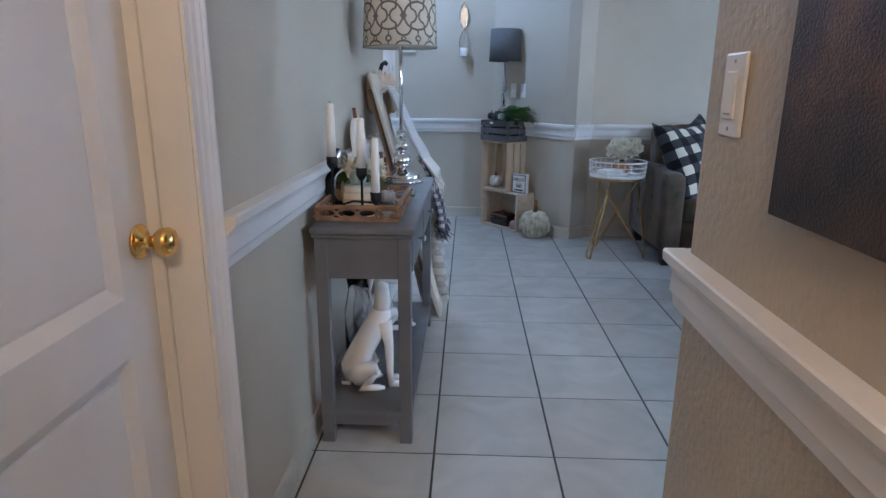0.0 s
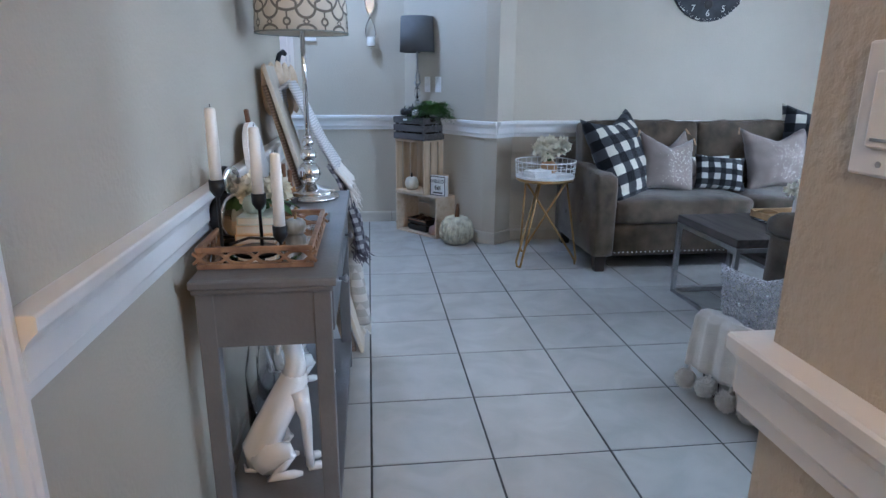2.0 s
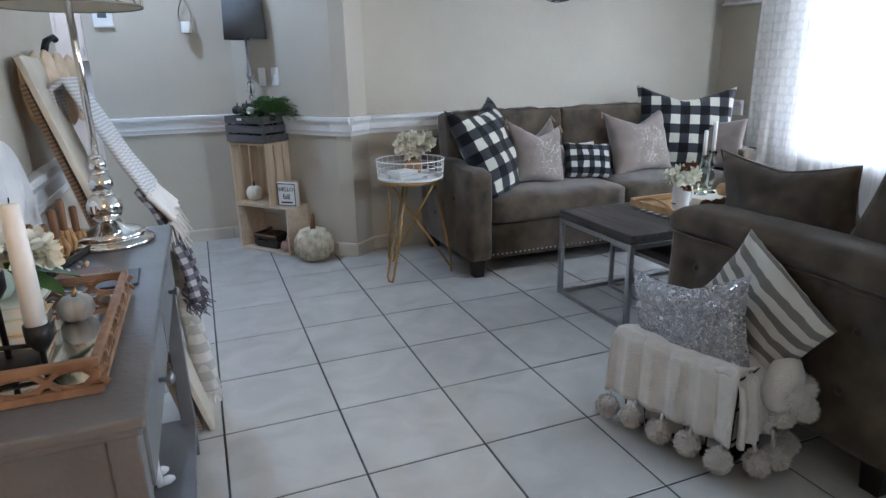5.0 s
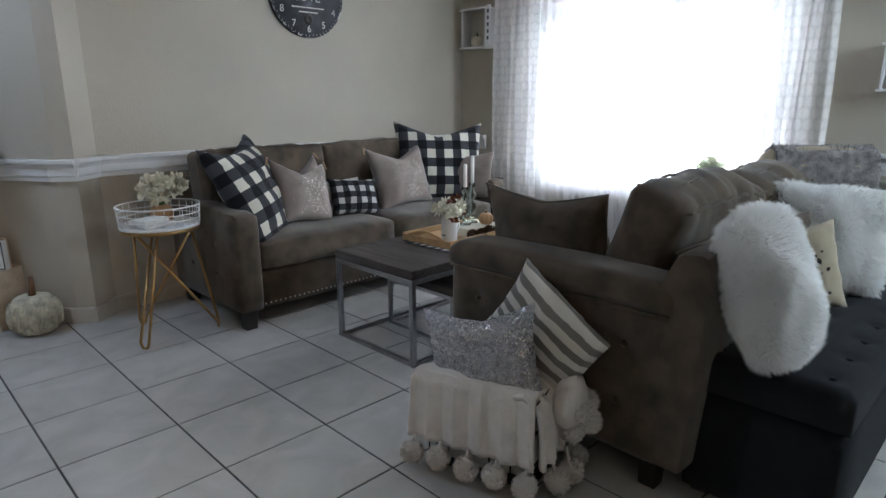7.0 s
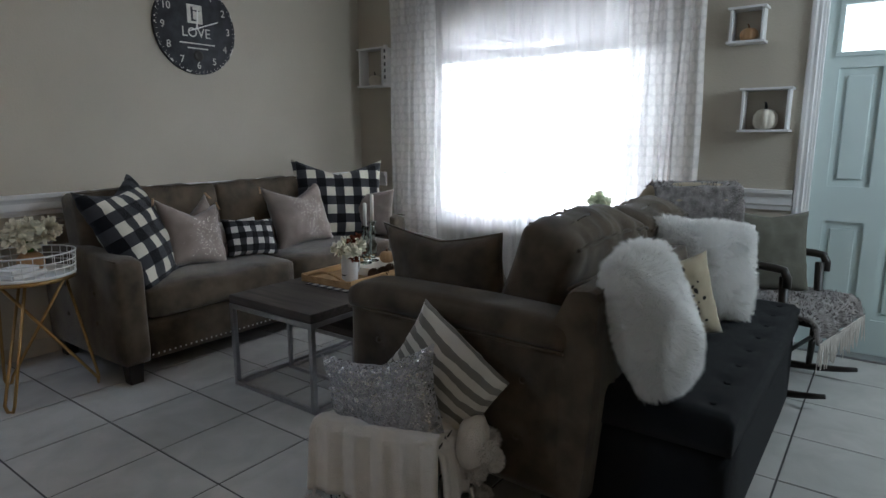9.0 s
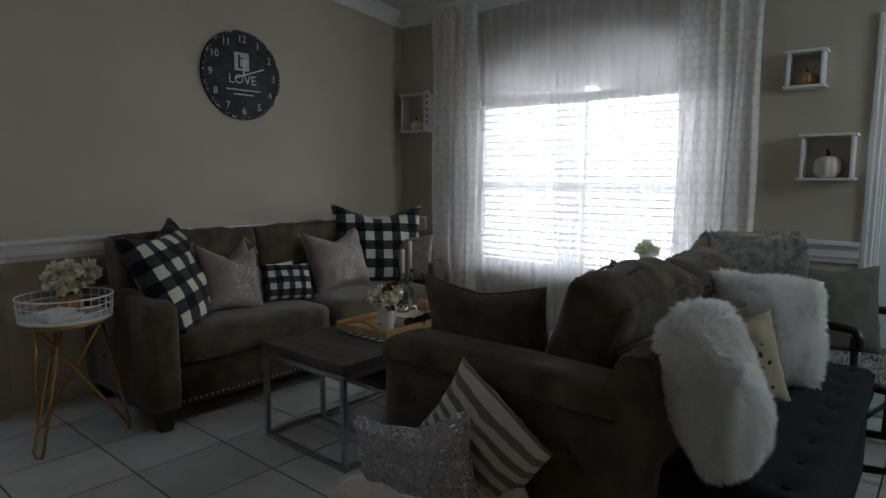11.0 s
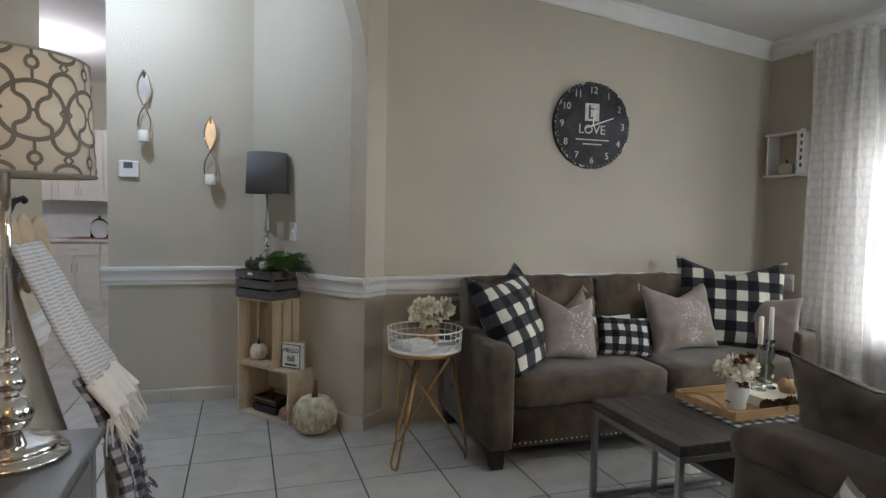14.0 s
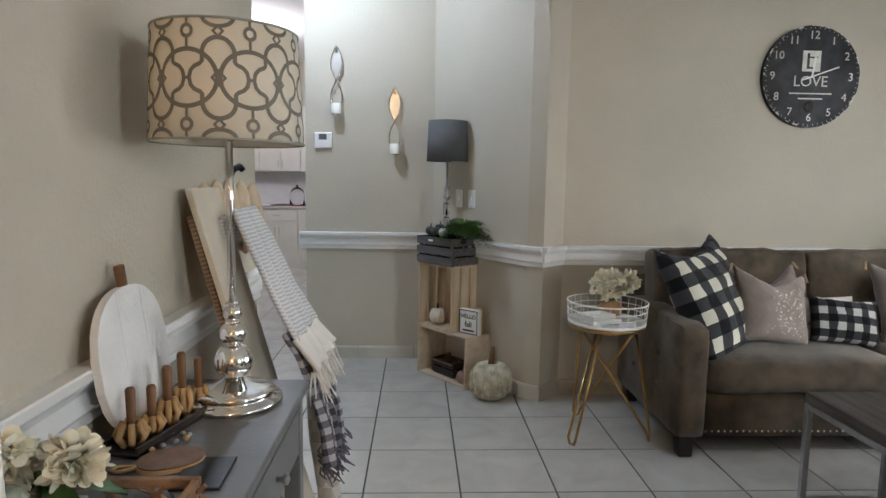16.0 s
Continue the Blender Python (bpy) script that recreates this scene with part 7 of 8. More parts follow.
for k, (x, y) in enumerate(((2.47, 3.60), (2.54, 3.605), (2.61, 3.60), (2.68, 3.61))):
    pinecone(x, y, T2 + 0.028, 1.15, Matrix.Identity(4), (88, 92, 85, 95)[k])
cj = thing("jar_candle", pose(2.80, 3.63, TT), "lit three-wick candle in an amber glass jar", "candle")
amber = mat("amber_glass_wax", (0.62, 0.30, 0.12), 0.25, 0, 0.1, 12, 0.02, 40)
lathe_part("jar", [(0.045, 0), (0.050, 0.005), (0.050, 0.165), (0.046, 0.165), (0.046, 0.138), (0.01, 0.137)], amber, cj)
for k in range(3):
    a = k * 2.094
    part("flame", ball(0.005, (0.02 * math.cos(a), 0.02 * math.sin(a), 0.155), (1, 1, 2.0), 8, 6), glow_mat("flame", (1.0, 0.55, 0.18), 18), cj)

# ---- basket beside the loveseat ----
bk_ = thing("storage_basket", pose(1.497, 2.655, 0, 0, 0, 16), "dark wire storage basket beside the loveseat", "basket")
wire = bmesh.new()
part("bottom", bx(-0.10, 0.10, -0.19, 0.19, 0.004, 0.014, 0.003), M["black"], bk_)
for z in (0.11, 0.22, 0.320):
    bm = bmesh.new()
    tube(bm, [(-0.11, -0.20, z), (0.11, -0.20, z), (0.11, 0.20, z), (-0.11, 0.20, z)], 0.005, 6, True)
    part("hoop", bm, M["black"], bk_)
for x, y in [(-0.11, -0.20 + 0.08 * k) for k in range(6)] + [(0.11, -0.20 + 0.08 * k) for k in range(6)] + [(-0.055 + 0.055 * k, s * 0.20) for k in range(3) for s in (-1, 1)]:
    bm = bmesh.new()
    tube(bm, [(x * 0.9, y * 0.94, 0.01), (x, y, 0.320)], 0.003, 5)
    part("wire", bm, M["black"], bk_)
fb_ = thing("folded_blanket", bk_.matrix_basis, "folded cream blanket filling the basket", "blanket")
part("fold", soft_box(0.19, 0.36, 0.285, 0.05, 0.01, 8, Matrix.Translation((0, 0, 0.158)), 0.02, 4), M["knit"], fb_)
pb = thing("pompom_blanket", bk_.matrix_basis, "cream knitted blanket with large pompoms hung over the basket", "blanket")
part("cloth", drape([(0.02, 0.320), (-0.07, 0.347), (-0.115, 0.352), (-0.136, 0.325), (-0.146, 0.22), (-0.152, 0.115)], (-0.195, 0.225), (-0.215, 0.245), 0.007, 12, 5, 0.012), M["knit"], pb)
part("side_cloth", moved(drape([(-0.02, 0.325), (0.06, 0.35), (0.12, 0.31), (0.14, 0.22), (0.145, 0.12)], (-0.13, 0.10), (-0.14, 0.11), 0.012, 13, 3, 0.014), Matrix.Translation((0.0, -0.10, 0.0)) @ Matrix.Rotation(radians(-90), 4, "Z")), M["knit"], pb)
hump = soft_box(0.13, 0.09, 0.17, 0.042, 0.012, 10, None, 0.02, 6)
moved(hump, pose(0.025, -0.262, 0.290, 14, 10, 20))
part("gathered_end", hump, M["knit"], pb, "gathered knitted end of the blanket")
spots = [(-0.165, -0.19 + 0.103 * k, 0.062 + 0.008 * (k % 2)) for k in range(5)] + [(-0.08, -0.265, 0.06), (0.0, -0.285, 0.055), (0.085, -0.275, 0.06), (0.02, -0.275, 0.19), (0.10, -0.245, 0.20), (0.055, -0.305, 0.285), (0.0, -0.315, 0.275), (0.045, -0.325, 0.225)]
for k, p in enumerate(spots):
    b0 = ball(0.036, p, (1, 1, 1), 10, 7)
    pm = fur_on(b0, 1100, 0.013, k, 0.0013, 0.35)
    tmp = bpy.data.meshes.new("pompom_core")
    b0.to_mesh(tmp), b0.free()
    pm.from_mesh(tmp)
    bpy.data.meshes.remove(tmp)
    po = part("pompom", pm, M["knit"], pb, "fluffy cream pompom")
    top = Vector((p[0] + 0.018, p[1], 0.12)) if p[0] < -0.12 else Vector((p[0], p[1] + 0.02, 0.14 if p[2] < 0.1 else 0.26))
    cd = bmesh.new()
    tube(cd, [Vector(p), (Vector(p) + top) / 2 + Vector((0.003, 0.002, 0)), top], 0.006, 6)
    part("cord", smooth(cd), M["knit"], po)
gl = cushion("sequin_pillow", stand(1.452, 2.668, 0.222, -80, 4, 0.175, 13), 0.45, 0.36, 0.11, M["glitter"], "silver sequined pillow standing in the basket", 21, 0.14, 0.08)
seq = bmesh.new()
rnd = random.Random(2)
cover = pillow_mesh(0.45, 0.36, 0.11, 0.14, 20, 21, 0.08)
cover.normal_update()
fs = [f for f in cover.faces if f.calc_center_median().z > 0.004]
for k in range(2600):
    f = rnd.choice(fs)
    v = [a.co for a in f.verts]
    a, b = rnd.random(), rnd.random()
    p = (v[0] * (1 - a) + v[1] * a) * (1 - b) + (v[3] * (1 - a) + v[2] * a) * b + f.normal * 0.0015
    nn = (f.normal + Vector((rnd.gauss(0, 0.15), rnd.gauss(0, 0.15), rnd.gauss(0, 0.15)))).normalized()
    s = nn.orthogonal().normalized() * 0.0035
    t_ = nn.cross(s)
    seq.faces.new([seq.verts.new(p + c) for c in (s, t_, -s, -t_)])
cover.free()
part("sequin_cloth", seq, mat("sequin_silver", (0.62, 0.62, 0.64), 0.25, 0.95, 0.2, 200, 0, 60), gl, "overlapping silver sequins")["kind"] = "stuff"
cushion("striped_pillow", stand(1.600, 2.545, 0.262, -90, 5, 0.215, 58), 0.315, 0.40, 0.12, M["stripe"], "grey and cream ticking stripe pillow standing on its corner", 23, 0.05, 0.02)

# ---- loveseat and bench pillows ----
cushion("velvet_pillow", stand(2.03, 2.79, 0.49, 84, 12, 0.205, -2), 0.62, 0.43, 0.18, M["sofa"], "dark taupe velvet pillow with piping on the loveseat", 31, 0.10, 0.07, edge=M["sofa"])
cushion("velvet_pillow", stand(2.95, 2.68, 0.49, 150, 16, 0.205, 12), 0.42, 0.38, 0.16, M["sofa"], "dark taupe velvet pillow at the loveseat's far arm", 33, 0.08, 0.05)


def fur_pillow(m, w, h, t, seed, n=9000, ln=0.045, ear=-0.16):
    p = thing("fur_pillow", m, "white shaggy faux fur pillow on the bench", "pillow", "fur pillows")
    bm = pillow_mesh(w, h, t, ear, 16, seed, 0.0)
    pile = fur_on(bm, n, ln, seed, 0.0010, 0.55, 2200)
    part("cover", bm, M["fur"], p)
    part("fur_coat", pile, M["fur"], p, "long white fur")["kind"] = "stuff"


fur_pillow(stand(1.842, 1.905, 0.49, -24, 12, 0.222, 13), 0.205, 0.405, 0.20, 41, 42000, 0.034)
fur_pillow(stand(2.66, 1.985, 0.50, -60, 14, 0.215, -4), 0.40, 0.39, 0.15, 43, 42000, 0.034, 0.03)
pr_m = mat("cream_print", (0.48, 0.42, 0.30), 0.9, 0, 0.1, 12, 0.3, 300, 0.15, 0.2)
bpz = cushion("printed_pillow", stand(2.34, 2.000, 0.50, -55, 14, 0.155, 10), 0.30, 0.31, 0.14, pr_m, "tan pillow with dark printed motifs behind the fur pillows", 45)
mk = bmesh.new()
for k in range(46):
    x, y = random.uniform(-0.10, 0.10), random.uniform(-0.10, 0.10)
    z = 0.07 * max(0.0, (1 - (x / 0.155) ** 2) * (1 - (y / 0.155) ** 2)) ** 0.42 * 1.02 + 0.006
    s = random.uniform(0.004, 0.012)
    mk.faces.new([mk.verts.new((x + s * math.cos(a) * random.uniform(0.5, 1.2), y + s * math.sin(a) * random.uniform(0.5, 1.4), z)) for a in (0, 1.2, 2.4, 3.6, 5.0)])
part("print", mk, M["espresso"], bpz, "dark printed motifs")["kind"] = "stuff"

# ---- chairs by the door ----
def rocking_chair():
    c = thing("rocking_chair", pose(3.515, 1.915, 0, 0, 0, -12), "dark wooden rocking chair with a grey-green cushion", "rocking chair")
    for x in (-0.24, 0.24):
        bm = bmesh.new()
        pts = [(x, -0.42 + 0.84 * k / 16, 0.022 + 0.42 * (((k - 8) / 16) ** 2) * 0.55) for k in range(17)]
        for a, b in zip(pts, pts[1:]):
            pass
        tube(bm, pts, 0.021, 8, taper=lambda t: 0.55 + 0.45 * math.sin(math.pi * min(1, max(0, t)) ** 0.8))
        part("rocker", smooth(bm), M["espresso"], c)
        for y, z in ((-0.20, 0.60), (0.20, 0.44)):
            part("leg", smooth(tube(bmesh.new(), [(x, y, 0.03), (x, y - 0.01, z * 0.5), (x, y, z)], 0.016, 10, taper=lambda t: 1.15 - 0.25 * math.cos(t * 9))), M["espresso"], c)
        part("arm", smooth(tube(bmesh.new(), [(x * 1.04, 0.25, 0.655), (x * 1.1, 0.0, 0.645), (x * 1.12, -0.17, 0.64), (x * 1.12, -0.205, 0.635), (x * 1.12, -0.222, 0.60), (x * 1.11, -0.222, 0.555)], 0.020, 10)), M["espresso"], c)
        part("back_post", smooth(tube(bmesh.new(), [(x * 0.95, 0.22, 0.42), (x * 0.92, 0.28, 0.70), (x * 0.88, 0.36, 0.95)], 0.016, 8)), M["espresso"], c)
    part("seat", bx(-0.25, 0.25, -0.34, 0.23, 0.385, 0.415, 0.008), M["espresso"], c)
    for k in range(5):
        x = -0.16 + 0.08 * k
        part("spindle", smooth(tube(bmesh.new(), [(x, 0.22, 0.41), (x, 0.28, 0.68), (x, 0.35, 0.93)], 0.009, 6)), M["espresso"], c)
    part("top_rail", bx(-0.23, 0.23, 0.345, 0.375, 0.90, 0.96, 0.008), M["espresso"], c)
    part("stretcher", smooth(tube(bmesh.new(), [(-0.24, -0.2, 0.20), (0.24, -0.2, 0.20)], 0.011, 8)), M["espresso"], c)


rocking_chair()
cu_m = mat("olive_grey_cloth", (0.115, 0.11, 0.088), 0.9, 0, 0.12, 12, 0.3, 300, 0.15, 0.1)
cushion("back_cushion", stand(3.56, 1.87, 0.445, -56, 14, 0.215, -2), 0.42, 0.43, 0.13, cu_m, "grey-green back cushion on the rocking chair", 51)
furg = mat("grey_fur", (0.23, 0.21, 0.20), 0.95, 0, 0.45, 26, 0.5, 160, 0.1, 0.3)
tw = thing("fur_throw", pose(3.515, 1.915, 0, 0, 0, -12), "grey faux fur throw with cream fringe on the rocking chair", "blanket")
seatc = drape([(0.10, 0.445), (-0.05, 0.452), (-0.34, 0.448), (-0.375, 0.42), (-0.39, 0.34)], (-0.28, 0.30), (-0.33, 0.33), 0.010, 17, 3, 0.016)
moved(seatc, Matrix.Rotation(math.pi / 2, 4, "Z"))
pile = fur_on(seatc, 3500, 0.016, 9, 0.0022, 0.8)
part("cloth", seatc, furg, tw)
part("fur_coat", pile, furg, tw)["kind"] = "stuff"
part("fringe", strands([(-0.33 + 0.66 * k / 60, -0.40, 0.345) for k in range(61)], 0.13, 0.0042, 23, (0, -0.02, -1), 0.003), M["knit"], tw, "long cream fringe")["kind"] = "stuff"


def accent_chair():
    beige = mat("beige_upholstery", (0.42, 0.35, 0.25), 0.85, 0, 0.1, 12, 0.25, 300, 0.2, 0.1)
    c = thing("armchair", pose(3.60, 2.42, 0, 0, 0, 128), "beige upholstered armchair by the window", "armchair")
    for x in (-0.22, 0.22):
        for y in (-0.2, 0.2):
            foot(c, x, y, 0.16, 0.02)
    part("seat", soft_box(0.54, 0.50, 0.26, 0.05, 0.02, 8, Matrix.Translation((0, 0, 0.29))), beige, c)
    part("backrest", soft_box(0.52, 0.14, 0.62, 0.065, 0.02, 10, pose(0, 0.24, 0.68, -8)), beige, c)
    t = thing("fur_throw", pose(3.60, 2.42, 0, 0, 0, 128), "grey marled fur throw over the armchair back", "blanket")
    cl = drape([(0.10, 0.70), (0.165, 0.90), (0.19, 0.985), (0.26, 1.012), (0.335, 0.985), (0.36, 0.88), (0.36, 0.70)], (-0.20, 0.24), (-0.21, 0.25), 0.004, 31, 2, 0.014)
    moved(cl, Matrix.Rotation(math.pi / 2, 4, "Z"))
    pile_ = fur_on(cl, 4200, 0.016, 19, 0.0022, 0.8)
    part("cloth", cl, furg, t)
    part("fur_coat", pile_, furg, t)["kind"] = "stuff"


accent_chair()
wst = thing("plant_stand", pose(3.90, 2.95, 0), "slim white plant stand by the window", "plant stand")
lathe_part("top", [(0.11, 0.70), (0.11, 0.72)], M["white"], wst)
for k in range(3):
    a = k * 2.094
    part("leg", smooth(tube(bmesh.new(), [(0.09 * math.cos(a), 0.09 * math.sin(a), 0.70), (0.12 * math.cos(a), 0.12 * math.sin(a), 0.0)], 0.009, 8)), M["white"], wst)
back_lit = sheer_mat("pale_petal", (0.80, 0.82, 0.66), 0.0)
pw = thing("potted_flowers", pose(3.90, 2.95, 0.7205), "white pot of pale green-white flowers by the window", "flowers")
lathe_part("pot", [(0.04, 0), (0.052, 0.08), (0.047, 0.08), (0.036, 0.01)], M["white"], pw)
for k, (x, y, z) in enumerate(((0, -0.04, 0.10), (0, 0.04, 0.10), (-0.02, 0, 0.125))):
    part("bloom", petals(80, (x, y, z), 0.025, 0.05, 0.011, 90 + k, 0.1), back_lit, pw)
part("soil", bx(-0.03, 0.03, -0.03, 0.03, 0.03, 0.07), M["soil"], pw)

# ---- window ----
M["vinyl"] = sheer_mat("blind_vinyl", (0.88, 0.88, 0.87), 0.10)
win = tagged(new("window_1"), "arched window with white blinds and a fan shade above", "window", "", "structure")
for a in ((WY0, WY0 + 0.05, WZ0, WZ1), (WY1 - 0.05, WY1, WZ0, WZ1), (WY0 + 0.05, WY1 - 0.05, WZ0, WZ0 + 0.05), (WY0 + 0.05, WY1 - 0.05, WZ1 - 0.06, WZ1), ((WY0 + WY1) / 2 - 0.012, (WY0 + WY1) / 2 + 0.012, WZ0 + 0.05, WZ1 - 0.06), (WY0 + 0.05, (WY0 + WY1) / 2 - 0.012, 1.19, 1.215), ((WY0 + WY1) / 2 + 0.012, WY1 - 0.05, 1.19, 1.215)):
    part("window_frame", bx(XW + 0.075, XW + 0.115, a[0], a[1], a[2], a[3], 0.003), M["trim"], win)
part("window_sill", bx(XW - 0.03, XW + 0.075, WY0 - 0.03, WY1 + 0.03, WZ0 - 0.03, WZ0 - 0.001, 0.006), M["trim"], win)
for y0, y1 in ((WY0 + 0.052, (WY0 + WY1) / 2 - 0.014), ((WY0 + WY1) / 2 + 0.014, WY1 - 0.052)):
    for z0, z1 in ((WZ0 + 0.052, 1.188), (1.217, WZ1 - 0.062)):
        ob = part("pane", bx(XW + 0.093, XW + 0.097, y0, y1, z0, z1), M["glass"], win)
        ob.visible_shadow = False
cy, hw = (WY0 + WY1) / 2, (WY1 - WY0) / 2
NF = 15
for k in range(NF):
    a0, a1 = math.pi * (k + 0.02) / NF, math.pi * (k + 0.985) / NF
    bm = bmesh.new()
    v = []
    for a, x in ((a0, XW + 0.085), (a1, XW + 0.100)):
        for r in (0.10, 0.985):
            v.append((x, cy + hw * r * math.cos(a), WZ1 + 0.004 + WARC * r * math.sin(a)))
    lo = [bm.verts.new(v[i]) for i in (0, 1, 3, 2)]
    hi = [bm.verts.new((p.co.x + 0.004, p.co.y, p.co.z)) for p in lo]
    bm.faces.new(lo), bm.faces.new(hi)
    for i in range(4):
        bm.faces.new((lo[i], lo[(i + 1) % 4], hi[(i + 1) % 4], hi[i]))
    bmesh.ops.recalc_face_normals(bm, faces=bm.faces)
    part("fan_slat", bm, M["trim"], win, "pleated fan shade slat")
for half in (0, 1):
    y0, y1 = (WY0 + 0.01, cy - 0.006) if half == 0 else (cy + 0.006, WY1 - 0.01)
    bl = thing("window_blind", pose(XW + 0.035, 0, 0), "white horizontal slat blind in the window", "blind", "window blinds")
    part("headrail", bx(-0.025, 0.025, y0, y1, WZ1 - 0.05, WZ1 - 0.005, 0.003), M["trim"], bl)
    me = None
    for k in range(24):
        z = WZ0 + 0.03 + k * 0.0525
        if me is None:
            me = mesh_of("slat", bx(-0.024, 0.024, y0, y1, -0.0015, 0.0015), M["vinyl"])
        ob = new("slat", me)
        ob.parent, ob.matrix_basis = bl, pose(0, 0, z, 0, -18, 0)
    part("bottom_rail", bx(-0.022, 0.022, y0, y1, WZ0 + 0.002, WZ0 + 0.018, 0.003), M["trim"], bl)
back = structure("backdrop", bx(7.0, 7.05, -6, 13, -2, 8), glow_mat("outdoor_haze", (0.93, 0.97, 1.0), 11.0), "bright hazy daylight outside the window", "backdrop")

M["sheer"] = sheer_mat("sheer_voile", (0.80, 0.79, 0.79), 0.36)
M["drape"] = sheer_mat("patterned_drape", (0.90, 0.88, 0.86), 0.07, 0.09)
rod = thing("curtain_rod", pose(XW - 0.085, 0, 2.525), "thin white curtain rod under the crown moulding", "curtain rod")
rb = bmesh.new()
lathe(rb, [(0.009, 2.30), (0.009, 4.95)], 12, (0, 0, 0), pose(0, 0, 0, -90))
part("pole", smooth(rb), M["trim"], rod)
for y in (2.45, 3.62, 4.86):
    part("bracket", bx(0, 0.084, y - 0.008, y + 0.008, -0.008, 0.008), M["trim"], rod)
for y in (2.29, 4.96):
    part("finial", ball(0.018, (0, y, 0), (1, 1.2, 1), 12, 8), M["trim"], rod)
for y0, y1, s in ((2.46, 3.70, 3), (3.48, 4.52, 4)):
    cur = thing("sheer_curtain", pose(XW - 0.085, 0, 0), "white sheer voile curtain over the window", "curtain", "sheer curtains")
    part("cloth", wave_sheet(y0, y1, 0.03, 2.515, 0.017, 11, s, 160, 16), M["sheer"], cur)
    part("header", bx(-0.012, 0.012, y0, y1, 2.512, 2.528, 0.003), M["sheer"], cur)
for y0, y1, s in ((2.37, 2.84, 7), (4.36, 4.83, 8)):
    cur = thing("window_curtain", pose(XW - 0.145, 0, 0), "off-white curtain panel with a pale scale pattern", "curtain", "side curtains")
    part("cloth", wave_sheet(y0, y1, 0.02, 2.545, 0.020, 5, s, 110, 18, gather=0.08), M["drape"], cur)
    part("header_tape", wave_sheet(y0, y1, 2.545, 2.575, 0.022, 5, s, 110, 2), M["drape"], cur)


def box_shelf(y0, y1, z0, z1, label):
    s = thing("box_shelf", pose(XW - 0.001, y0, z0), label, "shelf", "box shelves")
    w, h, d, t = y1 - y0, z1 - z0, 0.11, 0.014
    part("bottom", bx(-d - 0.012, 0, -0.012, w + 0.012, 0, t, 0.002), M["trim"], s)
    part("top", bx(-d - 0.012, 0, -0.012, w + 0.012, h - t, h, 0.002), M["trim"], s)
    for y in (0, w - t):
        part("side", bx(-d, 0, y, y + t, t, h - t, 0.002), M["trim"], s)
    return s


box_shelf(4.93, 5.20, 1.65, 1.97, "white open box shelf by the wall corner")
pumpkin("pumpkin", XW - 0.06, 5.06, 1.6645, 0.055, 0.085, M["cream"], "cream pumpkin in the box shelf by the corner", M["black"], 9, 0.03)
sgn = thing("sign_block", pose(XW - 0.125, 4.905, 1.68), "white sign block with dark bars beside the corner shelf", "sign")
part("block", bx(0, 0.022, -0.03, 0.0, 0.0, 0.30, 0.002), M["white"], sgn)
for k in range(5):
    part("letter_bar", bx(-0.0015, 0.0, -0.024, -0.006, 0.03 + 0.052 * k, 0.058 + 0.052 * k), M["shade_grey"], sgn)
box_shelf(2.085, 2.262, 1.760, 1.960, "small white open box shelf on the window wall")
pumpkin("pumpkin", XW - 0.06, 2.165, 1.7745, 0.05, 0.07, orange, "small tan pumpkin in the upper box shelf", M["brown_wood"], 9, 0.025)
box_shelf(1.920, 2.165, 1.262, 1.510, "white open box shelf beside the entry door")
pumpkin("pumpkin", XW - 0.06, 2.04, 1.2765, 0.066, 0.115, M["cream"], "cream pumpkin in the lower box shelf", M["black"], 9, 0.04)


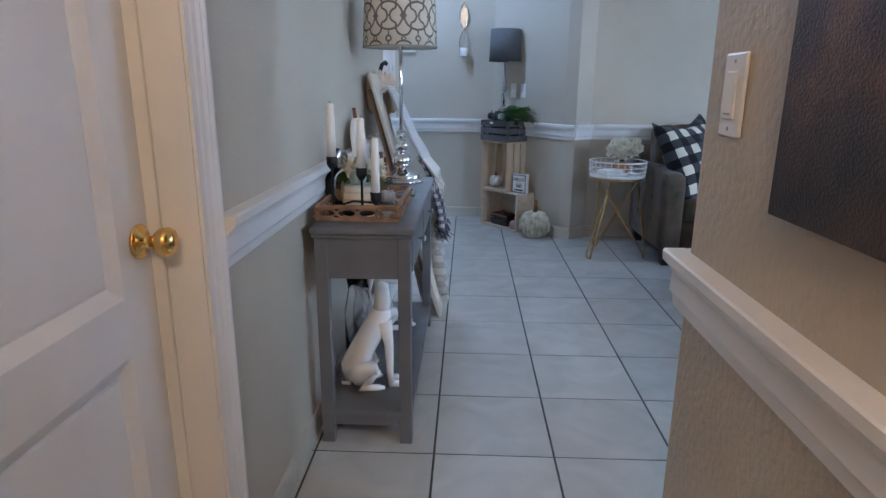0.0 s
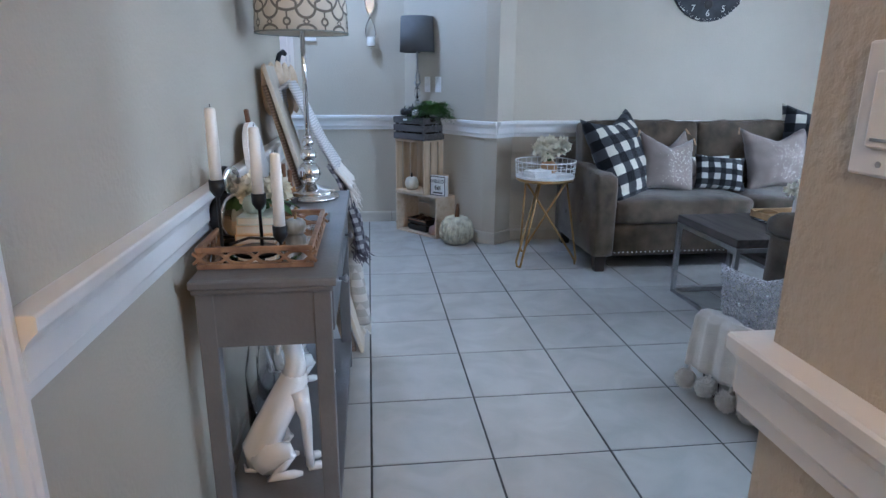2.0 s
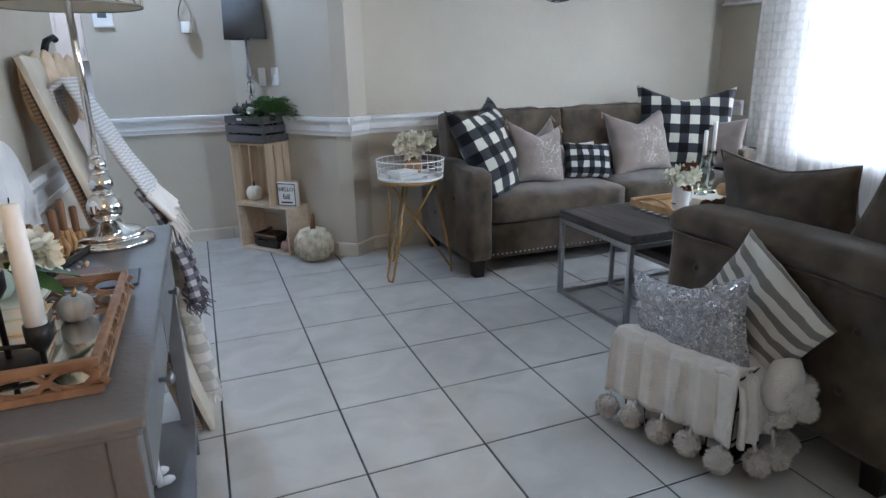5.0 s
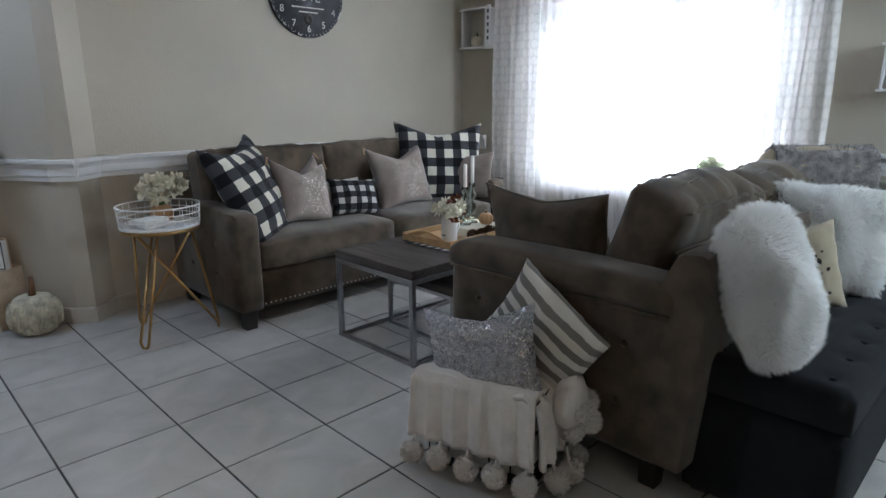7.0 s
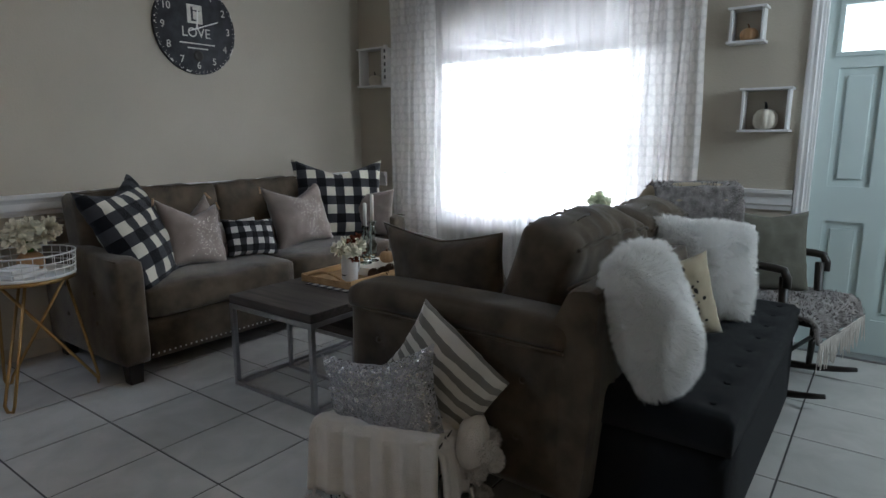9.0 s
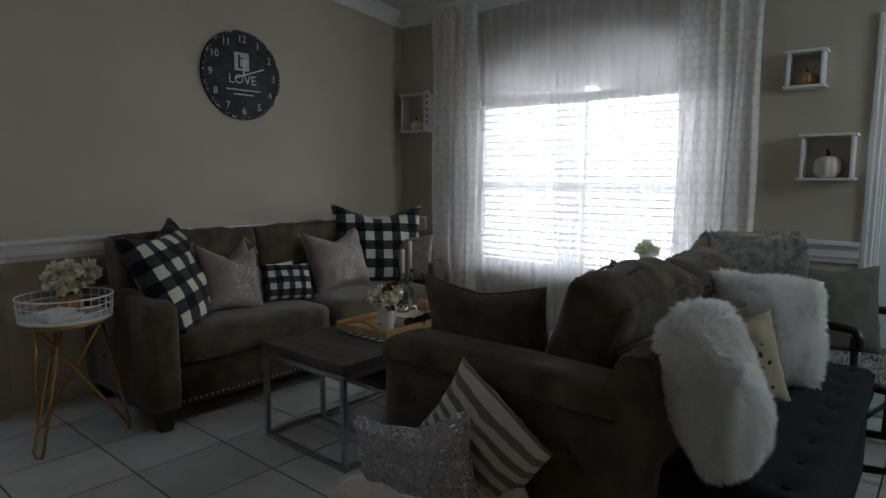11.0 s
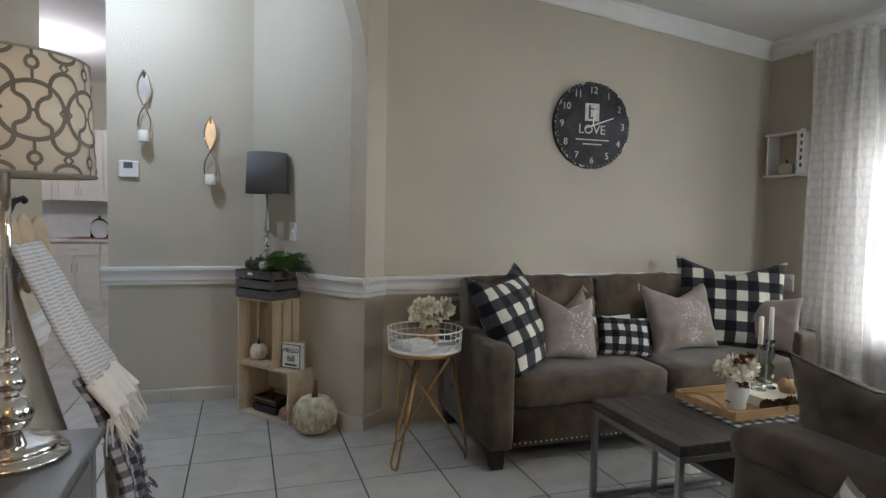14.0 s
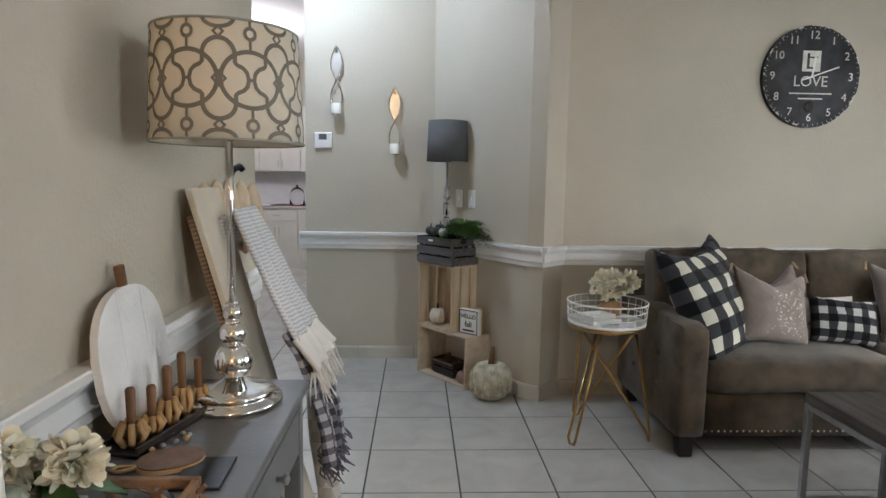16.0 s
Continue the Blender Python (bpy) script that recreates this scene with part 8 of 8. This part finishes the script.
# ---- entry door ----
def entry_door():
    d = tagged(new("door_2"), "pale six-panel entry door with a frosted glass light", "door", "", "structure")
    d.matrix_basis = pose(XW + 0.05, DY_A + 0.012, 0.015)
    w, h, t = DY_B - DY_A - 0.024, DTOP - 0.03, 0.045
    ys = [0, 0.075, 0.275, 0.358, 0.558, 0.641, 0.841, w]
    zs = [0, 0.20, 0.745, 0.945, 1.59, 1.675, 1.92, h]
    bm = bmesh.new()
    for i in range(7):
        for j in range(7):
            if j in (1, 3) and i in (1, 3, 5):
                continue
            if j == 5 and 1 <= i <= 5:
                continue
            box(bm, 0, t, ys[i], ys[i + 1], zs[j], zs[j + 1])
    part("leaf", bm, M["entry"], d)
    for i in (1, 3, 5):
        for j in (1, 3):
            pb_ = bmesh.new()
            box(pb_, 0.014, t - 0.005, ys[i], ys[i + 1], zs[j], zs[j + 1])
            box(pb_, 0.004, 0.0139, ys[i] + 0.04, ys[i + 1] - 0.04, zs[j] + 0.04, zs[j + 1] - 0.04, 0.006)
            part("panel", pb_, M["entry"], d)
    fr = bmesh.new()
    y0, y1, z0, z1 = ys[1], ys[6], zs[5], zs[6]
    for a in ((y0 - 0.025, y1 + 0.025, z0 - 0.025, z0), (y0 - 0.025, y1 + 0.025, z1, z1 + 0.025), (y0 - 0.025, y0, z0, z1), (y1, y1 + 0.025, z0, z1)):
        box(fr, -0.012, -0.0005, *a, 0.003)
    part("light_frame", fr, M["entry"], d)
    gp = part("pane", bx(0.015, 0.022, y0 + 0.001, y1 - 0.001, z0 + 0.001, z1 - 0.001), glass_mat("frosted_glass", (1, 1, 1), 0.25), d, "frosted glass light")
    gp.visible_shadow = False
    for z in (z0 + 0.07, z0 + 0.09, z1 - 0.07):
        part("lead_strip", bx(0.010, 0.0145, y0 + 0.06, y1 - 0.06, z, z + 0.004), M["shade_grey"], gp)
    kb = bmesh.new()
    lathe(kb, [(0.03, 0), (0.03, 0.006), (0.012, 0.012), (0.011, 0.03), (0.027, 0.045), (0.026, 0.06), (0.01, 0.068)], 20, (0, 0, 0), pose(0, 0.065, 0.95, 0, -90, 0))
    part("knob", smooth(kb), M["brass"], d)


entry_door()
structure("trim_entry_casing_side", sweep(bmesh.new(), CASE_P, (XW, DY_B, 0), (XW, DY_B, DTOP + 0.07), (-1, 0, 0), (0, 1, 0)), M["trim"], "white fluted door casing", "door casing")
structure("trim_entry_casing_far", sweep(bmesh.new(), CASE_P, (XW, DY_A, 0), (XW, DY_A, DTOP + 0.07), (-1, 0, 0), (0, -1, 0)), M["trim"], "white fluted door casing", "door casing")
structure("trim_entry_casing_top", sweep(bmesh.new(), CASE_P, (XW - 0.001, DY_A, DTOP), (XW - 0.001, DY_B, DTOP), (-1, 0, 0)), M["trim"], "white fluted door casing", "door casing")
ej = bmesh.new()
box(ej, XW + 0.001, XW + 0.15, DY_B - 0.0115, DY_B - 0.0005, 0, DTOP - 0.0125), box(ej, XW + 0.001, XW + 0.15, DY_A + 0.0005, DY_A + 0.0115, 0, DTOP - 0.0125), box(ej, XW + 0.001, XW + 0.15, DY_A + 0.0005, DY_B - 0.0005, DTOP - 0.012, DTOP - 0.0005)
box(ej, XW + 0.096, XW + 0.15, DY_B - 0.03, DY_B - 0.0116, 0, DTOP - 0.0125), box(ej, XW + 0.096, XW + 0.15, DY_A + 0.0116, DY_A + 0.03, 0, DTOP - 0.0125)
structure("trim_entry_jamb", ej, M["trim"], "white entry door jamb", "door jamb")
structure("door_sill", bx(XW - 0.05, XW + 0.12, DY_A, DY_B, 0.0, 0.014, 0.004), M["steel"], "grey metal door threshold", "threshold")

# unseen frame added round the opening of the south fill lamp
sw = tagged(new("added_window_2"), "unseen white-framed window added in the south wall for fill light", "window", "", "structure")
for a in ((2.95, 3.0, 1.40, 2.30), (3.70, 3.75, 1.40, 2.30), (3.0, 3.70, 1.40, 1.45), (3.0, 3.70, 2.25, 2.30)):
    part("window_frame", bx(a[0], a[1], -0.10, -0.06, a[2], a[3], 0.003), M["trim"], sw)

# ---- floor tiles ----
fl = bmesh.new()
box(fl, -4.2, XW + 0.15, -1.95, 11.3, -0.10, -0.0026)
floor = structure("floor", fl, M["grout"], "pale glazed ceramic tile floor with dark grout", "floor")


def tile_mesh():
    bm = bmesh.new()
    h, g, c = TILE / 2 - 0.0036, 0.0014, -0.0055
    lo = [bm.verts.new((x * h, y * h, c)) for x, y in ((-1, -1), (1, -1), (1, 1), (-1, 1))]
    mi = [bm.verts.new((x * h, y * h, -g)) for x, y in ((-1, -1), (1, -1), (1, 1), (-1, 1))]
    hi = [bm.verts.new((x * (h - g), y * (h - g), 0)) for x, y in ((-1, -1), (1, -1), (1, 1), (-1, 1))]
    for a, b in ((lo, mi), (mi, hi)):
        for i in range(4):
            bm.faces.new((a[i], a[(i + 1) % 4], b[(i + 1) % 4], b[i]))
    bm.faces.new(hi)
    return mesh_of("tile", bm, M["tile"])


TILE_ME = tile_mesh()
rest = bmesh.new()
for i in range(-10, 11):
    for j in range(-5, 28):
        x, y = (i + 0.5) * TILE, (j + 0.5) * TILE
        near = -0.7 < x < 4.3 and 0.8 < y < 6.2
        if near:
            ob = new("tile", TILE_ME)
            ob.location = (x, y, random.uniform(-0.0004, 0.0004))
            ob.parent = floor
        elif x < XW and y < 11.1:
            k = rest.verts
            h = TILE / 2 - 0.0036
            q = [k.new((x + a * h, y + b * h, -0.0006)) for a, b in ((-1, -1), (1, -1), (1, 1), (-1, 1))]
            q2 = [k.new((v.co.x, v.co.y, -0.0055)) for v in q]
            rest.faces.new(q)
            for n in range(4):
                rest.faces.new((q2[n], q2[(n + 1) % 4], q[(n + 1) % 4], q[n]))
part("tiles", rest, M["tile"], floor)["kind"] = "stuff"
